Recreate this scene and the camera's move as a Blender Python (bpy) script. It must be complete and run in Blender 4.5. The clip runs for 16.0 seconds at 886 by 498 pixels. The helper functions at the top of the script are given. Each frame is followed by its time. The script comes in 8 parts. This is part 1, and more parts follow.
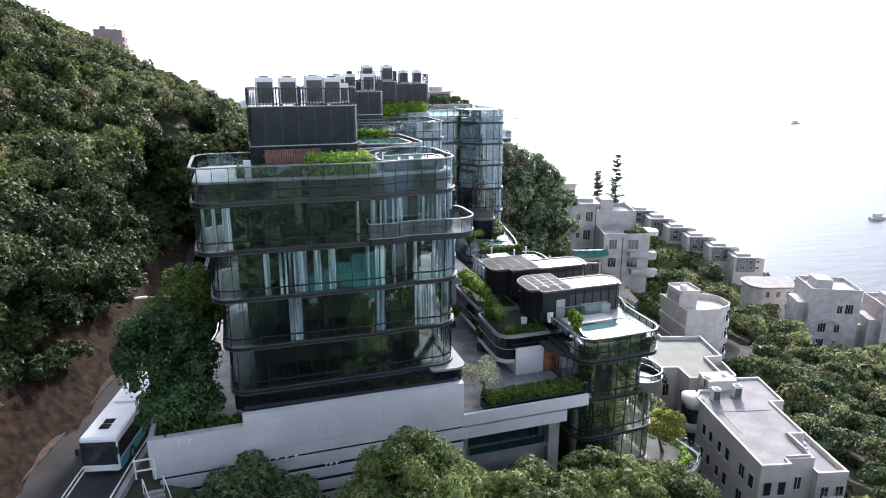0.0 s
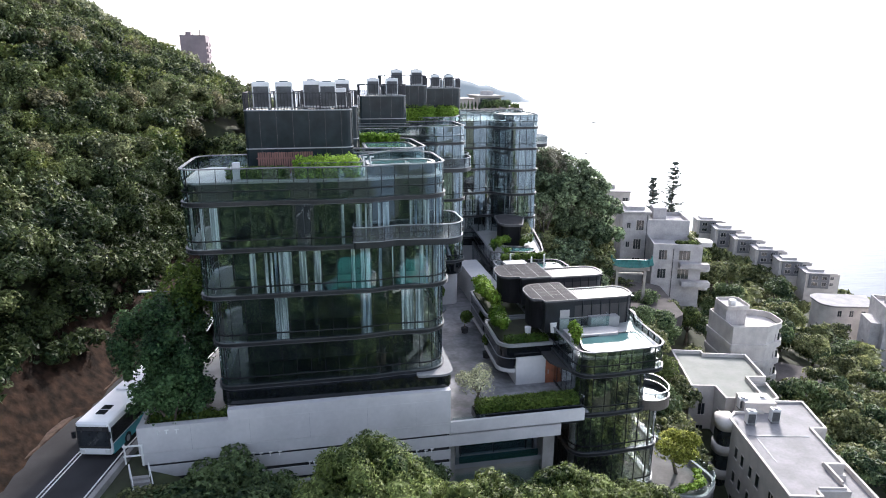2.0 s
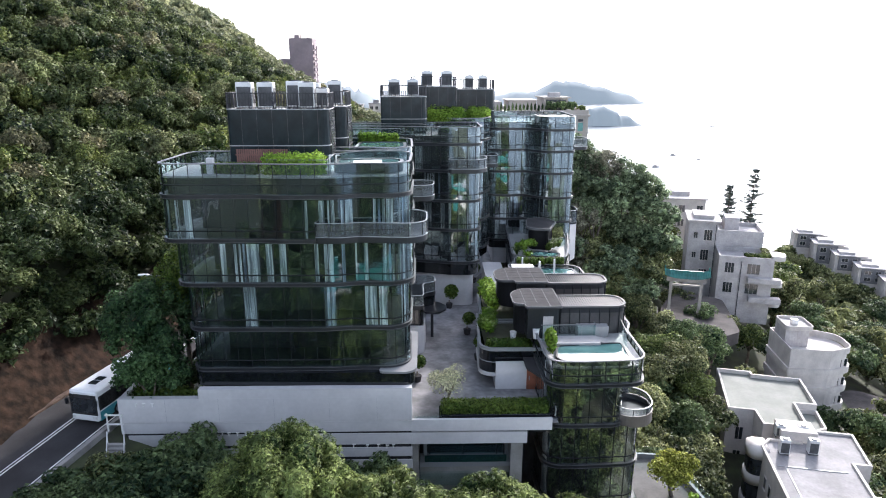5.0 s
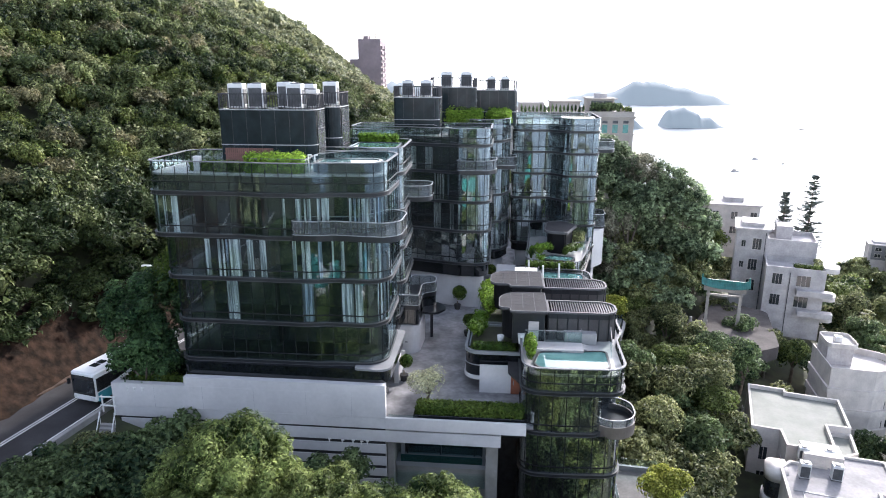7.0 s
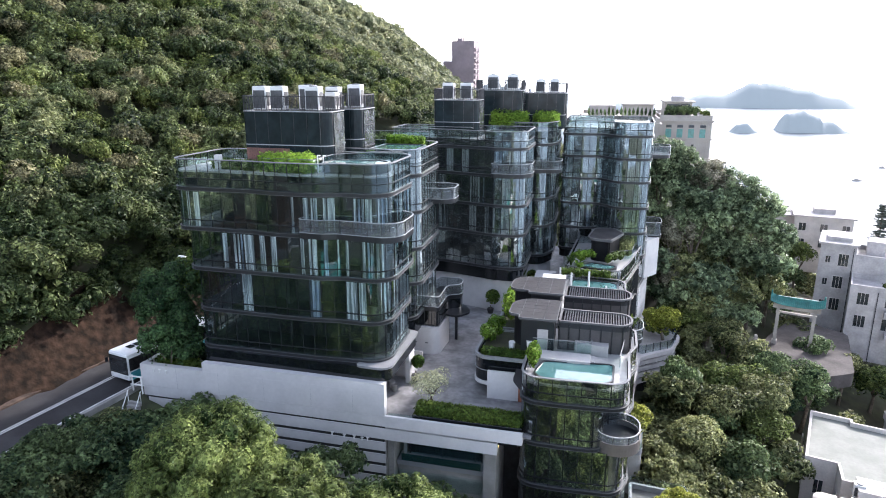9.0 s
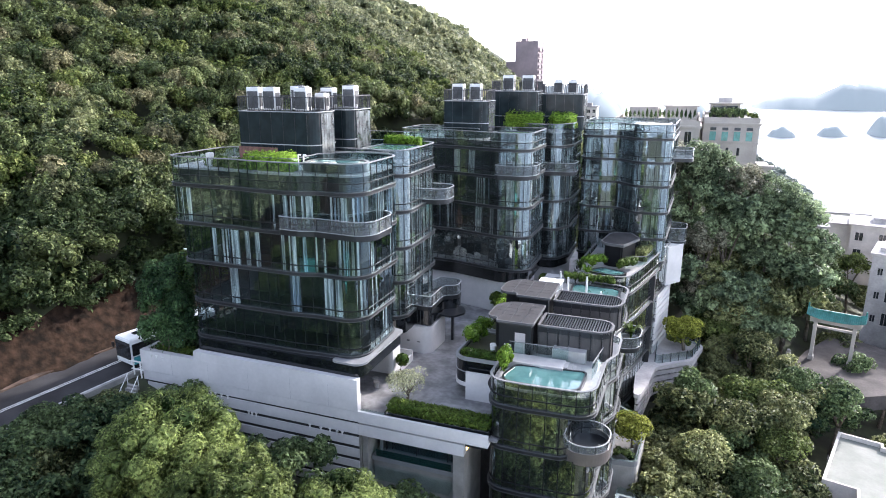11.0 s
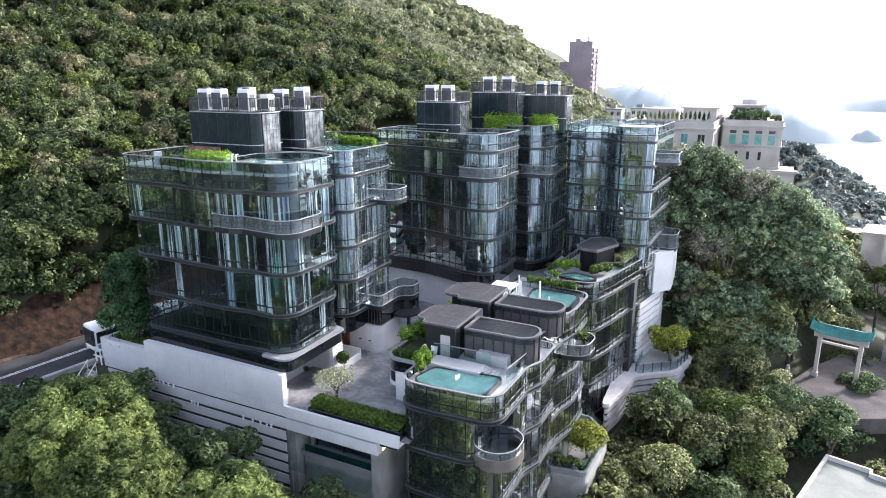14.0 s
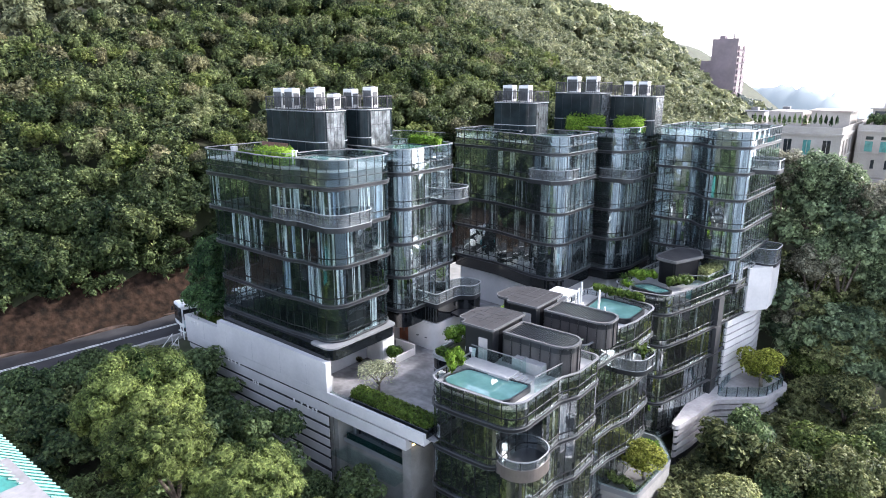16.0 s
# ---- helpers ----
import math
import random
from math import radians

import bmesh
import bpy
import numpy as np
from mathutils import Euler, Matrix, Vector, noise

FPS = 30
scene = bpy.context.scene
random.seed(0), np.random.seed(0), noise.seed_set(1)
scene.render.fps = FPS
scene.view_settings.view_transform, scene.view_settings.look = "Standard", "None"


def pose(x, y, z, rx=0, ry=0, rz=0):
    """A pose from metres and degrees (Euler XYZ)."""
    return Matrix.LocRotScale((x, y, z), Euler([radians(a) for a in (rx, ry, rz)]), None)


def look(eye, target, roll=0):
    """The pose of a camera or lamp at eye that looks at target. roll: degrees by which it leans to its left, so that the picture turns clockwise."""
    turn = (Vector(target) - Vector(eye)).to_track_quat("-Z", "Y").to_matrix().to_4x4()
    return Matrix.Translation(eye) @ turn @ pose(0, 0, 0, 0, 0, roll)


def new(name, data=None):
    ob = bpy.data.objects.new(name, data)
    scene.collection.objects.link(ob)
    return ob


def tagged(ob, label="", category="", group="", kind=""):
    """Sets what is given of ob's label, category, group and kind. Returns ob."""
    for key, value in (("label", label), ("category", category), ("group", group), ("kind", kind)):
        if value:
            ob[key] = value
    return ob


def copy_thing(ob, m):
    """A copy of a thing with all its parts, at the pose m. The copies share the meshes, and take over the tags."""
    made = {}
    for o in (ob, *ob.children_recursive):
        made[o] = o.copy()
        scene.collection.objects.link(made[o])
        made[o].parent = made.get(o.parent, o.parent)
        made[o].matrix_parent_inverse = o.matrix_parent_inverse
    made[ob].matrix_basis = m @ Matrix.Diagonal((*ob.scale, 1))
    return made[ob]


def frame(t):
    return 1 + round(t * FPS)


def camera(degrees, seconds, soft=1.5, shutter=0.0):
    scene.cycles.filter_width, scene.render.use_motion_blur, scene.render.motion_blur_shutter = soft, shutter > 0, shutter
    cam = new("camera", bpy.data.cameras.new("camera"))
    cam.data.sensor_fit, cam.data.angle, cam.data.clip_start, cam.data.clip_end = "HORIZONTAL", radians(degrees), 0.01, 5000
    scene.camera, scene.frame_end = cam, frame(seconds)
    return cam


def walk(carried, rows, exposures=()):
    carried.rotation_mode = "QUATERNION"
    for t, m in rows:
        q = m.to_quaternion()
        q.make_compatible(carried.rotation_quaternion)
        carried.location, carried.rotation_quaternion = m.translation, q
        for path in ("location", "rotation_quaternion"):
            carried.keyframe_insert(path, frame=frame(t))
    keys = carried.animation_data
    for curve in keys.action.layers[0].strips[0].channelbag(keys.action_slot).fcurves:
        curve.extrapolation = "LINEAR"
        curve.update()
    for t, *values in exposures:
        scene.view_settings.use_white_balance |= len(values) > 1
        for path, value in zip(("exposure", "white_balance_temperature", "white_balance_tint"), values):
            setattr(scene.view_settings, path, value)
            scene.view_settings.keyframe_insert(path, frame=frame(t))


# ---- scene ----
cam = camera(68.7, 16.0, soft=1.0)
METRES, EYE, TILT, LEAN, TURN = 60.0, 25.5, 0.0, 0.0, -17.9
ROWS = [
    (0.0, 0.0, 0.0, 0.0, 0.01, -15.41, -0.03),
    (0.5, 0.0254, 0.0007, 0.0008, 2.9, -15.3, -0.06),
    (1.0, 0.0521, 0.0032, 0.0013, 5.42, -15.19, -0.06),
    (1.5, 0.0802, 0.007, 0.0012, 6.4, -15.13, -0.07),
    (2.0, 0.1093, 0.0111, 0.0017, 6.82, -15.12, -0.07),
    (2.5, 0.1391, 0.0149, 0.0013, 7.09, -15.09, -0.07),
    (3.0, 0.1699, 0.0191, 0.001, 7.32, -15.06, -0.07),
    (3.5, 0.2009, 0.0225, 0.0006, 7.75, -15.06, -0.08),
    (4.0, 0.2311, 0.0274, 0.001, 9.67, -15.03, -0.1),
    (4.5, 0.261, 0.0338, 0.0014, 13.25, -15.04, -0.1),
    (5.0, 0.2908, 0.0419, 0.0018, 16.58, -15.03, -0.1),
    (7.5, 0.4401, 0.0958, 0.0049, 25.45, -15.05, -0.12),
    (8.0, 0.4679, 0.1101, 0.0057, 28.38, -15.03, -0.12),
    (8.5, 0.4953, 0.1258, 0.0058, 30.52, -14.96, -0.09),
    (11.0, 0.6318, 0.213, 0.0075, 38.5, -14.9, -0.04),
    (11.5, 0.6568, 0.2334, 0.0077, 40.71, -14.86, -0.03),
    (12.0, 0.6817, 0.255, 0.008, 41.59, -14.84, 0.0),
    (12.5, 0.7069, 0.2767, 0.0081, 41.96, -14.82, 0.03),
    (13.0, 0.7323, 0.2977, 0.008, 42.31, -14.82, 0.05),
    (13.5, 0.7571, 0.3188, 0.0081, 43.07, -14.82, 0.05),
    (14.0, 0.7801, 0.3414, 0.0082, 44.5, -14.82, 0.07),
    (14.5, 0.8023, 0.3648, 0.0085, 46.95, -14.85, 0.06),
    (15.0, 0.8223, 0.3892, 0.0086, 50.0, -14.85, 0.07),
    (15.5, 0.8413, 0.414, 0.0089, 52.95, -14.88, 0.05),
    (16.0, 0.8584, 0.4395, 0.009, 56.54, -14.84, 0.05),
]
walk(cam, [(t, pose(0, 0, EYE, TILT, LEAN, TURN) @ pose(METRES * x, METRES * y, METRES * z, 90 + pitch, roll, yaw)) for t, x, y, z, yaw, pitch, roll in ROWS],
     exposures=[(0.0, 1.68, 6160, 15), (5.0, 1.82, 6160, 15), (8.5, 2.04, 6130, 16), (12.0, 2.22, 6100, 16), (16.0, 2.24, 6100, 16)])

# ---- world, sun, exposure ----
SUN_TURN, SUN_HEIGHT = 31.0, 28.0          # degrees right of +y, and above the horizon
world = bpy.data.worlds.new("hazy_sky")
scene.world = world
world.use_nodes = True
wn, wl = world.node_tree.nodes, world.node_tree.links
wn.clear()
sky = wn.new("ShaderNodeTexSky")
sky.sky_type, sky.sun_disc = "NISHITA", False
sky.sun_elevation, sky.sun_rotation = radians(SUN_HEIGHT), radians(SUN_TURN)
sky.air_density, sky.dust_density, sky.ozone_density, sky.altitude = 1.0, 2.0, 1.0, 100
pale = wn.new("ShaderNodeHueSaturation")
pale.inputs["Saturation"].default_value = 0.58
back = wn.new("ShaderNodeBackground")
back.inputs["Strength"].default_value = 0.15
wout = wn.new("ShaderNodeOutputWorld")
wl.new(sky.outputs[0], pale.inputs["Color"])
wl.new(pale.outputs[0], back.inputs["Color"])
wl.new(back.outputs[0], wout.inputs["Surface"])
sun_data = bpy.data.lights.new("sun", "SUN")
sun_data.energy, sun_data.angle, sun_data.color = 2.1, radians(3.0), (1.0, 0.96, 0.90)
sun = new("sun", sun_data)
sun_way = Vector((math.sin(radians(SUN_TURN)) * math.cos(radians(SUN_HEIGHT)), math.cos(radians(SUN_TURN)) * math.cos(radians(SUN_HEIGHT)), math.sin(radians(SUN_HEIGHT))))
sun.matrix_world = look(sun_way * 500, (0, 0, 0))

# ---- materials ----
MATS = {}


def material(name, rgb, rough=0.6, metal=0.0, vary=0.15, scale=2.0, grain=30.0, bump=0.15, island=0.0, per_object=0.0, second=None, spec=0.5, relief=0.02):
    """A surface with stains at a large scale and grain at a small one."""
    m = bpy.data.materials.new(name)
    m.use_nodes = True
    n, l = m.node_tree.nodes, m.node_tree.links
    b = n["Principled BSDF"]
    b.inputs["Roughness"].default_value, b.inputs["Metallic"].default_value = rough, metal
    b.inputs["Specular IOR Level"].default_value = spec
    co = n.new("ShaderNodeTexCoord")
    big = n.new("ShaderNodeTexNoise")
    big.inputs["Scale"].default_value, big.inputs["Detail"].default_value = 1.0 / scale, 5.0
    small = n.new("ShaderNodeTexNoise")
    small.inputs["Scale"].default_value, small.inputs["Detail"].default_value = grain, 3.0
    for t in (big, small):
        l.new(co.outputs["Object"], t.inputs["Vector"])
    ramp = n.new("ShaderNodeValToRGB")
    other = second or [max(0.0, c * (1 - 2 * vary)) for c in rgb]
    ramp.color_ramp.elements[0].position, ramp.color_ramp.elements[1].position = 0.35, 0.65
    ramp.color_ramp.elements[0].color, ramp.color_ramp.elements[1].color = (*other, 1), (*rgb, 1)
    l.new(big.outputs["Fac"], ramp.inputs["Fac"])
    mix = n.new("ShaderNodeMixRGB")
    mix.blend_type, mix.inputs["Fac"].default_value = "OVERLAY", min(1.0, vary * 1.6)
    l.new(ramp.outputs["Color"], mix.inputs["Color1"])
    l.new(small.outputs["Fac"], mix.inputs["Color2"])
    last = mix.outputs["Color"]
    for amount, node, socket in ((island, "ShaderNodeNewGeometry", "Random Per Island"), (per_object, "ShaderNodeObjectInfo", "Random")):
        if amount:
            r = n.new(node)
            mr = n.new("ShaderNodeMapRange")
            mr.inputs["To Min"].default_value, mr.inputs["To Max"].default_value = 1 - amount, 1 + amount
            hs = n.new("ShaderNodeHueSaturation")
            l.new(r.outputs[socket], mr.inputs["Value"])
            l.new(mr.outputs["Result"], hs.inputs["Value"])
            l.new(last, hs.inputs["Color"])
            last = hs.outputs["Color"]
    l.new(last, b.inputs["Base Color"])
    if bump:
        bp = n.new("ShaderNodeBump")
        bp.inputs["Strength"].default_value, bp.inputs["Distance"].default_value = bump, relief
        l.new(small.outputs["Fac"], bp.inputs["Height"])
        l.new(bp.outputs["Normal"], b.inputs["Normal"])
    MATS[name] = m
    return m


def leafage(name, dark, light, through_=0.42, vary=0.35, leaflet=0.17):
    """Leaves: colour by the spray, the single leaflet and the tree, some light coming through."""
    m = bpy.data.materials.new(name)
    m.use_nodes = True
    n, l = m.node_tree.nodes, m.node_tree.links
    b, out = n["Principled BSDF"], n["Material Output"]
    b.inputs["Roughness"].default_value = 0.5
    b.inputs["Specular IOR Level"].default_value = 0.12
    geo = n.new("ShaderNodeNewGeometry")
    noise_ = n.new("ShaderNodeTexNoise")
    noise_.inputs["Scale"].default_value, noise_.inputs["Detail"].default_value = 0.16, 3.0
    l.new(geo.outputs["Position"], noise_.inputs["Vector"])
    add = n.new("ShaderNodeMath")
    add.operation = "MULTIPLY_ADD"
    add.inputs[1].default_value, add.inputs[2].default_value = vary, -vary * 0.5
    l.new(geo.outputs["Random Per Island"], add.inputs[0])
    plus = n.new("ShaderNodeMath")
    plus.operation = "ADD"
    l.new(add.outputs[0], plus.inputs[0])
    l.new(noise_.outputs["Fac"], plus.inputs[1])
    ramp = n.new("ShaderNodeValToRGB")
    e = ramp.color_ramp.elements
    e[0].position, e[1].position = 0.3, 0.72
    e[0].color, e[1].color = (*dark, 1), (*light, 1)
    l.new(plus.outputs[0], ramp.inputs["Fac"])
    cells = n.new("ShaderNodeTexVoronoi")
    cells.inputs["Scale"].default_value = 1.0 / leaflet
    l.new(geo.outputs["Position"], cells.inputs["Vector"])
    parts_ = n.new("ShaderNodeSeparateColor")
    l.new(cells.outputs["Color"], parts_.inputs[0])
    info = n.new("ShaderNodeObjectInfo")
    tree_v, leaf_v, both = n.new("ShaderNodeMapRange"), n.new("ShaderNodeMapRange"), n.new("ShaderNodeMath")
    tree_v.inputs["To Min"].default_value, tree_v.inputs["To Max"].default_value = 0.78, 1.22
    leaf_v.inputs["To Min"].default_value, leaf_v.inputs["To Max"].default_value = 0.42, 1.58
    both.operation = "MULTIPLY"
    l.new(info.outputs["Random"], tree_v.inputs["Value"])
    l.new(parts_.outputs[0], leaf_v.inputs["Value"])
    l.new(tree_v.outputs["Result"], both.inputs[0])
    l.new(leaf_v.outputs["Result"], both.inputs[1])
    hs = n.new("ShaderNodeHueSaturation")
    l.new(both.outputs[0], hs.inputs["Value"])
    l.new(ramp.outputs["Color"], hs.inputs["Color"])
    l.new(hs.outputs["Color"], b.inputs["Base Color"])
    # every leaflet is turned a little its own way
    off, scaled, turned, unit = (n.new("ShaderNodeVectorMath") for _ in range(4))
    off.operation, scaled.operation, turned.operation, unit.operation = "SUBTRACT", "SCALE", "ADD", "NORMALIZE"
    off.inputs[1].default_value = (0.5, 0.5, 0.5)
    scaled.inputs["Scale"].default_value = 1.3
    l.new(cells.outputs["Color"], off.inputs[0])
    l.new(off.outputs[0], scaled.inputs[0])
    l.new(scaled.outputs[0], turned.inputs[0])
    l.new(geo.outputs["Normal"], turned.inputs[1])
    l.new(turned.outputs[0], unit.inputs[0])
    l.new(unit.outputs[0], b.inputs["Normal"])
    tr = n.new("ShaderNodeBsdfTranslucent")
    l.new(hs.outputs["Color"], tr.inputs["Color"])
    l.new(unit.outputs[0], tr.inputs["Normal"])
    mx = n.new("ShaderNodeMixShader")
    mx.inputs["Fac"].default_value = through_
    l.new(b.outputs[0], mx.inputs[1])
    l.new(tr.outputs[0], mx.inputs[2])
    l.new(mx.outputs[0], out.inputs["Surface"])
    MATS[name] = m
    return m


def glazing(name, tint, ior=1.6, rough=0.02, wobble=0.02, sheen=(0.9, 0.97, 1.0, 1), film=None, tilt=0.0):
    """Tinted pane: light passes with the tint, gloss by Fresnel, slightly uneven."""
    m = bpy.data.materials.new(name)
    m.use_nodes = True
    n, l = m.node_tree.nodes, m.node_tree.links
    n.remove(n["Principled BSDF"])
    out = n["Material Output"]
    tr = n.new("ShaderNodeBsdfTransparent")
    tr.inputs["Color"].default_value = (*tint, 1)
    gl = n.new("ShaderNodeBsdfGlossy")
    gl.inputs["Roughness"].default_value = rough
    gl.inputs["Color"].default_value = sheen
    lw, pw, fr = n.new("ShaderNodeLayerWeight"), n.new("ShaderNodeMath"), n.new("ShaderNodeMath")
    lw.inputs["Blend"].default_value = 0.5
    f0 = ((ior - 1) / (ior + 1)) ** 2
    pw.operation, pw.inputs[1].default_value = "POWER", 4.0
    fr.operation, fr.inputs[1].default_value, fr.inputs[2].default_value = "MULTIPLY_ADD", 1 - f0, f0
    l.new(lw.outputs["Facing"], pw.inputs[0])
    l.new(pw.outputs[0], fr.inputs[0])
    co, nz, bp = n.new("ShaderNodeTexCoord"), n.new("ShaderNodeTexNoise"), n.new("ShaderNodeBump")
    nz.inputs["Scale"].default_value, nz.inputs["Detail"].default_value = 0.5, 1.0
    bp.inputs["Strength"].default_value, bp.inputs["Distance"].default_value = wobble, 0.5
    l.new(co.outputs["Object"], nz.inputs["Vector"])
    l.new(nz.outputs["Fac"], bp.inputs["Height"])
    info, rand = n.new("ShaderNodeObjectInfo"), n.new("ShaderNodeTexWhiteNoise")
    rand.noise_dimensions = "1D"
    l.new(info.outputs["Random"], rand.inputs["W"])
    off, scaled, turned = (n.new("ShaderNodeVectorMath") for _ in range(3))
    off.operation, scaled.operation, turned.operation = "SUBTRACT", "SCALE", "ADD"
    off.inputs[1].default_value = (0.5, 0.5, 0.5)
    scaled.inputs["Scale"].default_value = tilt
    l.new(rand.outputs["Color"], off.inputs[0])
    l.new(off.outputs[0], scaled.inputs[0])
    l.new(scaled.outputs[0], turned.inputs[0])
    l.new(bp.outputs["Normal"], turned.inputs[1])
    l.new(turned.outputs[0], gl.inputs["Normal"])
    mx = n.new("ShaderNodeMixShader")
    l.new(fr.outputs[0], mx.inputs["Fac"])
    l.new(tr.outputs[0], mx.inputs[1])
    l.new(gl.outputs[0], mx.inputs[2])
    last = mx.outputs[0]
    # film: pale diffuse layer imitating haze on tower glass, milkiness in smoked panes
    if film:
        haze_milk, fm = n.new("ShaderNodeBsdfDiffuse"), n.new("ShaderNodeMixShader")
        haze_milk.inputs["Color"].default_value = (*film[:3], 1)
        patch = n.new("ShaderNodeTexNoise")
        patch.inputs["Scale"].default_value, patch.inputs["Detail"].default_value = 0.35, 4.0
        amount = n.new("ShaderNodeMapRange")
        amount.inputs["From Min"].default_value, amount.inputs["From Max"].default_value = 0.3, 0.7
        amount.inputs["To Min"].default_value, amount.inputs["To Max"].default_value = film[3] * 0.6, film[3] * 1.4
        l.new(co.outputs["Object"], patch.inputs["Vector"])
        l.new(patch.outputs["Fac"], amount.inputs["Value"])
        l.new(amount.outputs["Result"], fm.inputs["Fac"])
        l.new(last, fm.inputs[1])
        l.new(haze_milk.outputs[0], fm.inputs[2])
        last = fm.outputs[0]
    l.new(last, out.inputs["Surface"])
    MATS[name] = m
    return m


GLASS = glazing("dark_glass", (0.80, 0.85, 0.86), 1.95, 0.01, 0.05, sheen=(0.74, 0.90, 0.95, 1), film=(0.11, 0.15, 0.16, 0.008), tilt=0.03)
# rear glass: bluish haze is put into its film and sheen
BLUEGLASS = glazing("blue_grey_glass", (0.77, 0.80, 0.80), 3.3, 0.01, 0.05, sheen=(0.83, 0.93, 0.96, 1), film=(0.36, 0.44, 0.47, 0.014), tilt=0.035)
SILVERGLASS = glazing("silver_grey_glass", (0.72, 0.745, 0.75), 3.1, 0.01, 0.05, sheen=(0.88, 0.94, 0.95, 1), film=(0.34, 0.37, 0.38, 0.012), tilt=0.035)
BRONZE = material("bronze_grey_metal", (0.19, 0.165, 0.15), 0.35, 0.5, 0.1, 2.0, 6.0, 0.0)
TEALGLASS = glazing("teal_glass", (0.45, 0.68, 0.66), 1.6)
SMOKED = glazing("smoked_glass", (0.62, 0.65, 0.66), 1.6, film=(0.45, 0.47, 0.48, 0.10))
MULLION = material("black_window_frame", (0.012, 0.013, 0.015), 0.5, 0.0, 0.15, 3.0, 8.0, 0.0, spec=0.2)
BLACKGLASS = material("black_glass_cladding", (0.008, 0.010, 0.012), 0.06, 0.0, 0.2, 3.0, 2.0, 0.02, spec=0.7)
CLEAR = glazing("clear_glass", (0.86, 0.93, 0.92), 1.45)
DARK = material("black_metal", (0.020, 0.022, 0.026), 0.30, 0.2, 0.2, 3.0, 8.0, 0.05)
BANDTRIM = material("dark_band_trim", (0.055, 0.058, 0.060), 0.6, 0.1, 0.1, 3.0, 8.0, 0.0)
CLADGLASS = material("dark_teal_cladding_glass", (0.018, 0.026, 0.029), 0.16, 0.0, 0.2, 1.2, 2.0, 0.02, spec=0.14)
LOUVRE = material("black_cladding", (0.012, 0.012, 0.014), 0.55, 0.0, 0.2, 2.0, 12.0, 0.05, spec=0.10)
TRIM = material("grey_metal_trim", (0.30, 0.31, 0.32), 0.5, 0.4, 0.08, 4.0, 10.0, 0.03)
ROOFEDGE = material("grey_roof_edge", (0.105, 0.105, 0.108), 0.6, 0.0, 0.1, 2.0, 10.0, 0.1, spec=0.2)
SCREEN = material("brown_grey_screen", (0.075, 0.070, 0.070), 0.35, 0.2, 0.12, 2.0, 8.0, 0.05)
CAP = material("pale_stone_coping", (0.19, 0.19, 0.193), 0.6, 0.0, 0.1, 2.0, 10.0, 0.1, spec=0.2)
WHITE = material("white_stone_wall", (0.54, 0.525, 0.515), 0.7, 0.0, 0.06, 2.5, 3.0, 0.03, second=(0.46, 0.45, 0.445))
PLASTER = material("white_painted_plaster", (0.52, 0.48, 0.44), 0.8, 0.0, 0.1, 2.0, 5.0, 0.15, second=(0.41, 0.375, 0.345))
ROOFING = material("pale_roof_screed", (0.25, 0.24, 0.24), 0.75, 0.0, 0.16, 3.0, 3.0, 0.15, second=(0.17, 0.163, 0.163), spec=0.25)
GREYWALL = material("weathered_grey_render", (0.44, 0.41, 0.395), 0.85, 0.0, 0.15, 2.0, 3.0, 0.2, second=(0.32, 0.30, 0.29))
SLATE = material("grey_slate_panel", (0.17, 0.165, 0.17), 0.7, 0.0, 0.12, 1.5, 6.0, 0.1)
CREAM = material("cream_render", (0.38, 0.345, 0.305), 0.85, 0.0, 0.1, 3.0, 4.0, 0.1)
PAVING = material("grey_stone_paving", (0.25, 0.245, 0.25), 0.6, 0.0, 0.3, 1.6, 2.2, 0.1, second=(0.125, 0.122, 0.125))
DECK = material("pale_terrace_stone", (0.36, 0.35, 0.34), 0.5, 0.0, 0.1, 2.0, 3.0, 0.08)
ROOFDARK = material("grey_roof_panel", (0.058, 0.056, 0.057), 0.85, 0.0, 0.12, 1.5, 6.0, 0.2, spec=0.06)
TIMBER = material("red_brown_timber", (0.30, 0.10, 0.05), 0.5, 0.0, 0.2, 0.7, 20.0, 0.2)
ASPHALT = material("asphalt", (0.052, 0.050, 0.051), 0.85, 0.0, 0.2, 3.0, 20.0, 0.3, spec=0.2)
TERRACEPAVING = material("grey_terrace_paving", (0.125, 0.12, 0.115), 0.85, 0.0, 0.2, 1.5, 4.0, 0.2, spec=0.2, second=(0.085, 0.082, 0.078))
FORECOURT = material("worn_brown_grey_paving", (0.10, 0.088, 0.082), 0.9, 0.0, 0.2, 2.5, 3.0, 0.2, spec=0.15)
KERB = material("concrete", (0.30, 0.29, 0.27), 0.85, 0.0, 0.15, 1.5, 12.0, 0.3)
PAINT = material("road_paint", (0.75, 0.75, 0.72), 0.7, 0.0, 0.12, 1.0, 8.0, 0.1)
EARTH = material("brown_earth_bank", (0.040, 0.024, 0.016), 0.95, 0.0, 0.5, 0.9, 1.6, 1.0, second=(0.012, 0.009, 0.007), relief=0.12, spec=0.08)
GUTTER = material("soil_stained_gutter", (0.115, 0.080, 0.062), 0.9, 0.0, 0.3, 1.2, 6.0, 0.4, second=(0.05, 0.036, 0.028), spec=0.15)
UNDER = material("forest_floor", (0.05, 0.06, 0.025), 0.95, 0.0, 0.3, 3.0, 1.0, 0.8, second=(0.03, 0.03, 0.018))
BARK = material("bark", (0.16, 0.13, 0.10), 0.9, 0.0, 0.3, 0.5, 8.0, 0.7)


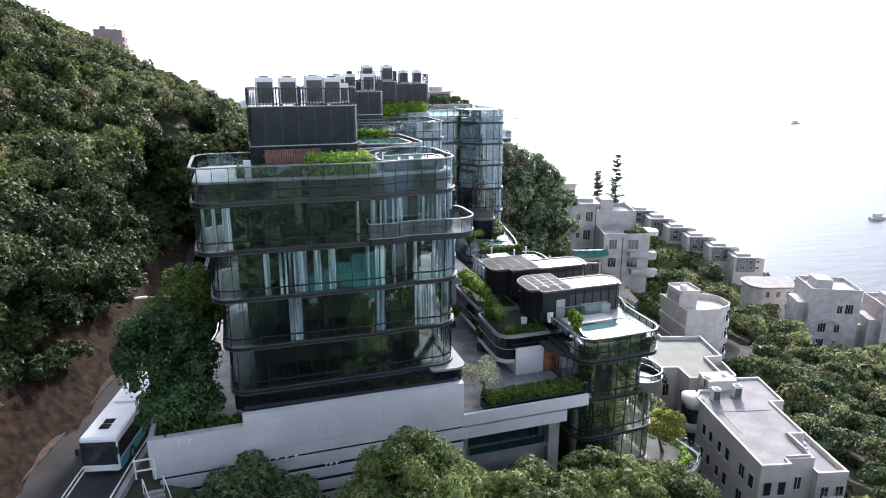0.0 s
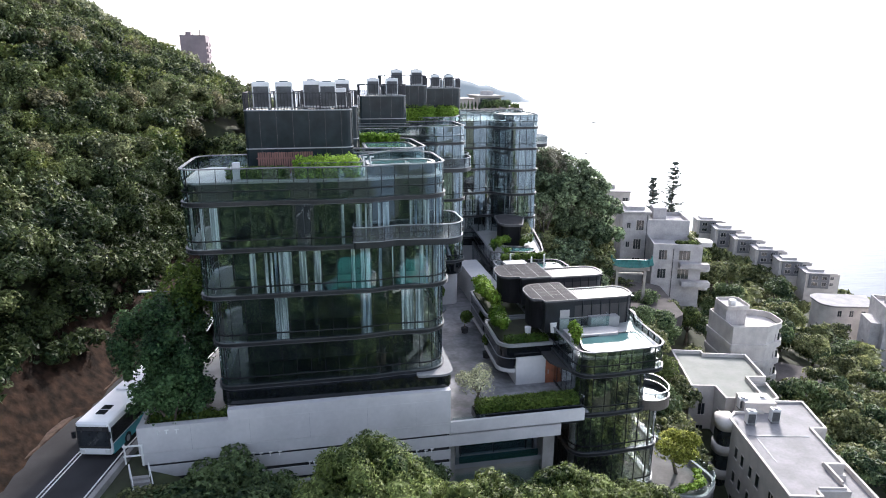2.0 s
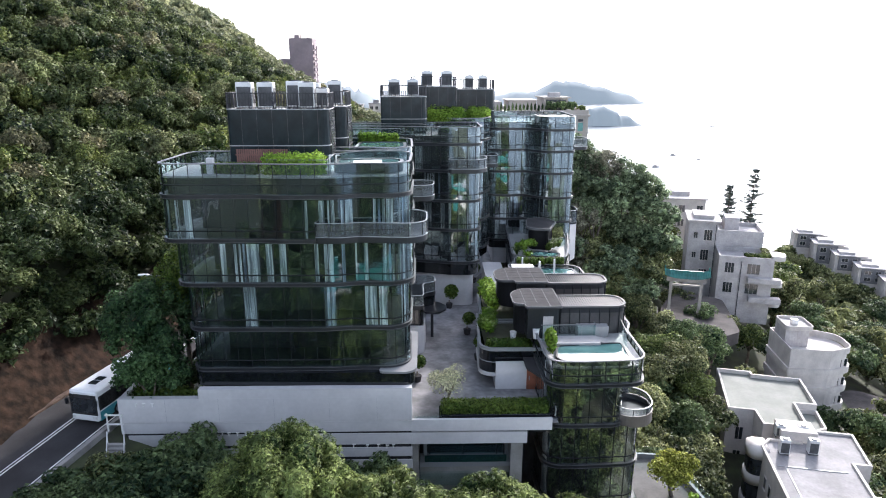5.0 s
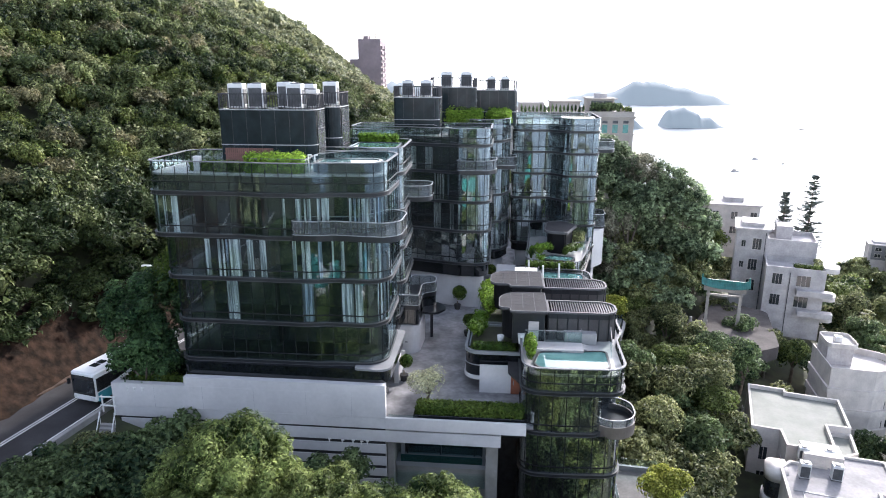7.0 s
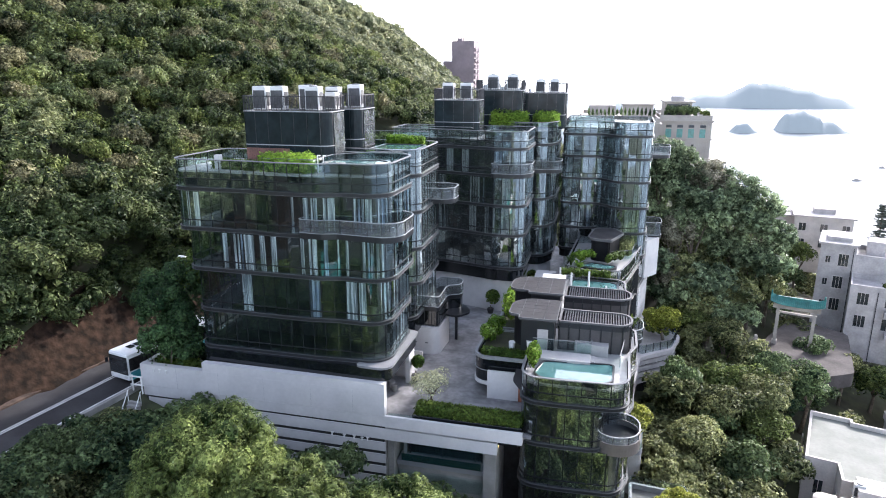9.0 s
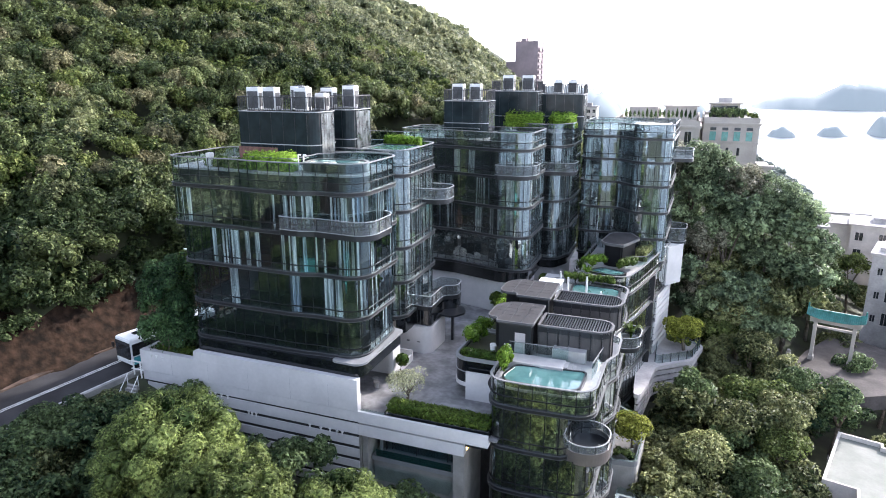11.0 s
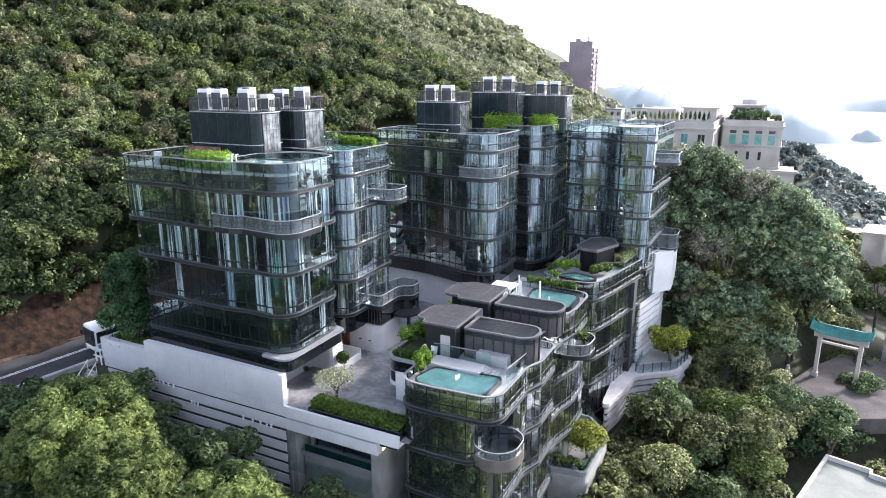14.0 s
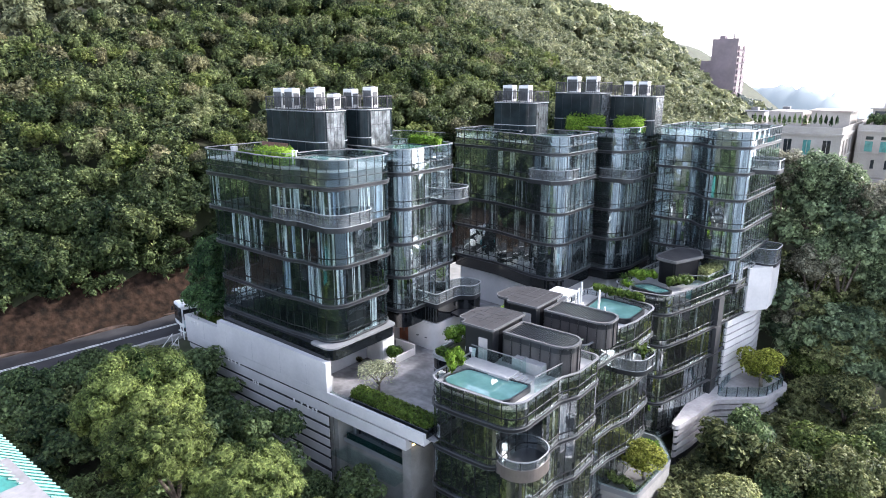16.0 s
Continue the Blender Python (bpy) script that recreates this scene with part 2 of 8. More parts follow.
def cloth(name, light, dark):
    """Hanging cloth: upright streaks in the colour paint light crests and shaded folds."""
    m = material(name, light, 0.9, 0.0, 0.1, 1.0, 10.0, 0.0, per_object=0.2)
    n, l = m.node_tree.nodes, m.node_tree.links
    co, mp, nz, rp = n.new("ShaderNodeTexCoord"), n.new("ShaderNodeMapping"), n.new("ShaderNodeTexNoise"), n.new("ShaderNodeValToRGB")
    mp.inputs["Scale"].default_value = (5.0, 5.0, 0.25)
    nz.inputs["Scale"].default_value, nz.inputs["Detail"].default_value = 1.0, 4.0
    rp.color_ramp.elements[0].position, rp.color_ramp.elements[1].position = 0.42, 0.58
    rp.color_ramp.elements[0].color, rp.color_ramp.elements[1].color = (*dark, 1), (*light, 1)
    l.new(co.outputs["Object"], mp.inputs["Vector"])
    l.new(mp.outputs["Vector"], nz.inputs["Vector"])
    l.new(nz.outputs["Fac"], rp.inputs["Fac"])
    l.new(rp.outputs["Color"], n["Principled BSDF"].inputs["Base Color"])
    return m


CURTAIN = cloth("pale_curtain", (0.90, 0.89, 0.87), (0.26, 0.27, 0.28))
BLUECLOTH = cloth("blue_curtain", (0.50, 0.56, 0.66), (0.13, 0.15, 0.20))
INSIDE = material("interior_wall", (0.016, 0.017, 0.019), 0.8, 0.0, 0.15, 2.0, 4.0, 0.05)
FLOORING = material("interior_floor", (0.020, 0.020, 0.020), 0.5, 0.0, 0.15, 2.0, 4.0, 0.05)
ACWHITE = material("white_sheet_metal", (0.62, 0.62, 0.61), 0.5, 0.2, 0.08, 1.0, 6.0, 0.05)
GRILLE = material("dark_grille", (0.05, 0.05, 0.055), 0.6, 0.3, 0.2, 0.5, 20.0, 0.3)
ACGRILLE = material("grey_louvre_grille", (0.075, 0.078, 0.082), 0.6, 0.1, 0.2, 0.5, 20.0, 0.3)
PANEL = material("sky_greyed_side_panel", (0.19, 0.21, 0.22), 0.22, 0.55, 0.35, 0.8, 4.0, 0.0)
# needle green lightened to paint the haze in front of the pines
PINE = material("haze_paled_pine_needles", (0.10, 0.125, 0.105), 0.8, 0.0, 0.3, 1.0, 3.0, 0.0, island=0.3)
TILEGREEN = material("green_glazed_tile", (0.04, 0.20, 0.17), 0.5, 0.0, 0.2, 1.0, 6.0, 0.2)
POOLTILE = material("turquoise_pool_tile", (0.16, 0.34, 0.34), 0.3, 0.0, 0.15, 1.0, 4.0, 0.05)
TOWERBROWN = material("brown_tower_wall", (0.25, 0.20, 0.21), 0.85, 0.0, 0.1, 10.0, 0.6, 0.1)
REDBROWN = material("red_brown_fence", (0.20, 0.10, 0.08), 0.8, 0.0, 0.2, 1.0, 8.0, 0.1)
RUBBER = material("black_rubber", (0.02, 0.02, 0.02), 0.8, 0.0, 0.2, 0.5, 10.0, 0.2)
BUSBLUE = material("turquoise_bus_paint", (0.05, 0.33, 0.38), 0.3, 0.0, 0.1, 1.0, 6.0, 0.0)
BUSWHITE = material("white_vehicle_paint", (0.78, 0.78, 0.77), 0.3, 0.0, 0.04, 1.0, 6.0, 0.0)
POT = material("white_glazed_pot", (0.75, 0.75, 0.74), 0.3, 0.0, 0.05, 0.5, 6.0, 0.0)
LAMPGLOW = bpy.data.materials.new("warm_lamp")
LAMPGLOW.use_nodes = True
LAMPGLOW.node_tree.nodes["Principled BSDF"].inputs["Emission Color"].default_value = (1.0, 0.6, 0.15, 1)
LAMPGLOW.node_tree.nodes["Principled BSDF"].inputs["Emission Strength"].default_value = 2.5
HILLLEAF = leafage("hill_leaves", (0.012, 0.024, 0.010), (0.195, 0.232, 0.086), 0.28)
# darker hill leaves: painted shade at the foot, darker single trees higher up
SHADELEAF = leafage("deep_green_shade_leaves", (0.012, 0.024, 0.010), (0.085, 0.112, 0.042), 0.28)
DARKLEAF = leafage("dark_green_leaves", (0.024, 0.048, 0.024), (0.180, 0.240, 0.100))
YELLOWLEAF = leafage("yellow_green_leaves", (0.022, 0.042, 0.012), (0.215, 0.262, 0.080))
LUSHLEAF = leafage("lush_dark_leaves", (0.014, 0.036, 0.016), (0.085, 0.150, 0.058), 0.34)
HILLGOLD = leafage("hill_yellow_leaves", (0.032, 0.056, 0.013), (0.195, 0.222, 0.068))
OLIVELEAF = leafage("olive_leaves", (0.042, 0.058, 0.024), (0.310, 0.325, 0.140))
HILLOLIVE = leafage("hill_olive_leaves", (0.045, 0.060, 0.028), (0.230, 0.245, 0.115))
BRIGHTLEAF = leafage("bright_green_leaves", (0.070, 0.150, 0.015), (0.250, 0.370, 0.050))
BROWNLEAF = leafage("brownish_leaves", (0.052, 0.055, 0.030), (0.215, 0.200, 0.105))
# ridge and shore leaves: distance haze painted in as a paler colour
RIDGELEAF = leafage("haze_paled_hill_leaves", (0.085, 0.104, 0.056), (0.340, 0.350, 0.190), leaflet=0.35)
SHORELEAF = leafage("haze_paled_shore_leaves", (0.11, 0.135, 0.125), (0.19, 0.215, 0.19), leaflet=1.2)
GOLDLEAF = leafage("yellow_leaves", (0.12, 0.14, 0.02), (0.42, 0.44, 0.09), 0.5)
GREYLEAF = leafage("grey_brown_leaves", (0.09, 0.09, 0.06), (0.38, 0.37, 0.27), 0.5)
# leaves greyed and paled to paint distance haze below the mansion
HAZEDLEAF = leafage("haze_greyed_leaves", (0.062, 0.090, 0.052), (0.33, 0.41, 0.225), 0.46, leaflet=0.28)
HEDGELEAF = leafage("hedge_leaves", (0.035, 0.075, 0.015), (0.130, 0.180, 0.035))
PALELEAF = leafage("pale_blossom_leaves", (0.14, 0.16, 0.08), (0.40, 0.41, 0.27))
WATER = material("sea_water", (0.07, 0.09, 0.10), 0.25, 0.0, 0.1, 60.0, 0.12, 0.0, spec=0.35)


def sea_waves():
    """Wind-roughened sea: a mirror of the sky broken by waves over grey-green water."""
    n, l = WATER.node_tree.nodes, WATER.node_tree.links
    n.remove(n["Principled BSDF"])
    co, mp = n.new("ShaderNodeTexCoord"), n.new("ShaderNodeMapping")
    mp.inputs["Scale"].default_value = (0.04, 0.15, 0.1)
    mp.inputs["Rotation"].default_value = (0, 0, radians(25))
    nz, bp = n.new("ShaderNodeTexNoise"), n.new("ShaderNodeBump")
    nz.inputs["Scale"].default_value, nz.inputs["Detail"].default_value = 1.0, 6.0
    bp.inputs["Strength"].default_value, bp.inputs["Distance"].default_value = 0.6, 1.4
    gl, df, mx = n.new("ShaderNodeBsdfGlossy"), n.new("ShaderNodeBsdfDiffuse"), n.new("ShaderNodeMixShader")
    gl.inputs["Roughness"].default_value, gl.inputs["Color"].default_value = 0.25, (0.62, 0.65, 0.68, 1)
    df.inputs["Color"].default_value = (0.12, 0.14, 0.155, 1)
    lw, pw, fr = n.new("ShaderNodeLayerWeight"), n.new("ShaderNodeMath"), n.new("ShaderNodeMath")
    pw.operation, pw.inputs[1].default_value = "POWER", 6.0
    fr.operation, fr.inputs[1].default_value, fr.inputs[2].default_value = "MULTIPLY_ADD", 0.46, 0.035
    l.new(lw.outputs["Facing"], pw.inputs[0])
    l.new(pw.outputs[0], fr.inputs[0])
    l.new(fr.outputs[0], mx.inputs["Fac"])
    l.new(co.outputs["Object"], mp.inputs["Vector"])
    l.new(mp.outputs["Vector"], nz.inputs["Vector"])
    l.new(nz.outputs["Fac"], bp.inputs["Height"])
    for sh in (gl, df):
        l.new(bp.outputs["Normal"], sh.inputs["Normal"])
    l.new(df.outputs[0], mx.inputs[1])
    l.new(gl.outputs[0], mx.inputs[2])
    l.new(mx.outputs[0], n["Material Output"].inputs["Surface"])


sea_waves()
POOLWATER = material("pool_water", (0.080, 0.165, 0.158), 0.03, 0.0, 0.12, 1.2, 2.0, 0.12, second=(0.052, 0.125, 0.122), spec=0.9)
# distance haze put into a blue-grey colour and a faint glow
HAZE = bpy.data.materials.new("painted_distance_haze")
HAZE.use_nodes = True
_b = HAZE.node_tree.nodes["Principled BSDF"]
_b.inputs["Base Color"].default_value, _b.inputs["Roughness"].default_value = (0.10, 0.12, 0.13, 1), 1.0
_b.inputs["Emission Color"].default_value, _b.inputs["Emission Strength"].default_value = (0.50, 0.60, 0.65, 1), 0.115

# ---- building blocks ----


def thing(name, label, category, at=(0, 0, 0), group="", kind=""):
    """An Empty that carries the parts of one thing."""
    ob = new(name)
    ob.location = at
    ob.empty_display_size = 0.2
    return tagged(ob, label, category, group, kind)


def solid(name, verts, faces, mat, parent=None, label="", smooth=False):
    me = bpy.data.meshes.new(name)
    me.from_pydata(verts, [], faces)
    me.materials.append(mat)
    if smooth:
        me.polygons.foreach_set("use_smooth", [True] * len(me.polygons))
    ob = new(name, me)
    if parent:
        ob.parent = parent
        o = parent
        while o:
            ob.location = ob.location - o.location
            o = o.parent
    if label:
        ob["label"] = label
    return ob


def part(name, bm, mat, parent=None, label="", smooth=False):
    bmesh.ops.recalc_face_normals(bm, faces=bm.faces)
    me = bpy.data.meshes.new(name)
    bm.to_mesh(me)
    bm.free()
    me.materials.append(mat)
    if smooth:
        me.polygons.foreach_set("use_smooth", [True] * len(me.polygons))
    ob = new(name, me)
    if parent:
        ob.parent = parent
        o = parent
        while o:
            ob.location = ob.location - o.location
            o = o.parent
    if label:
        ob["label"] = label
    return ob


def box(bm, x0, x1, y0, y1, z0, z1, bevel=0.0):
    v = [bm.verts.new(p) for p in ((x0, y0, z0), (x1, y0, z0), (x1, y1, z0), (x0, y1, z0), (x0, y0, z1), (x1, y0, z1), (x1, y1, z1), (x0, y1, z1))]
    f = [bm.faces.new([v[i] for i in q]) for q in ((0, 3, 2, 1), (4, 5, 6, 7), (0, 1, 5, 4), (1, 2, 6, 5), (2, 3, 7, 6), (3, 0, 4, 7))]
    if bevel:
        bmesh.ops.bevel(bm, geom=list({e for q in f for e in q.edges}), offset=bevel, segments=1, affect="EDGES", profile=0.5)


def boxes(*args, bevel=0.0):
    bm = bmesh.new()
    for a in args:
        box(bm, *a, bevel=bevel)
    return bm


def rounded(pts, step=0.35):
    """A closed outline from corners (x, y, radius), counter-clockwise or not, with arcs."""
    out, n = [], len(pts)
    for i in range(n):
        p, a, b = Vector(pts[i][:2]), Vector(pts[i - 1][:2]), Vector(pts[(i + 1) % n][:2])
        r = pts[i][2] if len(pts[i]) > 2 else 0.0
        u, w = (a - p).normalized(), (b - p).normalized()
        ang = u.angle(w)
        if r <= 0.01 or ang > 3.1:
            out.append(p)
            continue
        d = min(r / math.tan(ang / 2), (a - p).length * 0.49, (b - p).length * 0.49)
        r = d * math.tan(ang / 2)
        c = p + (u + w).normalized() * (r / math.sin(ang / 2))
        s, e = p + u * d - c, p + w * d - c
        k = max(2, int(math.ceil(r * (math.pi - ang) / step)))
        tot = s.angle_signed(e)
        for j in range(k + 1):
            q = s.copy()
            q.rotate(Matrix.Rotation(-tot * j / k, 2))
            out.append(c + q)
    return out


def area2(o):
    return sum(o[i - 1].x * o[i].y - o[i].x * o[i - 1].y for i in range(len(o)))


def grown(o, d):
    """The outline moved outwards by d."""
    s, n, out = (1 if area2(o) > 0 else -1), len(o), []
    for i in range(n):
        e1, e2 = (o[i] - o[i - 1]).normalized(), (o[(i + 1) % n] - o[i]).normalized()
        n1, n2 = Vector((e1.y, -e1.x)) * s, Vector((e2.y, -e2.x)) * s
        m = n1 + n2
        m = m / max(0.3, m.dot(n1)) if m.length > 1e-6 else n1
        out.append(o[i] + m * d)
    return out


def prism(bm, o, z0, z1):
    a, b = [bm.verts.new((p.x, p.y, z0)) for p in o], [bm.verts.new((p.x, p.y, z1)) for p in o]
    n = len(o)
    bm.faces.new(a[::-1])
    bm.faces.new(b)
    for i in range(n):
        bm.faces.new((a[i - 1], a[i], b[i], b[i - 1]))


def ring(bm, outer, inner, z0, z1):
    n = len(outer)
    v = [[bm.verts.new((p.x, p.y, z)) for p in o] for o, z in ((outer, z0), (outer, z1), (inner, z1), (inner, z0))]
    for k in range(4):
        a, b = v[k], v[(k + 1) % 4]
        for i in range(n):
            bm.faces.new((a[i - 1], a[i], b[i], b[i - 1]))


def strip(bm, path, z0, z1, thick):
    """A wall of some thickness along an open path."""
    n = len(path)
    nor = []
    for i in range(n):
        d = (path[min(n - 1, i + 1)] - path[max(0, i - 1)]).normalized()
        nor.append(Vector((d.y, -d.x)))
    cols = []
    for p, q in zip(path, nor):
        a, b = p + q * thick / 2, p - q * thick / 2
        cols.append([bm.verts.new((a.x, a.y, z0)), bm.verts.new((a.x, a.y, z1)), bm.verts.new((b.x, b.y, z1)), bm.verts.new((b.x, b.y, z0))])
    for c, d in zip(cols, cols[1:]):
        for k in range(4):
            bm.faces.new((c[k], d[k], d[(k + 1) % 4], c[(k + 1) % 4]))
    bm.faces.new(cols[0])
    bm.faces.new(cols[-1][::-1])


def rod(bm, a, b, r, r2=None, n=6):
    """A round bar from a to b."""
    a, b = Vector(a), Vector(b)
    q = (b - a).to_track_quat("Z", "Y").to_matrix()
    r2 = r if r2 is None else r2
    va = [bm.verts.new(a + q @ Vector((math.cos(t) * r, math.sin(t) * r, 0))) for t in (2 * math.pi * i / n for i in range(n))]
    vb = [bm.verts.new(b + q @ Vector((math.cos(t) * r2, math.sin(t) * r2, 0))) for t in (2 * math.pi * i / n for i in range(n))]
    for i in range(n):
        bm.faces.new((va[i - 1], va[i], vb[i], vb[i - 1]))
    bm.faces.new(va[::-1])
    bm.faces.new(vb)


def resample(o, step):
    """Even points round a closed outline, and for each stretch the finer points in between."""
    pts = o + [o[0]]
    acc = [0.0]
    for a, b in zip(pts, pts[1:]):
        acc.append(acc[-1] + (b - a).length)
    n = max(3, round(acc[-1] / step))

    def at(s):
        s = s % acc[-1]
        k = max(i for i in range(len(acc) - 1) if acc[i] <= s + 1e-9)
        return pts[k].lerp(pts[k + 1], (s - acc[k]) / max(1e-9, acc[k + 1] - acc[k]))
    stretches = []
    for i in range(n):
        s0, s1 = acc[-1] * i / n, acc[-1] * (i + 1) / n
        stretches.append([at(s0)] + [pts[k] for k in range(1, len(acc) - 1) if s0 + 0.02 < acc[k] < s1 - 0.02] + [at(s1)])
    return stretches


# ---- ground, road and sea ----
SEA = -80.0


def road_x(y):
    """Middle of the road at y."""
    return -11.6 + 0.235 * (min(y, 70) - 48) + (0.0 if y < 70 else 0.05 * (y - 70))


def road_z(y):
    """Height of the road at y."""
    return -2.0 - 0.055 * max(0.0, 46 - max(y, -20))


def sstep(a, b, x):
    t = min(1.0, max(0.0, (x - a) / (b - a)))
    return t * t * (3 - 2 * t)


HILL_Y = (-300, -100, 0, 44, 53, 70, 83, 95, 110, 150, 200, 250, 300, 360, 400, 450, 700)
HILL_Z = (-14, -8, -5, 4, 8, 10, 14, 18.5, 22.5, 24.5, 18.5, 13.0, 6.5, -1.0, -7, -14, -60)


def canopy(x, y):
    """Height of the tree tops on the hill."""
    z = -5.2 - 0.5 * x + float(np.interp(y, HILL_Y, HILL_Z))
    if x < -50:
        z += 0.07 * (-x - 50)
    if y > 250:
        z += 0.16 * (-x - 41) * sstep(250, 300, y)
    top = 62.0 + 12.0 * sstep(200, 400, y)
    return z if z < top - 20 else top - 20 * math.exp(-(z - top + 20) / 20)


def lower(x, y):
    z = -4.0 - 0.28 * (x + 8)
    z += 24 * math.exp(-((x - 38) / 20) ** 2 - ((y - 132) / 22) ** 2)
    z += 5 * math.exp(-((x - 78) / 22) ** 2 - ((y - 135) / 30) ** 2)
    z -= 11 * math.exp(-((x - 50) / 9) ** 2 - ((y - 57) / 15) ** 2)
    if y > 190:
        z -= 0.13 * (y - 190)
        z = max(z, -95.0) + 49 * math.exp(-((x - 75) / 62) ** 2 - ((y - 655) / 100) ** 2)
    if y < 20:
        z -= 0.10 * (20 - y) * sstep(60, 0, abs(x - 30)) * 0.5
    return max(z, -95.0)


def ground_z(x, y):
    d = x - road_x(y)
    low = lower(x, y)
    h = canopy(x, y) - 6.0 + 1.2 * noise.noise((x * 0.06, y * 0.06, 0.0))
    if y > 115:
        return max(h, low)
    if d < -4.2:
        bank = road_z(y) + 6.0 * sstep(-4.2, -7.5, d)
        return min(max(h, bank if d > -7.5 else h), road_z(y) + 1.25 * (-4.0 - d))
    if d < 4.2:
        return road_z(y) - 0.35
    f = sstep(4.2, 12.0, d)
    return (road_z(y) - 0.35) * (1 - f) + min(low, road_z(y) - 0.35) * f + 0.5 * f * noise.noise((x * 0.08, y * 0.08, 3.0))


def axis(segments):
    """Grid lines: (start, stop, step) one after another."""
    out = []
    for a, b, s in segments:
        out += list(np.arange(a, b, s))
    return out


gx = axis(((-700, -200, 40), (-200, -60, 10), (-60, 90, 2.5), (90, 200, 8), (200, 420, 20)))
gy = axis(((-400, -100, 30), (-100, -20, 8), (-20, 170, 2.5), (170, 300, 8), (300, 800, 25)))
gv = [(x, y, ground_z(x, y)) for y in gy for x in gx]
gf = [(j * len(gx) + i, j * len(gx) + i + 1, (j + 1) * len(gx) + i + 1, (j + 1) * len(gx) + i) for j in range(len(gy) - 1) for i in range(len(gx) - 1)]
ground = solid("ground", gv, gf, UNDER, smooth=True)
tagged(ground, "wooded hillside soil falling to the sea", "ground", kind="structure")
ground.data.materials.append(EARTH)
ground.data.polygons.foreach_set("material_index", [1 if -9.5 < gv[f[0]][0] - road_x(gv[f[0]][1]) < -2 and -60 < gv[f[0]][1] < 115 else 0 for f in gf])

bm = bmesh.new()
sy = 4700.0
ringv = [bm.verts.new((sy * math.cos(t), sy * math.sin(t), SEA)) for t in (2 * math.pi * i / 64 for i in range(64))]
bm.faces.new(ringv)
tagged(part("water", bm, WATER), "calm pale sea under hazy light", "sea", kind="structure")


def along_road(y0, y1, off0, off1, z0, z1, step=2.0):
    ys = list(np.arange(y0, y1, step)) + [y1]
    vs, fs = [], []
    for y in ys:
        for off, z in ((off0, z0), (off1, z0), (off1, z1), (off0, z1)):
            vs.append((road_x(y) + off, y, z + 2.0 + road_z(y)))
    for k in range(len(ys) - 1):
        for j in range(4):
            fs.append((4 * k + j, 4 * k + (j + 1) % 4, 4 * k + 4 + (j + 1) % 4, 4 * k + 4 + j))
    fs += [(0, 1, 2, 3), tuple(4 * (len(ys) - 1) + j for j in (3, 2, 1, 0))]
    return vs, fs


road = solid("road", *along_road(-60, 112, -3.6, 3.5, -2.3, -2.0), ASPHALT)
tagged(road, "grey asphalt hillside road with double white line", "road", kind="structure")
for off in (-0.15, 0.15):
    solid("road_line", *along_road(-60, 112, off - 0.06, off + 0.06, -2.0, -1.992), PAINT, road, "white road line")
solid("road_line", *along_road(-60, 112, 3.1, 3.22, -2.0, -1.992), PAINT, road, "white road line")
tagged(solid("kerb", *along_road(-60, 112, -4.4, -3.6, -2.3, -1.85), GUTTER), "soil-stained brown gutter under the bank", "kerb", kind="structure")
tagged(solid("kerb", *along_road(-60, 112, 3.5, 3.9, -2.6, -1.85), KERB), "pale concrete kerb along the road", "kerb", kind="structure")

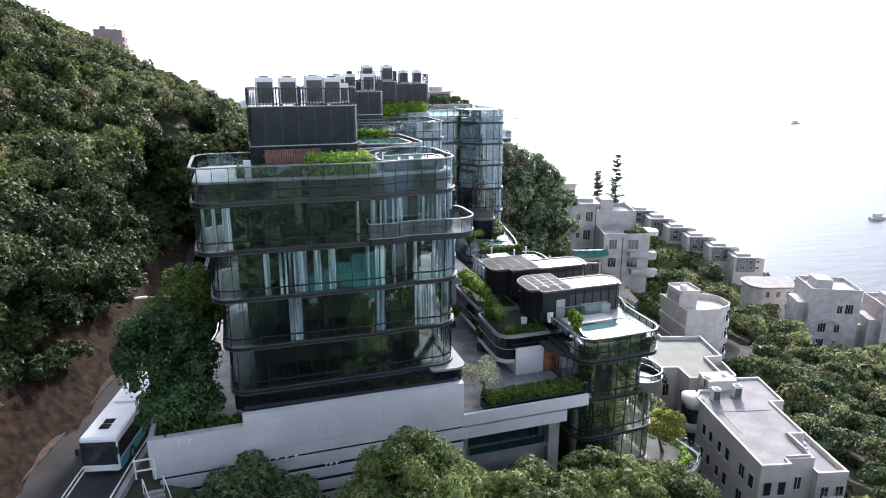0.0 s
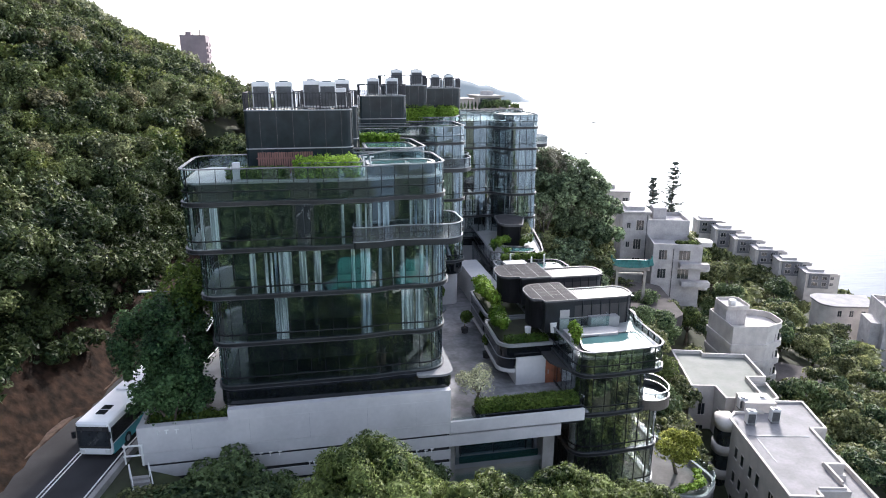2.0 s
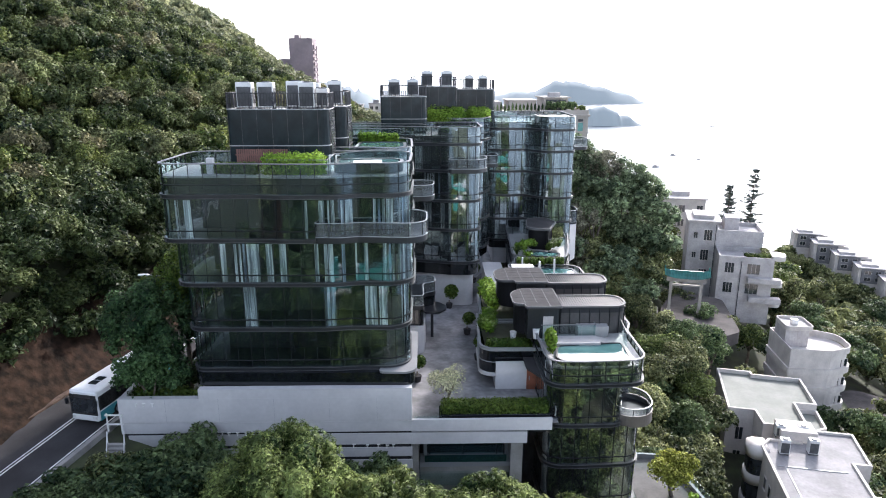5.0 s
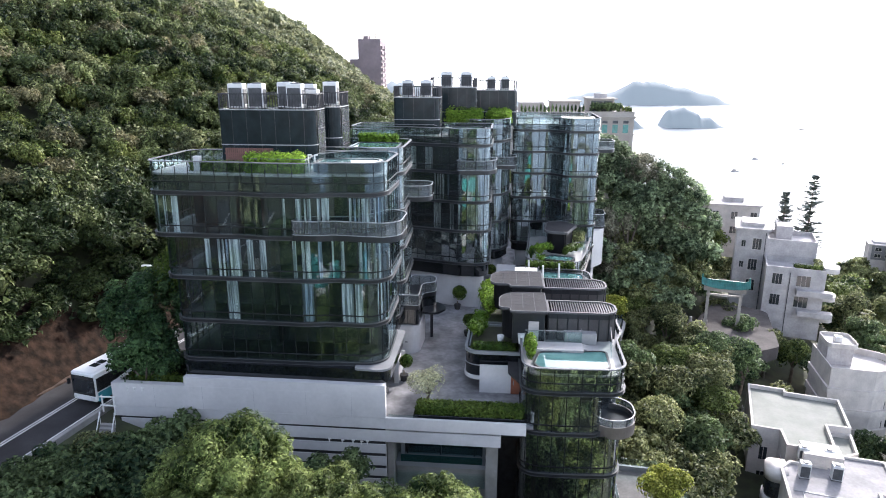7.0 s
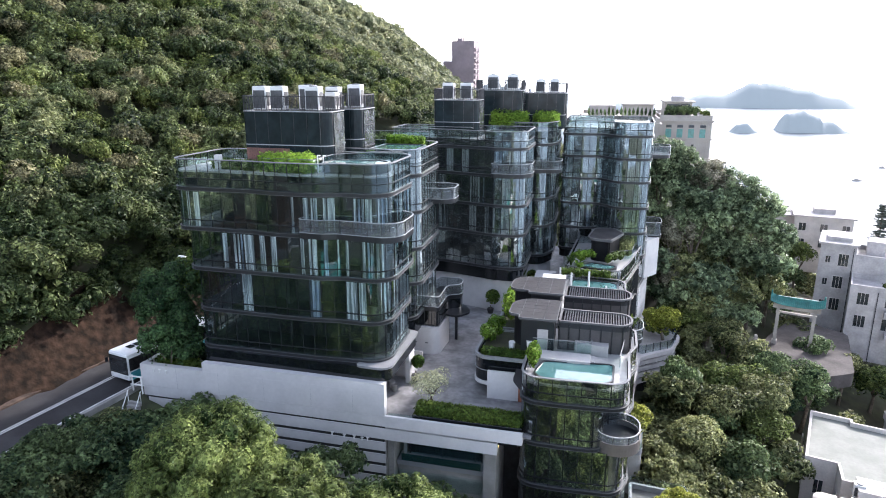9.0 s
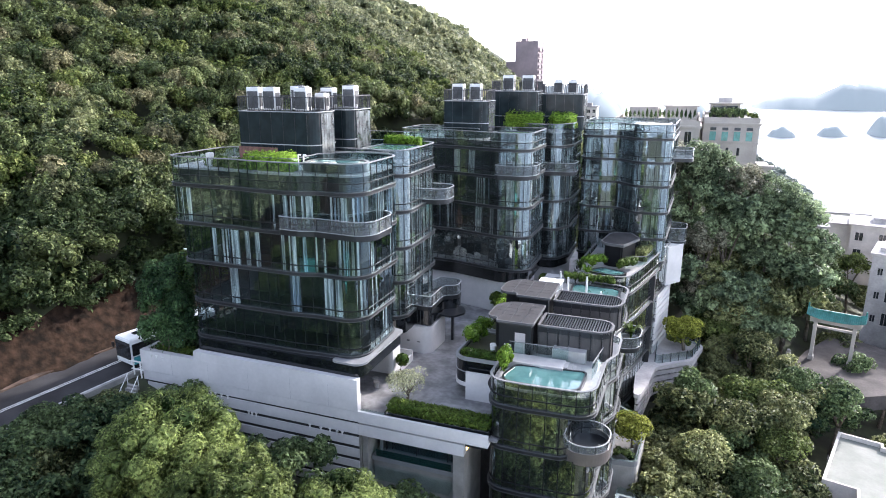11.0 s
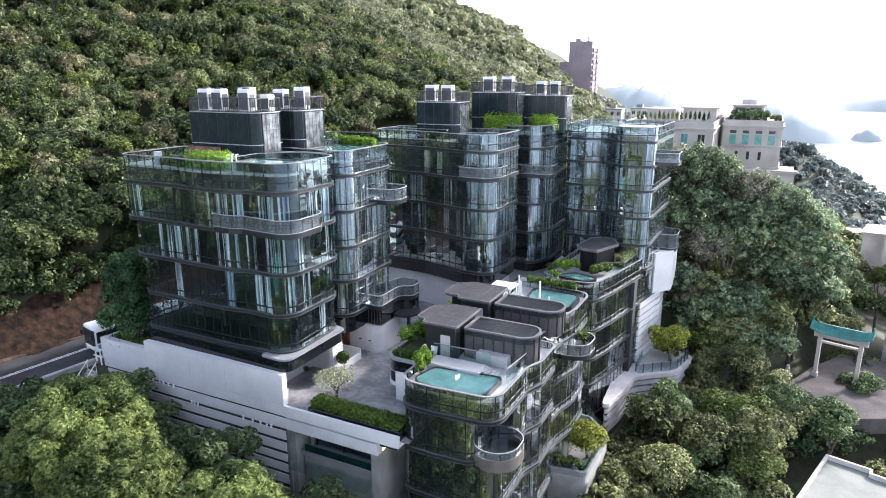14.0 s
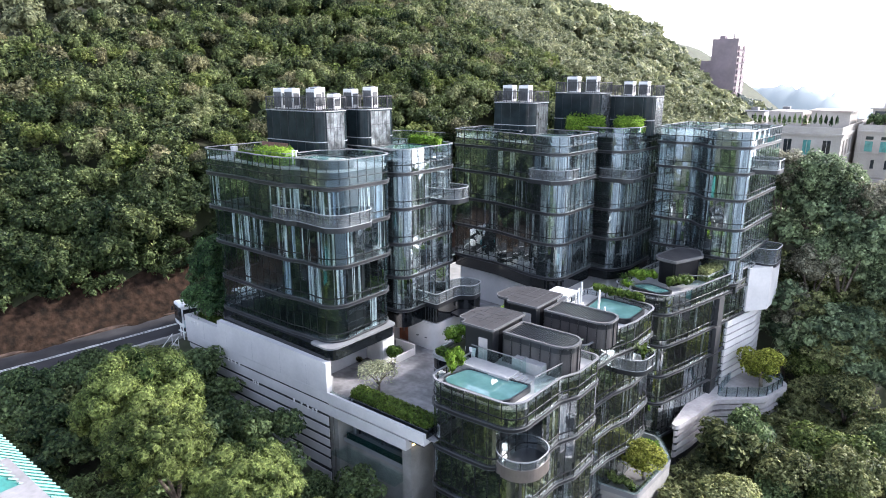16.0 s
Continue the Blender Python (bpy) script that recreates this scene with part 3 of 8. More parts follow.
# ---- glass buildings ----
def glass_building(name, label, storeys, rim, pane, seed, curtain=0.35, roof_drop=1.0, blue=0.1, rail_light=True, zones=None, glass=GLASS):
    """storeys: (floor height, outline corners) from the lowest to the parapet storey; rim: height of the parapet's top."""
    r = random.Random(seed)
    home = thing(name, label, "house", (*storeys[0][1][0][:2], storeys[0][0]))
    tops = [s[0] for s in storeys[1:]] + [rim]
    for k, ((z0, corners), z1) in enumerate(zip(storeys, tops)):
        o = rounded(corners)
        if area2(o) < 0:
            o = o[::-1]
        last = k == len(storeys) - 1
        band = bmesh.new()
        ring(band, grown(o, 0.12), grown(o, -0.5), z0 - 0.26, z0)
        part("floor_band", band, DARK, home)
        for out_, za, zb in ((0.17, z0 - 0.29, z0 - 0.25), (0.18, z0 - 0.01, z0 + 0.03)):
            trims = bmesh.new()
            ring(trims, grown(o, out_), grown(o, 0.06), za, zb)
            part("band_trim", trims, BANDTRIM, home, "grey metal trim")
        parts = resample(o, pane)
        top = z1 - (0.3 if not last else 0.0)
        low = z0 + (0.62 if not last else 0.75)
        frame_bm = bmesh.new()
        for st in parts:
            p, q = st[0], (st[1] - st[0]).normalized()
            nn = Vector((q.y, -q.x))
            w = 0.018 if glass is GLASS else 0.03
            pts = [p - q * w + nn * 0.022, p + q * w + nn * 0.022, p + q * w - nn * 0.05, p - q * w - nn * 0.05]
            prism(frame_bm, pts, z0 + 0.04, top)
        ring(frame_bm, grown(o, 0.05), grown(o, -0.05), low - 0.04, low + 0.04)
        part("window_frame", frame_bm, MULLION, home, "black metal mullions")
        if z0 > 9 or last:
            for st in parts:
                pb = bmesh.new()
                strip(pb, st, z0 + 0.05, low - 0.04, 0.02)
                part("low_pane", pb, glass, home)
        else:
            lowbm = bmesh.new()
            ring(lowbm, grown(o, 0.01), grown(o, -0.01), z0 + 0.05, low - 0.04)
            part("low_glazing", lowbm, glass, home, "continuous low glass band")
        for st in parts:
            pb = bmesh.new()
            strip(pb, st, low + 0.04, top, 0.02)
            part("pane", pb, glass, home)
        if last:
            cap = bmesh.new()
            ring(cap, grown(o, 0.10), grown(o, -0.10), z1, z1 + 0.07)
            part("coping", cap, CAP if rail_light else TRIM, home, "pale rounded parapet coping")
            deck = bmesh.new()
            prism(deck, grown(o, -0.12), z1 - roof_drop - 0.15, z1 - roof_drop)
            part("roof_terrace", deck, DECK, home, "pale stone roof terrace")
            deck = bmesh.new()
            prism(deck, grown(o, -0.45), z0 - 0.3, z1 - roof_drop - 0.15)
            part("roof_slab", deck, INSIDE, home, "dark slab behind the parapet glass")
            continue
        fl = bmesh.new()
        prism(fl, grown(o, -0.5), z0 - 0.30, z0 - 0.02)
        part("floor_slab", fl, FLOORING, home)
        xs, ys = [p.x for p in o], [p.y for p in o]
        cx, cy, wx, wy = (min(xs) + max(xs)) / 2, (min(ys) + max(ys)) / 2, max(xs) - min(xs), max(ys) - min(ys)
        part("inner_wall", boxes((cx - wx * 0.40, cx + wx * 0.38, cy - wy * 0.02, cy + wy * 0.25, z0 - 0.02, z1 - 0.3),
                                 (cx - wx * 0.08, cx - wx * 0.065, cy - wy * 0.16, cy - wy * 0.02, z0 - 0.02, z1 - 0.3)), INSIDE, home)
        for st in parts:
            q = (st[-1] - st[0]).normalized()
            nn, mid = Vector((q.y, -q.x)), (st[0] + st[-1]) / 2
            if nn.y > 0.5 or nn.x < -0.7:
                continue
            if nn.x > 0.25:
                likely = curtain * 1.6
            else:
                likely = 0.9 if noise.noise((mid.x * 0.25 + seed, z0 * 0.06, seed * 0.7)) > 0.25 - curtain * 0.45 else 0.06
            if glass is BLUEGLASS and nn.x < 0.25:
                likely *= 0.55
            if glass is SILVERGLASS and nn.x < 0.3:
                likely = 0.12
            if zones and nn.y < -0.5:
                likely = 0.95 if any(x0 < mid.x < x1 for x0, x1 in zones.get(z0, ())) else 0.02
            elif z0 < 4:
                likely *= 0.25 if nn.x < 0.6 else 0.6
            if r.random() > likely:
                continue
            spans = ((0.02, 0.98),) if glass is BLUEGLASS and r.random() < 0.4 else r.choice((((0.0, 0.9),), ((0.0, 0.28), (0.7, 0.96)), ((0.05, 0.45),), ((0.4, 0.9),), ((0.06, 0.26), (0.42, 0.58), (0.72, 0.9)), ((0.1, 0.3),)))
            for f0, f1 in spans:
                fine = []
                n_ = max(4, int((f1 - f0) * (st[-1] - st[0]).length / 0.07))
                for j in range(n_ + 1):
                    f = (f0 + (f1 - f0) * j / n_) * (len(st) - 1)
                    s_ = min(len(st) - 2, int(f))
                    fine.append(st[s_].lerp(st[s_ + 1], f - s_) - nn * (0.16 + 0.07 * (j % 2) * r.random()))
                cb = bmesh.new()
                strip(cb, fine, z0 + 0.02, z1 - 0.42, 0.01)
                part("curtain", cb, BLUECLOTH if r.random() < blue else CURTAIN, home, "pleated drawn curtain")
    return home


def balcony(parent, corners, z, height=1.1):
    """A rounded balcony: slab, posts, glass and a pale handrail."""
    o = rounded(corners, 0.25)
    if area2(o) < 0:
        o = o[::-1]
    b = bmesh.new()
    prism(b, o, z - 0.5, z)
    slab_ob = part("balcony", b, DARK, parent, "dark rounded balcony with glass rail")
    g = bmesh.new()
    ring(g, grown(o, -0.03), grown(o, -0.06), z, z + height - 0.05)
    part("glass_rail", g, SMOKED, slab_ob)
    h = bmesh.new()
    ring(h, grown(o, 0.02), grown(o, -0.07), z + height - 0.05, z + height + 0.01)
    ring(h, grown(o, 0.03), grown(o, -0.02), z - 0.04, z + 0.01)
    part("handrail", h, TRIM, slab_ob, "pale metal handrail")
    for st in resample(o, 1.2):
        pb = bmesh.new()
        rod(pb, (st[0].x, st[0].y, z), (st[0].x, st[0].y, z + height), 0.03, n=5)
        part("post", pb, DARK, slab_ob)
    return slab_ob


def ac_unit(m, w=1.0, d=0.9, h=1.9):
    """Tall air-conditioning outdoor unit on a roof: pale rounded casing, dark grilles, fan cowl."""
    u = thing("air_conditioner", "pale sheet-metal air conditioning unit on a roof", "air conditioner", group="roof air conditioners")
    b = bmesh.new()
    box(b, -w / 2, w / 2, -d / 2, d / 2, 0.12, h, 0.05)
    part("casing", b, ACWHITE, u)
    for side in ("front", "right"):
        g = bmesh.new()
        if side == "front":
            box(g, -w * 0.42, w * 0.42, -d / 2 - 0.012, -d / 2 + 0.03, 0.25, h - 0.34)
            for i in range(6):
                z = 0.34 + (h - 0.78) * i / 5
                box(g, -w * 0.42, w * 0.42, -d / 2 - 0.035, -d / 2 - 0.012, z, z + 0.05)
        else:
            box(g, w / 2 - 0.03, w / 2 + 0.012, -d * 0.36, d * 0.36, 0.45, h - 0.45)
        part("grille", g, ACGRILLE, u, "dark louvred fan grille")
    c = bmesh.new()
    rod(c, (0, 0, h - 0.01), (0, 0, h + 0.09), min(w, d) * 0.38, n=14)
    part("fan_cowl", c, ACGRILLE, u, "round fan cowl")
    for sx in (-1, 1):
        part("foot", boxes((sx * w * 0.42 - 0.05, sx * w * 0.42 + 0.05, -d / 2, d / 2, 0, 0.12)), GRILLE, u)
    u.matrix_basis = m
    return u


def roof_core(name, x0, x1, y0, y1, z0, z1, acs, seed, r=0.9):
    """Dark plant tower above a roof, with fence and outdoor units."""
    c = thing(name, "black clad plant tower with railed roof", "rooftop plant", ((x0 + x1) / 2, (y0 + y1) / 2, z0), group="roof plant towers")
    o = rounded([(x0, y0, 0.2), (x1, y0, r), (x1, y1, r), (x0, y1, 0.2)], 0.3)
    b = bmesh.new()
    prism(b, o, z0, z1 - 1.3)
    part("cladding", b, CLADGLASS, c)
    for st in resample(o, 1.25):
        b = bmesh.new()
        q = (st[1] - st[0]).normalized()
        nn = Vector((q.y, -q.x))
        prism(b, [st[0] - q * 0.02 - nn * 0.03, st[0] + q * 0.02 - nn * 0.03, st[0] + q * 0.02 + nn * 0.02, st[0] - q * 0.02 + nn * 0.02], z0 + 0.05, z1 - 1.35)
        part("cladding_joint", b, DARK, c)
    for z in (z0 + (z1 - z0) * 0.30, z1 - 1.32):
        b = bmesh.new()
        ring(b, grown(o, 0.05), grown(o, -0.1), z, z + 0.08)
        part("band_trim", b, TRIM, c, "grey metal trim")
    # panel on the right side; its paler grey stands in for reflected sky
    b = bmesh.new()
    side = [Vector((x1 + 0.05, y0 + r + (y1 - y0 - 2 * r) * i / 4)) for i in range(5)]
    strip(b, side, z0 + 0.2, z1 - 1.45, 0.04)
    part("side_panel", b, PANEL, c, "glossy side panels, greyed for sky reflection")
    for i in range(1, 5):
        y = y0 + r + (y1 - y0 - 2 * r) * i / 5
        part("panel_joint", boxes((x1 + 0.06, x1 + 0.085, y - 0.015, y + 0.015, z0 + 0.2, z1 - 1.45)), MULLION, c)
    for z in (z0 + (z1 - z0) * 0.18, z0 + (z1 - z0) * 0.52):
        part("panel_joint", boxes((x1 + 0.06, x1 + 0.09, y0 + r, y1 - r, z, z + 0.05)), MULLION, c)
    b = bmesh.new()
    for st in resample(o, 0.24):
        rod(b, (st[0].x, st[0].y, z1 - 1.3), (st[0].x, st[0].y, z1), 0.03, n=4)
    ring(b, grown(o, 0.04), grown(o, -0.04), z1 - 0.05, z1 + 0.03)
    part("railing", b, GRILLE, c, "dark metal railing")
    for st in resample(o, 1.9):
        b = bmesh.new()
        rod(b, (st[0].x, st[0].y, z1 - 1.3), (st[0].x, st[0].y, z1 + 0.05), 0.05, n=5)
        part("post", b, GRILLE, c)
    rr = random.Random(seed)
    for ax, ay, w, h in acs:
        ac_unit(pose(ax, ay, z1 - 1.3 + 0.002, 0, 0, 0), w, 0.95, h)
    return c


# podium, retaining wall and courtyard
def podium():
    w = thing("retaining_wall", "white stone retaining wall with dark horizontal slots", "wall", (-7.3, 44.1, -14), kind="structure")
    b = boxes((-7.3, 16.0, 44.02, 44.6, -1.33, 0.75), (-0.9, 16.0, 44.03, 44.6, 0.75, 1.55), (15.55, 16.0, 44.0, 44.6, 1.5, 1.54), (-7.3, -6.9, 44.6, 49, -6, 0.7))
    part("upper_wall", b, WHITE, w)
    for z1, z0, x0 in ((-1.365, -2.30, -7.2), (-2.48, -3.48, -6.8), (-3.76, -4.60, -5.5), (-4.90, -5.74, -4.0), (-6.04, -6.74, -3.0), (-7.02, -7.80, -2.0), (-8.08, -9.00, 1.0), (-9.4, -10.3, 3.0), (-10.6, -14.0, 4.0)):
        part("stone_band", boxes((x0, 16.0, 44.04, 44.12, z0, z1), bevel=0.012), WHITE, w)
    for x in (-3.6, 0.6, 5.0, 9.4, 13.2):
        part("stone_joint", boxes((x, x + 0.015, 44.014, 44.03, -1.33, 0.74)), TRIM, w, "fine upright joint")
    # black sheet close behind the bands paints the shade in the slots
    part("slot_back", boxes((-7.0, 15.9, 44.12, 44.28, -14, -1.3)), RUBBER, w, "black sheet painting the shade in the slots")
    part("slot_core", boxes((-7.0, 15.9, 44.6, 44.9, -14, 0.0)), KERB, w)
    for x, zz in ((-5.9, 0.3), (-5.3, 0.3), (-4.6, 0.28), (-0.2, -2.38), (0.7, -2.30), (1.2, -2.38), (1.9, -2.38), (2.6, -2.40), (4.8, -3.55), (5.15, -3.62), (5.6, -3.6), (11.2, -3.55), (12.3, -3.62), (13.2, -3.58), (13.9, -3.66), (14.4, -3.6)):
        b = boxes((x, x + 0.07, 43.93, 44.05, zz - 0.16, zz + 0.16), (x - 0.06, x + 0.2, 43.93, 43.99, zz + 0.1, zz + 0.18))
        part("mark", b, PAINT, w, "small white bracket fitting")
    tagged(part("podium", boxes((-6.9, 15.5, 44.9, 106, -16, -2.0), (15.5, 26.5, 50.5, 106, -16, -1.98)), KERB), "concrete podium under the houses", "podium", kind="structure")
    tagged(part("courtyard_floor", boxes((9.0, 28.0, 44.55, 108, -2.0, -1.9)), PAVING), "grey stone paved courtyard lane", "pavement", kind="structure")
    s = thing("entrance_slab", "white concrete entrance canopy slab", "slab", (22, 44, -2.5), kind="structure")
    part("upper_beam", boxes((16.003, 27.4, 44.0, 51, -2.30, -1.95), (16.003, 27.4, 44.0, 44.25, -1.95, -1.28)), WHITE, s)
    part("lower_beam", boxes((16.003, 25.4, 44.05, 44.8, -3.5, -2.48)), WHITE, s)
    part("soffit", boxes((16.003, 27.0, 44.4, 51, -2.75, -2.302)), DARK, s)
    part("glass_edge", boxes((16.2, 19.0, 44.3, 44.33, -1.9, -1.1)), CLEAR, s)
    g = thing("garage_front", "dark glazed entrance under the slab", "entrance", (21, 48, -9), kind="structure")
    part("back_wall", boxes((16.0, 27.0, 49.5, 50.4, -14, -2.8)), GRILLE, g)
    part("glass_wall", boxes((17.4, 23.8, 46.5, 46.56, -6.0, -3.7)), GLASS, g)
    for x in (17.4, 20.3, 23.2, 23.8):
        part("mullion", boxes((x - 0.05, x + 0.05, 46.44, 46.6, -6.0, -3.7)), DARK, g)
    part("sill", boxes((16.6, 24.2, 45.2, 46.7, -6.4, -6.0)), TRIM, g, "grey metal sill")
    part("plinth", boxes((16.6, 24.19, 45.6, 47, -12, -6.4)), KERB, g, "grey concrete plinth")
    part("planter_rail", boxes((17.0, 23.9, 45.25, 45.29, -5.99, -5.35)), TEALGLASS, g, "teal glass planter rail")
    part("jamb", boxes((16.9, 17.2, 46.2, 46.43, -5.99, -3.6), (23.9, 24.15, 46.2, 46.43, -5.99, -3.6)), TRIM, g, "pale metal jamb")
    part("pier", boxes((24.2, 25.2, 44.9, 49.5, -14, -2.75)), KERB, g, "concrete pier")
    part("pier", boxes((15.98, 16.5, 44.7, 49.5, -14, -2.75)), KERB, g, "concrete pier")
    part("canopy", boxes((16.2, 24.2, 43.9, 46.5, -7.3, -7.1)), CLEAR, g, "glass canopy")
    part("strip_lamp", boxes((25.25, 25.33, 45.0, 46.6, -3.5, -3.38)), LAMPGLOW, g, "warm glowing strip lamp")


podium()

# house one: the nearest tower
UP = [(-2.9, 45.3, 1.2), (4.6, 45.35, 3), (6.4, 45.0, 3), (10.3, 45.0, 3), (12.0, 45.7, 3), (16.0, 45.6, 1.8), (16.0, 53.6, 1.8), (-2.9, 53.6, 1.5)]
MID = [(-2.15, 45.3, 1.2), (10.3, 45.1, 3), (12.0, 45.6, 3), (16.2, 45.3, 1.8), (16.1, 53.4, 1.8), (-2.15, 53.4, 1.5)]
LOWMID = [(-1.65, 45.35, 1.2), (9.2, 45.15, 3), (11.4, 45.5, 3), (15.9, 45.3, 1.8), (15.8, 53.4, 1.8), (-1.65, 53.4, 1.5)]
LOWER = [(-1.4, 45.1, 1.0), (10.3, 45.1, 3), (12.0, 45.3, 3), (15.9, 45.2, 1.8), (15.6, 53.4, 1.8), (-1.4, 53.4, 1.5)]
PLINTH = [(-1.35, 44.75, 0.9), (16.25, 44.5, 0.9), (16.25, 52.6, 0.4), (14, 53.4, 0.2), (-1.35, 53.4, 0.2)]
DRAPED = {13.5: ((-2.6, -0.9), (7.6, 9.6), (10.2, 12.3), (13.0, 16.0)), 10.0: ((1.6, 4.2), (4.9, 6.4), (8.2, 10.4), (11.0, 12.6), (13.4, 16.0)), 6.3: ((2.6, 3.8), (8.6, 10.4), (12.0, 14.6))}
h1 = glass_building("glass_house", "dark glass six-storey house with rounded corners", [(2.95, LOWER), (6.3, LOWMID), (10.0, MID), (13.5, UP), (16.9, UP)], 19.2, 1.05, 11, 0.30, 0.9, 0.2, zones=DRAPED)
b = bmesh.new()
prism(b, rounded(PLINTH), 1.55, 2.66)
part("skirt", b, BLACKGLASS, h1, "black glass skirt")
b = bmesh.new()
prism(b, rounded([(13.4, 44.45, 0.3), (16.42, 44.3, 1.0), (16.42, 52.8, 0.4), (14.0, 53.4, 0.2)]), 2.62, 2.80)
part("ledge", b, CAP, h1, "pale stone ledge")
balcony(h1, [(8.8, 44.7, 0.2), (10.8, 44.6, 1), (12, 45.0, 1), (17.3, 44.5, 1.6), (17.3, 49.3, 1.6), (15.6, 50.2, 0.2), (14, 47, 0.2), (9, 46.4, 0.2)], 13.75)
part("base_wall", boxes((12.0, 12.4, 45.0, 53.2, -1.9, 1.55), (12.4, 15.4, 52.6, 53.2, -1.9, 1.55), (15.5, 15.9, 51.4, 53.0, -1.9, 1.5)), WHITE, h1, "white stone ground floor wall")
part("base_back", boxes((-0.4, 12.0, 44.95, 53.4, -2.0, 1.55)), KERB, h1)
roof_core("plant_tower", 1.3, 9.4, 50.3, 54.3, 18.2, 24.2, ((2.6, 51.4, 1.3, 2.1), (4.3, 51.4, 1.3, 2.1), (6.4, 52.8, 1.4, 2.2), (7.6, 51.4, 1.3, 2.1), (8.6, 53.0, 1.0, 1.6)), 1)

# house two
T2 = [(2.0, 55.0, 0.5), (12.0, 54.9, 2), (14.0, 54.2, 2), (16.0, 54.9, 1.4), (15.7, 63.4, 1.4), (2.0, 63.4, 0.5)]
T2L = [(2.0, 55.4, 0.5), (12.0, 55.2, 2), (15.2, 55.2, 1.4), (15.2, 60.5, 1.4), (15.9, 63.0, 1), (2.0, 63.4, 0.5)]
h2 = glass_building("glass_house", "dark glass house tower with white curtains and balconies", [(3.0, T2L), (6.9, T2), (10.3, T2), (13.8, T2), (17.2, T2)], 19.4, 1.0, 22, 0.75, glass=BLUEGLASS)
balcony(h2, [(14.6, 59.6, 0.2), (18.0, 59.9, 1.3), (18.0, 63.3, 1.3), (14.6, 63.3, 0.2)], 14.1)
TERRACE = [(13.6, 58.6, 0.2), (16.9, 58.5, 0.3), (16.8, 62.6, 1.2), (18.2, 63.0, 1.0), (18.0, 65.4, 1.0), (15.4, 65.4, 0.4)]
balcony(h2, TERRACE, 3.2)
b = bmesh.new()
prism(b, grown(rounded(TERRACE, 0.25), -0.05), 1.1, 2.69)
part("terrace_base", b, BLACKGLASS, h2, "black glossy terrace base")
for k in range(9):
    part("base_joint", boxes((13.9 + k * 0.36, 13.93 + k * 0.36, 58.5, 58.54, 1.15, 2.66)), BANDTRIM, h2)
b = bmesh.new()
ring(b, grown(rounded(TERRACE, 0.25), 0.03), grown(rounded(TERRACE, 0.25), -0.3), 1.04, 1.1)
part("base_edge", b, CAP, h2, "pale lower edge")
b = bmesh.new()
prism(b, rounded([(12.9, 58.4, 0.1), (16.9, 58.1, 1.0), (17.1, 62.4, 0.3), (12.9, 63.3, 0.1)], 0.2), -1.9, 1.04)
part("base_wall", b, WHITE, h2, "white stone ground floor wall with rounded corner")
part("base_wall", boxes((10.5, 11.45, 57.9, 63.3, -1.9, 2.66), (11.45, 12.9, 58.9, 63.3, -1.9, 2.66)), WHITE, h2, "white stone ground floor wall")
b = bmesh.new()
prism(b, grown(rounded(T2L), -0.15), 1.0, 2.72)
part("skirt", b, BLACKGLASS, h2, "black glass skirt")
for x in (14.3, 15.5):
    part("wall_slot", boxes((x, x + 0.3, 58.14, 58.3, -0.7, -0.62)), GRILLE, h2)
part("garden_wall", boxes((13.2, 15.8, 56.1, 56.3, -1.9, -0.75), (15.6, 15.8, 53.4, 56.1, -1.9, -1.2)), WHITE, h2, "low white planter wall")
dd = part("door", boxes((11.5, 12.85, 58.6, 58.72, -1.9, 0.95)), TIMBER, h2, "red brown timber double door")
part("door_handle", boxes((12.16, 12.22, 58.54, 58.6, -0.9, -0.4)), TRIM, dd)
part("porch_column", boxes((17.6, 17.9, 62.6, 62.9, -1.9, 1.45)), DARK, h2, "black porch column")
b = bmesh.new()
prism(b, rounded([(16.9, 60.9, 0.3), (18.4, 60.5, 1.0), (19.5, 62.3, 1.2), (18.4, 64.2, 1.0), (16.9, 64.0, 0.3)], 0.2), 1.45, 1.65)
part("porch_roof", b, DARK, h2, "dark rounded porch roof")
roof_core("plant_tower", 5.5, 10.2, 55.4, 60.0, 18.4, 24.2, ((7.2, 56.6, 1.3, 2.0), (9.0, 57.6, 1.3, 2.2)), 2)

# houses three to five: the rear towers
T3 = [(6.8, 74.4, 0.6), (14.0, 73.8, 4), (20.0, 72.0, 3), (23.6, 71.8, 1.8), (23.6, 80.6, 1.0), (6.8, 80.6, 0.5)]
T4 = [(16.5, 86.0, 0.5), (20.5, 83.6, 1.5), (24.6, 83.4, 1.4), (25.9, 86.5, 2), (25.9, 94.0, 1.0), (16.5, 94.0, 0.5)]
T5 = [(26.4, 91.0, 1.0), (29.2, 90.6, 1), (31.5, 91.2, 1.5), (34.0, 88.2, 1.8), (38.2, 88.4, 1.5), (38.6, 102.5, 1), (26.4, 102.5, 0.5)]
h3 = glass_building("glass_house", "dark glass rear tower with rounded bay", [(3.9, T3), (7.9, T3), (11.4, T3), (14.9, T3), (18.0, T3)], 19.8, 1.05, 33, 0.7, glass=BLUEGLASS)
h4 = glass_building("glass_house", "dark glass rear tower between two others", [(2.6, T4), (6.6, T4), (10.3, T4), (13.9, T4), (17.4, T4)], 20.1, 1.05, 44, 0.75, glass=BLUEGLASS)
h5 = glass_building("glass_house", "dark glass rear tower beside the wooded slope", [(2.0, T5), (5.2, T5), (8.7, T5), (12.2, T5), (15.3, T5), (18.3, T5)], 20.0, 1.05, 55, 0.6, glass=BLUEGLASS)
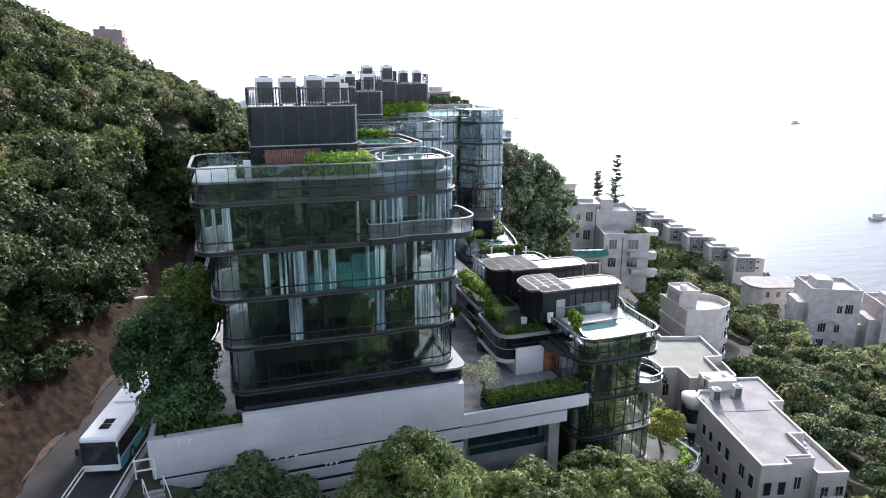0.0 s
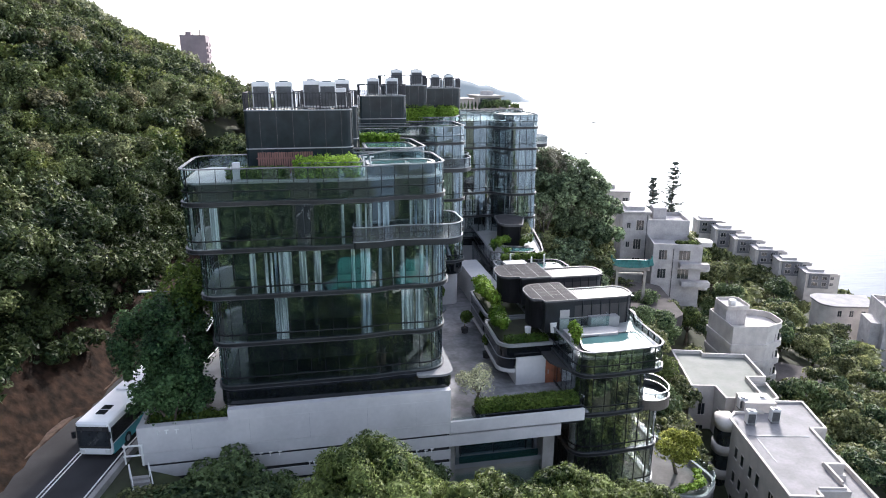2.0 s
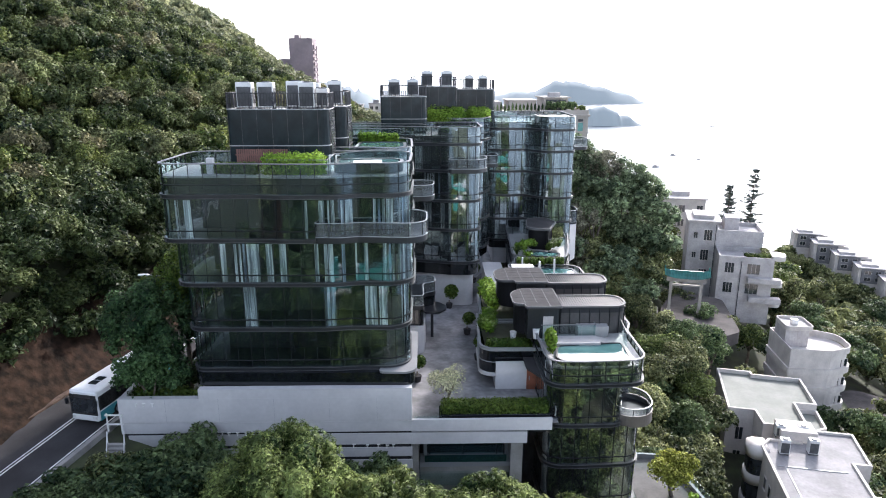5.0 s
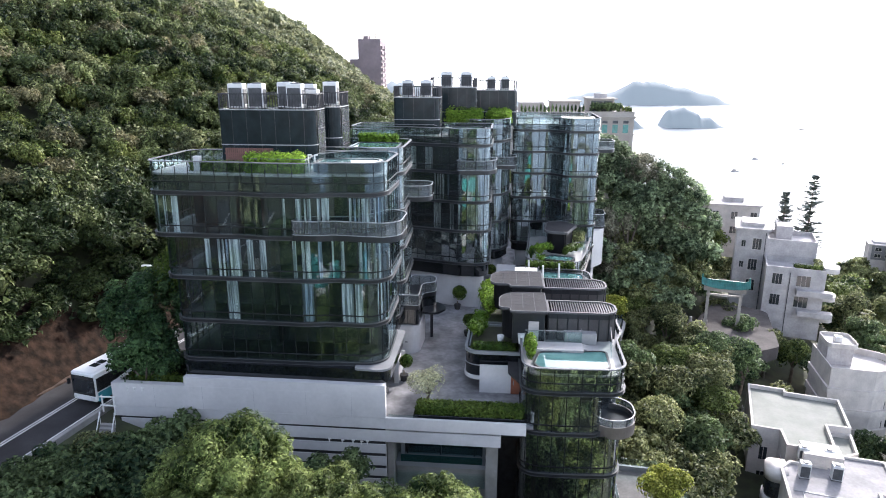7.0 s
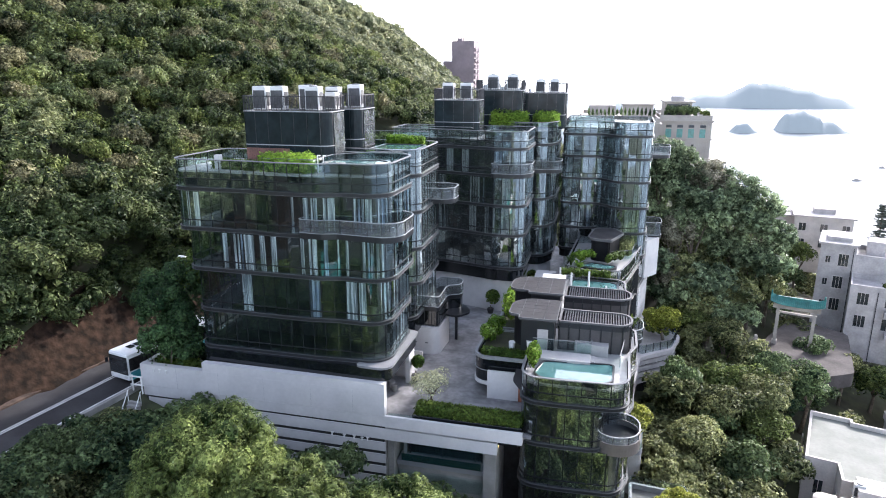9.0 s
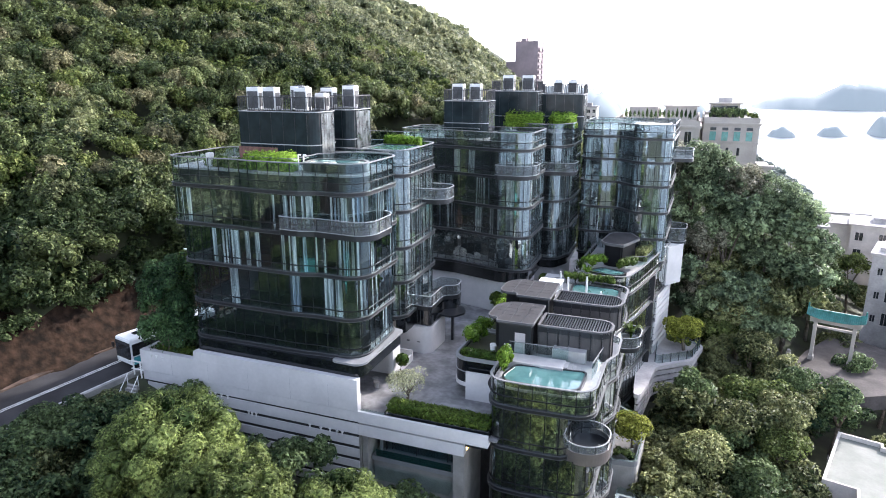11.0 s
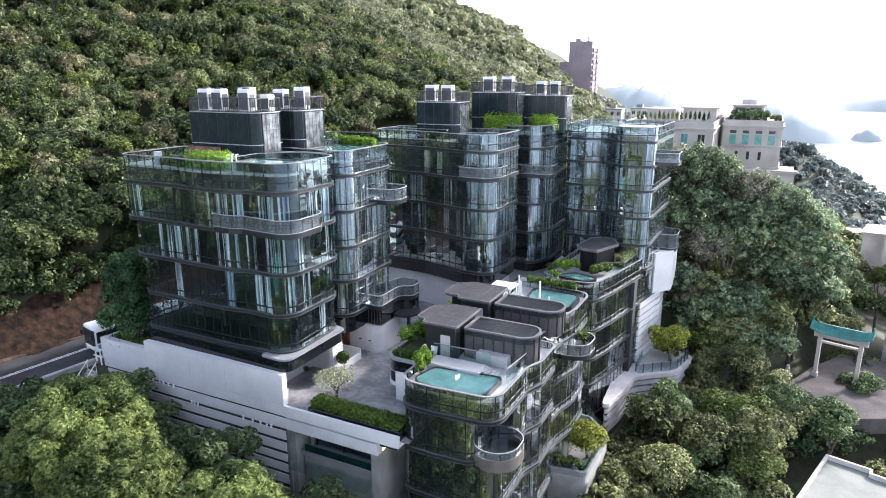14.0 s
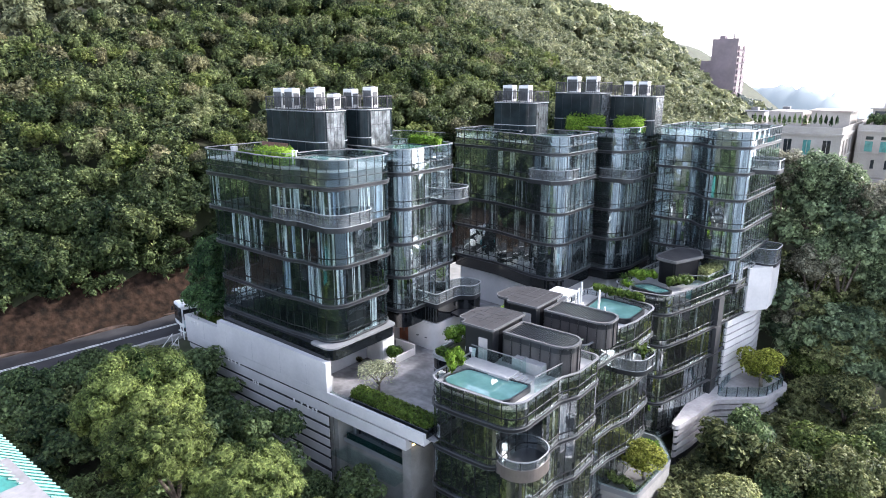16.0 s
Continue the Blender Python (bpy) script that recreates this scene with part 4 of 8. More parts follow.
for h, o, z in ((h3, T3, 2.2), (h4, T4, 1.2), (h5, T5, 0.6)):
    b = bmesh.new()
    prism(b, grown(rounded(o), -0.08), z, z + (1.42 if h is h3 else 1.12))
    part("skirt", b, BLACKGLASS, h, "black glass skirt")
    b = bmesh.new()
    prism(b, grown(rounded(o), -0.7), -1.9, z)
    part("base_wall", b, WHITE, h, "white stone ground floor wall")
balcony(h3, [(19.6, 70.9, 0.4), (23.2, 70.8, 1.2), (24.3, 72.4, 1.2), (24.3, 75.0, 0.4), (22.5, 74.0, 0.3), (20, 72.5, 0.3)], 15.2)
balcony(h4, [(22.0, 82.9, 0.6), (26.8, 83.2, 1.2), (26.8, 87.0, 1.2), (24.0, 86.5, 0.3)], 14.2)
balcony(h5, [(37.6, 91.0, 0.3), (40.8, 91.3, 1.3), (40.8, 95.4, 1.3), (37.6, 95.6, 0.3)], 15.6)
roof_core("plant_tower", 11.8, 17.2, 75.8, 80.2, 18.8, 24.4, ((13.4, 76.8, 1.4, 2.0), (15.6, 76.8, 1.4, 2.0)), 3)
roof_core("plant_tower", 15.2, 21.2, 84.6, 89.0, 19.0, 25.4, ((17.3, 85.6, 1.5, 2.0), (19.9, 85.6, 1.5, 2.0)), 4)
roof_core("plant_tower", 20.6, 26.6, 88.4, 92.6, 19.0, 25.0, ((23.1, 89.4, 1.2, 1.8), (25.0, 89.4, 1.2, 1.8)), 5)

# front row: the lower houses with roof pools
F1 = [(27.0, 44.9, 1.4), (30.0, 44.8, 2), (35.2, 45.1, 1.5), (35.3, 51.2, 2), (36.0, 53.0, 1.2), (36.0, 57.0, 0.8), (27.0, 57.0, 0.3)]
F2 = [(27.0, 57.4, 0.3), (34.2, 57.4, 1.0), (34.6, 63.0, 2), (35.3, 66.0, 2), (35.3, 71.4, 1.5), (27.0, 72.4, 0.8)]
F3 = [(28.2, 77.0, 1.5), (31.0, 75.2, 1.5), (34.8, 75.6, 1.5), (36.0, 80.0, 2), (37.4, 87.0, 2), (39.0, 95.5, 1.0), (29.5, 97.0, 0.5)]
F1B = [(27.0, 44.9, 1.4), (30.0, 44.8, 2), (33.5, 44.95, 1.0), (33.5, 48.6, 0.9), (35.3, 49.4, 0.6), (35.3, 51.2, 1), (36.0, 53.0, 1.2), (36.0, 57.0, 0.8), (27.0, 57.0, 0.3)]
f1 = glass_building("pool_house", "dark glass house with a roof pool", [(-13.6, F1), (-9.9, F1), (-6.1, F1), (-2.3, F1B), (1.3, F1)], 3.3, 1.1, 66, 0.5, 0.55, glass=SILVERGLASS)
f2 = glass_building("pool_house", "dark glass house stepping up behind a roof pool", [(-13.6, F2), (-10.0, F2), (-6.6, F2), (-3.0, F2), (0.9, F2)], 3.5, 1.1, 77, 0.5, 0.55, glass=SILVERGLASS)
glass_building("pool_house", "dark glass terrace house with planted roof", [(-13.6, F3), (-9.4, F3), (-6.1, F3), (-2.5, F3), (1.2, F3)], 3.3, 1.1, 88, 0.5, 0.55, glass=SILVERGLASS)
CORNER = [(32.75, 44.95, 1.7), (36.35, 45.05, 1.8), (36.45, 49.2, 1.8), (32.85, 49.1, 1.7)]
cb1 = balcony(f1, CORNER, -2.2)
b = bmesh.new()
oc = rounded(CORNER, 0.25)
oc = oc if area2(oc) > 0 else oc[::-1]
ring(b, grown(oc, 0.06), grown(oc, -0.05), -2.75, -1.75)
part("fascia", b, BRONZE, cb1, "bronze grey balcony fascia")
balcony(f2, [(34.4, 63.0, 0.5), (37.2, 63.6, 1.5), (37.4, 67.2, 1.5), (34.6, 67.6, 0.5)], -0.4)


def pavilion(name, left, right_, y0, y1, split, front, z0, z1):
    """Dark roof room with rounded left end and flat slab, and a louvred pergola beside it."""
    p = thing(name, "dark rounded roof pavilion with flat slab roof", "pavilion", (left, y0, z0), group="roof pavilions")
    room = rounded([(left + 0.3, y0 + 1.2, 1.6), (split - 0.3, y0 + 1.2, 0.2), (split - 0.3, y1 - 0.3, 0.2), (left + 0.3, y1 - 0.3, 1.6)])
    b = bmesh.new()
    prism(b, room, z0, z1 - 0.25)
    part("wall", b, LOUVRE, p)
    part("porch", boxes((split - 3.0, split - 0.2, front + 0.3, y0 + 1.3, z0, z1 - 0.25)), DARK, p)
    part("door", boxes((split - 1.6, split - 0.7, front + 0.26, front + 0.31, z0, z0 + 2.1)), GREYWALL, p, "grey door")
    roof = rounded([(left, y0 + 0.9, 2.0), (split - 3.2, y0 + 0.9, 0.8), (split - 3.2, front, 0.1), (split, front, 0.1), (split, y1, 0.1), (left, y1, 2.0)], 0.25)
    b = bmesh.new()
    prism(b, roof, z1 - 0.25, z1)
    part("roof", b, ROOFDARK, p, "dark grey roof panels")
    b = bmesh.new()
    for k in range(1, 4):
        x = left + (split - left) * k / 4
        box(b, x - 0.02, x + 0.02, y0 + 0.95 if k < 3 else front + 0.05, y1 - 0.05, z1, z1 + 0.012)
    for k in range(1, 5):
        y = y0 + 0.9 + (y1 - y0 - 0.9) * k / 5
        box(b, left + (0.35 if 1 < k < 4 else 0.9), split - 0.05, y - 0.012, y + 0.012, z1, z1 + 0.010)
    part("roof_joint", b, DARK, p)
    ro = roof if area2(roof) > 0 else roof[::-1]
    b = bmesh.new()
    ring(b, grown(ro, 0.05), grown(ro, -0.03), z1 - 0.14, z1 + 0.03)
    part("roof_edge", b, ROOFEDGE, p, "grey metal edge")
    g = thing("pergola", "dark louvred roof pergola with grey screens", "pergola", (split, y0, z0), group="roof pergolas")
    po = rounded([(split + 0.15, y0 + 1.4, 0.1), (right_, y0 + 1.4, 1.3), (right_, y1 - 0.6, 1.3), (split + 0.15, y1 - 0.6, 0.1)], 0.25)
    po = po if area2(po) > 0 else po[::-1]
    b = bmesh.new()
    ring(b, grown(po, 0.05), grown(po, -0.15), z1 - 0.62, z1 - 0.45)
    part("frame", b, ROOFEDGE, g, "grey metal edge")
    b = bmesh.new()
    ring(b, grown(po, -0.02), grown(po, -0.1), z1 - 1.1, z1 - 0.62)
    part("beam", b, DARK, g)
    x = split + 0.5
    while x < right_ - 0.3:
        part("slat", boxes((x, x + 0.10, y0 + 1.5, y1 - 0.7, z1 - 0.66, z1 - 0.54)), DARK, g)
        x += 0.22
    b = bmesh.new()
    path = [q for q in grown(po, -0.05)]
    ring(b, path, grown(po, -0.12), z0, z1 - 1.1)
    part("screen", b, SCREEN, g)
    for st in resample(po, 0.9):
        b = bmesh.new()
        rod(b, (st[0].x, st[0].y, z0), (st[0].x, st[0].y, z1 - 0.6), 0.05, n=5)
        part("post", b, DARK, g)
    return p


pavilion("pavilion", 25.0, 35.5, 50.6, 55.7, 29.2, 50.7, 2.75, 5.9)
pavilion("pavilion", 24.1, 35.6, 57.4, 62.6, 29.2, 57.7, 2.95, 5.9)
p3 = thing("pavilion", "small grey flat-roofed roof pavilion with rounded end", "pavilion", (33, 85, 2.7), group="roof pavilions")
ro = rounded([(30.6, 81.6, 1.5), (33.6, 80.9, 0.1), (35.2, 85.4, 0.1), (34.0, 88.2, 1.2), (31.4, 87.6, 1.5)], 0.25)
ro = ro if area2(ro) > 0 else ro[::-1]
b = bmesh.new()
prism(b, grown(ro, -0.4), 2.75, 5.5)
part("wall", b, LOUVRE, p3)
b = bmesh.new()
prism(b, ro, 5.5, 5.75)
part("roof", b, ROOFDARK, p3)
b = bmesh.new()
ring(b, grown(ro, 0.08), grown(ro, -0.1), 5.5, 5.82)
part("roof_edge", b, ROOFEDGE, p3)

# ---- plants ----
ICO_V = []
for a_, b_ in ((0.5257, 0.8507),):
    for s1 in (-1, 1):
        for s2 in (-1, 1):
            ICO_V += [(s1 * a_, s2 * b_, 0), (0, s1 * a_, s2 * b_), (s2 * b_, 0, s1 * a_)]
ICO_V = np.array(ICO_V)


def ico_faces():
    out = []
    for i in range(12):
        for j in range(i + 1, 12):
            for k in range(j + 1, 12):
                a, b, c = ICO_V[i], ICO_V[j], ICO_V[k]
                if max(np.linalg.norm(a - b), np.linalg.norm(b - c), np.linalg.norm(a - c)) < 1.1:
                    out.append((i, j, k) if np.dot(np.cross(b - a, c - a), a) > 0 else (i, k, j))
    return np.array(out)


ICO_F = ico_faces()


def crown(rs, leaves, size, lumps=6, flat=0.75, spread=0.55, core=0.80, droop=0.0, rosette=0, simple=False):
    """Leaves and inner masses of a crown of radius one round (0, 0, 0): vertices, quads, triangles."""
    cen, rad = [], []
    for i in range(lumps):
        a = 2 * math.pi * (i + rs.random()) / lumps * (1.0 if i < lumps - 1 else 0)
        d = spread * (0.75 + 0.5 * rs.random()) if i < lumps - 2 else 0.15
        z = (rs.random() - 0.35) * 0.55 if i < lumps - 2 else 0.35
        cen.append((math.cos(a) * d, math.sin(a) * d, z * flat))
        rad.append((0.38 + 0.18 * rs.random()) * (1.0 if lumps < 8 else 0.82))
    cen, rad = np.array(cen), np.array(rad)
    if lumps > 24:
        cen = rs.normal(size=(lumps, 3))
        cen[:, 2] = np.abs(cen[:, 2]) * 1.1 - 0.35
        cen *= (0.76 + 0.14 * rs.random(lumps))[:, None] / np.linalg.norm(cen, axis=1)[:, None]
        cen *= np.array((1, 1, flat))
        rad = (0.13 + 0.08 * rs.random(lumps)) * (1.0 if lumps > 40 else 1.35)
        cen[0], rad[0] = (0, 0, 0), 0.74
    pick = rs.choice(lumps, leaves, p=rad ** 2 / (rad ** 2).sum())
    n = rs.normal(size=(leaves, 3))
    n[:, 2] = np.where(rs.random(leaves) < 0.75, np.abs(n[:, 2]), n[:, 2])
    n /= np.linalg.norm(n, axis=1)[:, None]
    pos = cen[pick] + n * (rad[pick] * (0.86 + 0.22 * rs.random(leaves)))[:, None] * np.array((1, 1, flat + 0.1))
    face = n * 0.8 + rs.normal(size=(leaves, 3)) * 0.45 + np.array((0, 0, 0.35))
    face /= np.linalg.norm(face, axis=1)[:, None]
    u = np.cross(face, rs.normal(size=(leaves, 3)))
    u /= np.linalg.norm(u, axis=1)[:, None]
    w = np.cross(face, u)
    s = size * (0.6 + 0.8 * rs.random(leaves))[:, None]
    fold = face * s * 0.18
    if rosette:
        a = (np.arange(rosette) / rosette * 6.283)[None, :, None] + rs.random(leaves)[:, None, None] * 6.283
        way = np.cos(a) * u[:, None, :] + np.sin(a) * w[:, None, :]
        side = np.cross(face[:, None, :], way)
        s3, up = s[:, None, :], face[:, None, :]
        p0 = pos[:, None, :] + up * s3 * 0.12 + 0 * way
        V = np.stack([p0, p0 + way * s3 * 0.45 + side * s3 * 0.17 + up * s3 * 0.12, p0 + way * s3 * (0.75 + 0.3 * rs.random((leaves, rosette, 1))) - up * s3 * 0.12, p0 + way * s3 * 0.45 - side * s3 * 0.17 + up * s3 * 0.12], 2).reshape(-1, 3)
        leaves = leaves * rosette
    else:
        V = np.stack([pos - u * s * 0.62, pos + w * s * 0.40 + fold, pos + u * s * 0.62 - np.array((0, 0, droop)) * s, pos - w * s * 0.40 + fold], 1).reshape(-1, 3)
    Q = np.arange(leaves * 4).reshape(-1, 4)
    L3 = np.zeros((0, 3), int)
    if simple:
        V = np.stack([pos - u * s * 0.55 - w * s * 0.42, pos + w * s * 0.55 + fold, pos + u * s * 0.75 - w * s * 0.2 - fold], 1).reshape(-1, 3)
        Q, L3 = np.zeros((0, 4), int), np.arange(leaves * 3).reshape(-1, 3)
    if core:
        iv = (cen[:, None, :] + ICO_V[None] * (rad * core)[:, None, None] * np.array((1, 1, flat + 0.1)))
        T = (ICO_F[None] + (np.arange(lumps) * 12)[:, None, None]).reshape(-1, 3) + len(V)
        V = np.concatenate([V, iv.reshape(-1, 3)])
    else:
        T = np.zeros((0, 3), int)
    return V, Q, np.concatenate([L3, T])


def mesh_arrays(name, V, Q, T, mat):
    me = bpy.data.meshes.new(name)
    me.vertices.add(len(V))
    me.vertices.foreach_set("co", np.ascontiguousarray(V, dtype=np.float32).ravel())
    nl = Q.size + T.size
    me.loops.add(nl)
    me.loops.foreach_set("vertex_index", np.concatenate([Q.ravel(), T.ravel()]).astype(np.int32))
    me.polygons.add(len(Q) + len(T))
    starts = np.concatenate([np.arange(len(Q)) * 4, Q.size + np.arange(len(T)) * 3])
    me.polygons.foreach_set("loop_start", starts.astype(np.int32))
    me.update(calc_edges=True)
    me.validate()
    me.materials.append(mat)
    return me


def forest(name, label, spots, templates, mat, rs):
    """One mass of crowns; spots: (x, y, z of the crown's middle, radius)."""
    Vs, Qs, Ts, base = [], [], [], 0
    for x, y, z, r in spots:
        V, Q, T = templates[rs.integers(len(templates))]
        a = rs.random() * 6.28
        ca, sa = math.cos(a) * r, math.sin(a) * r
        W = np.stack([V[:, 0] * ca - V[:, 1] * sa + x, V[:, 0] * sa + V[:, 1] * ca + y, V[:, 2] * r * (0.85 + 0.4 * rs.random()) + z], 1)
        Vs.append(W), Qs.append(Q + base), Ts.append(T + base)
        base += len(V)
    ob = new(name, mesh_arrays(name, np.concatenate(Vs), np.concatenate(Qs), np.concatenate(Ts), mat))
    return tagged(ob, label, "trees", kind="stuff")


KEEP_OUT = [(-3.5, 39.5, 43.0, 107), (26, 42.0, 43, 74), (36, 44, 84, 97), (-8, 30, 43, 50), (52.5, 66, 44.5, 68), (58, 72, 66, 84), (71, 86, 86, 98), (70, 88, 112, 136), (26, 58, 126, 168), (68, 90, 146, 158), (54, 73, 95, 113), (88, 103, 87, 104), (135, 152, 135, 148), (134, 165, 106, 131), (134, 156, 154, 206)]


def free(x, y, pad=0.0):
    if abs(x - road_x(y)) < 4.6 + pad and y < 118:
        return False
    return not any(x0 - pad < x < x1 + pad and y0 - pad < y < y1 + pad for x0, x1, y0, y1 in KEEP_OUT)


def scatter(rs, x0, x1, y0, y1, step, test):
    out = []
    y, row = y0, 0
    while y < y1:
        x = x0 + (step / 2 if row % 2 else 0)
        while x < x1:
            px, py = x + (rs.random() - 0.5) * step * 0.8, y + (rs.random() - 0.5) * step * 0.8
            if test(px, py):
                out.append((px, py))
            x += step
        y += step * 0.87
        row += 1
    return out


rs = np.random.default_rng(5)
near_t = [crown(rs, 730, 0.127, 9, 1.15, core=0.66, simple=True) for _ in range(8)]
mid_t = [crown(rs, 260, 0.20, 6, 1.1, core=0.68, simple=True) for _ in range(6)]
slope_t = [crown(rs, 650, 0.134, 8, core=0.66, simple=True) for _ in range(6)]
far_t = [crown(rs, 100, 0.34, 4, core=0.74, simple=True) for _ in range(5)]


def hill_spots(x0, x1, y0, y1, step, r0, r1, test):
    out = []
    for x, y in scatter(rs, x0, x1, y0, y1, step, test):
        r = r0 + (r1 - r0) * rs.random() ** 1.5
        out.append((x, y, max(canopy(x, y) - r * 1.0, ground_z(x, y) + 0.4 * r) + rs.normal() * 0.7, r))
    return out


def on_hill(x, y):
    return x < road_x(y) - 6.5 or (y > 117 and x < 14)


near_zone = lambda x, y: -62 < x and 18 < y < 150
shrub_t = [crown(rs, 190, 0.18, 5, core=0.6, simple=True) for _ in range(5)]
# bank scrub and bank trees take the leaves with shade in their colour
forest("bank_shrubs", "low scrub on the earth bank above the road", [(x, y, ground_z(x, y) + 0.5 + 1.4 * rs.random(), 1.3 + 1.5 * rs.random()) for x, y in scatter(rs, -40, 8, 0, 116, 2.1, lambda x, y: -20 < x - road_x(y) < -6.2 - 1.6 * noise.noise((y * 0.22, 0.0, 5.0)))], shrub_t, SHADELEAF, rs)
forest("bank_trees", "evergreen trees leaning over the earth bank, darkened for shade", [(x, y, road_z(y) + 5.6 + 1.5 * rs.random(), 2.0 + 1.0 * rs.random()) for x, y in scatter(rs, -40, 8, 4, 116, 3.0, lambda x, y: -10.5 < x - road_x(y) < -7.0)], near_t, SHADELEAF, rs)
hill_near = hill_spots(-62, 15, 18, 150, 3.0, 1.9, 3.6, on_hill)
# crowns low on the hill are coloured darker, as if shaded
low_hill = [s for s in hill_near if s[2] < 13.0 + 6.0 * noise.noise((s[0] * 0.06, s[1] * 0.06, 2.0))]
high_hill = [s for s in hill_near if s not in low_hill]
forest("hill_forest", "evergreen wood at the foot of the hillside, darkened for shade", [s for i, s in enumerate(low_hill) if i % 5], near_t, SHADELEAF, rs)
forest("hill_forest", "scattered green trees at the foot of the hillside", low_hill[0::5], near_t, HILLLEAF, rs)
forest("hill_forest", "dense subtropical evergreen wood on the steep hillside", [s for i, s in enumerate(high_hill) if i % 9 not in (0, 2, 4, 7)], near_t, HILLLEAF, rs)
forest("hill_forest", "scattered yellow-green trees in the hillside wood", high_hill[2::9], near_t, HILLGOLD, rs)
forest("hill_forest", "scattered brownish trees in the hillside wood", high_hill[7::9], near_t, BROWNLEAF, rs)
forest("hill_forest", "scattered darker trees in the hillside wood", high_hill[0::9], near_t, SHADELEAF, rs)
forest("hill_forest", "scattered paler olive trees in the hillside wood", high_hill[4::9], near_t, HILLOLIVE, rs)
# upper hill and ridge carry the leaves with haze in their colour
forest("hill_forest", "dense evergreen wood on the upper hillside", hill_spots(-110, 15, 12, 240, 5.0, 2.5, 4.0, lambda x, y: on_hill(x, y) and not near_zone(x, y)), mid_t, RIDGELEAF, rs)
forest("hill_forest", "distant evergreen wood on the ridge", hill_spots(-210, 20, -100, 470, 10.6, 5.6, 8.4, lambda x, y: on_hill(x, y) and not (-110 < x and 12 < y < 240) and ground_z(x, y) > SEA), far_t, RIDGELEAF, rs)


def slope_test(x, y):
    return free(x, y, 2.0) and ground_z(x, y) > SEA + 1


def slope_spots(x0, x1, y0, y1, step, r0, r1, h, test):
    out = []
    for x, y in scatter(rs, x0, x1, y0, y1, step, test):
        r = r0 + (r1 - r0) * rs.random()
        out.append((x, y, ground_z(x, y) + h * (0.7 + 0.5 * rs.random()) - r * 0.6, r))
    return out


def under_road(spots):
    """Crowns beside the road stay low enough to leave it open to view."""
    return [(x, y, min(z, -0.9 + 0.2 * max(0.0, x - road_x(y) - 5) - 0.85 * r), r) for x, y, z, r in spots]


mixed = slope_spots(14, 110, 40, 190, 4.6, 2.2, 4.0, 7.5, lambda x, y: slope_test(x, y) and (x > 40 or y > 107) and not (x < 54 and y < 69))
forest("slope_trees", "mixed olive evergreen trees on the slope below the houses", mixed[0::2], slope_t, OLIVELEAF, rs)
forest("slope_trees", "mixed dark green trees on the slope below the houses", mixed[1::2], slope_t, DARKLEAF, rs)
forest("slope_trees", "distant trees towards the shore", slope_spots(14, 230, -30, 420, 9.2, 3.6, 5.6, 8.0, lambda x, y: slope_test(x, y) and not (x < 110 and -70 < y < 190) and x > 30), far_t, OLIVELEAF, rs)
forest("slope_trees", "mixed trees between the road and the white wall", under_road(slope_spots(-14, 36, 16, 43, 3.6, 1.7, 2.9, 6.0, lambda x, y: x - road_x(y) > 5.2 and y < 42.0 - 0.0 * x and not (5 < x < 24 and 11 < y < 24))), slope_t, DARKLEAF, rs)
forest("slope_trees", "trees on the near slope under the flight line", slope_spots(-6, 110, -90, 24, 5.9, 3.2, 4.8, 8.5, lambda x, y: slope_test(x, y) and x - road_x(y) > 8 and (y < 15 or x > 38) and not (2 < x < 24 and 9 < y < 24)), far_t, DARKLEAF, rs)


def tree(kind_name, label, x, y, z_top, r, mat, leaves=1500, leaf=0.10, lumps=11, flat=0.8, seed=0, group="", base=None, spread=0.55, core=0.64, rosette=0):
    """One tree: tapered trunk, limbs and a crown of leaves."""
    q = np.random.default_rng(seed + 100)
    g = ground_z(x, y) if base is None else base
    zc = z_top - r * flat * 0.95
    t = thing(kind_name, label, "tree", (x, y, g), group)
    bm_ = bmesh.new()
    fork = g + max(0.5, (zc - g) * 0.55)
    lean = Vector((q.normal() * 0.3, q.normal() * 0.3, 0))
    tr = max(0.06, r * 0.06)
    rod(bm_, (x, y, g - 0.3), Vector((x, y, fork)) + lean, tr * 1.5, tr, 8)
    part("trunk", bm_, BARK, t, "", True)
    for i in range(5):
        a = 6.28 * (i + q.random() * 0.6) / 5
        end = Vector((x + math.cos(a) * r * 0.55, y + math.sin(a) * r * 0.55, zc + r * 0.15))
        bm_ = bmesh.new()
        mid = (Vector((x, y, fork)) + lean).lerp(end, 0.5) + Vector((0, 0, r * 0.08))
        rod(bm_, Vector((x, y, fork)) + lean, mid, tr * 0.7, tr * 0.45, 6)
        rod(bm_, mid, end, tr * 0.45, tr * 0.15, 6)
        part("limb", bm_, BARK, t, "", True)
    V, Q, T = crown(q, leaves, leaf, lumps, flat, spread, core, 0.0, rosette)
    me = mesh_arrays("crown", V * r, Q, T, mat)
    c = new("crown", me)
    c.parent = t
    c.location = (0, 0, zc - g)
    return t


# trees that stand out one by one
tree("tree", "large yellow-green tree with clustered leaves below the wall", 8.4, 31.0, 4.9, 4.9, YELLOWLEAF, 7000, 0.050, 110, 1.05, 1, rosette=5, core=0.84)
tree("tree", "yellow-green tree with clustered leaves", 15.2, 29.0, 3.3, 3.8, YELLOWLEAF, 4200, 0.062, 80, 0.9, 2, rosette=5, core=0.84)
tree("tree", "yellow-green tree beside the entrance", 21.5, 31.5, 1.0, 4.0, YELLOWLEAF, 3800, 0.060, 80, 0.8, 3, rosette=5, core=0.84)
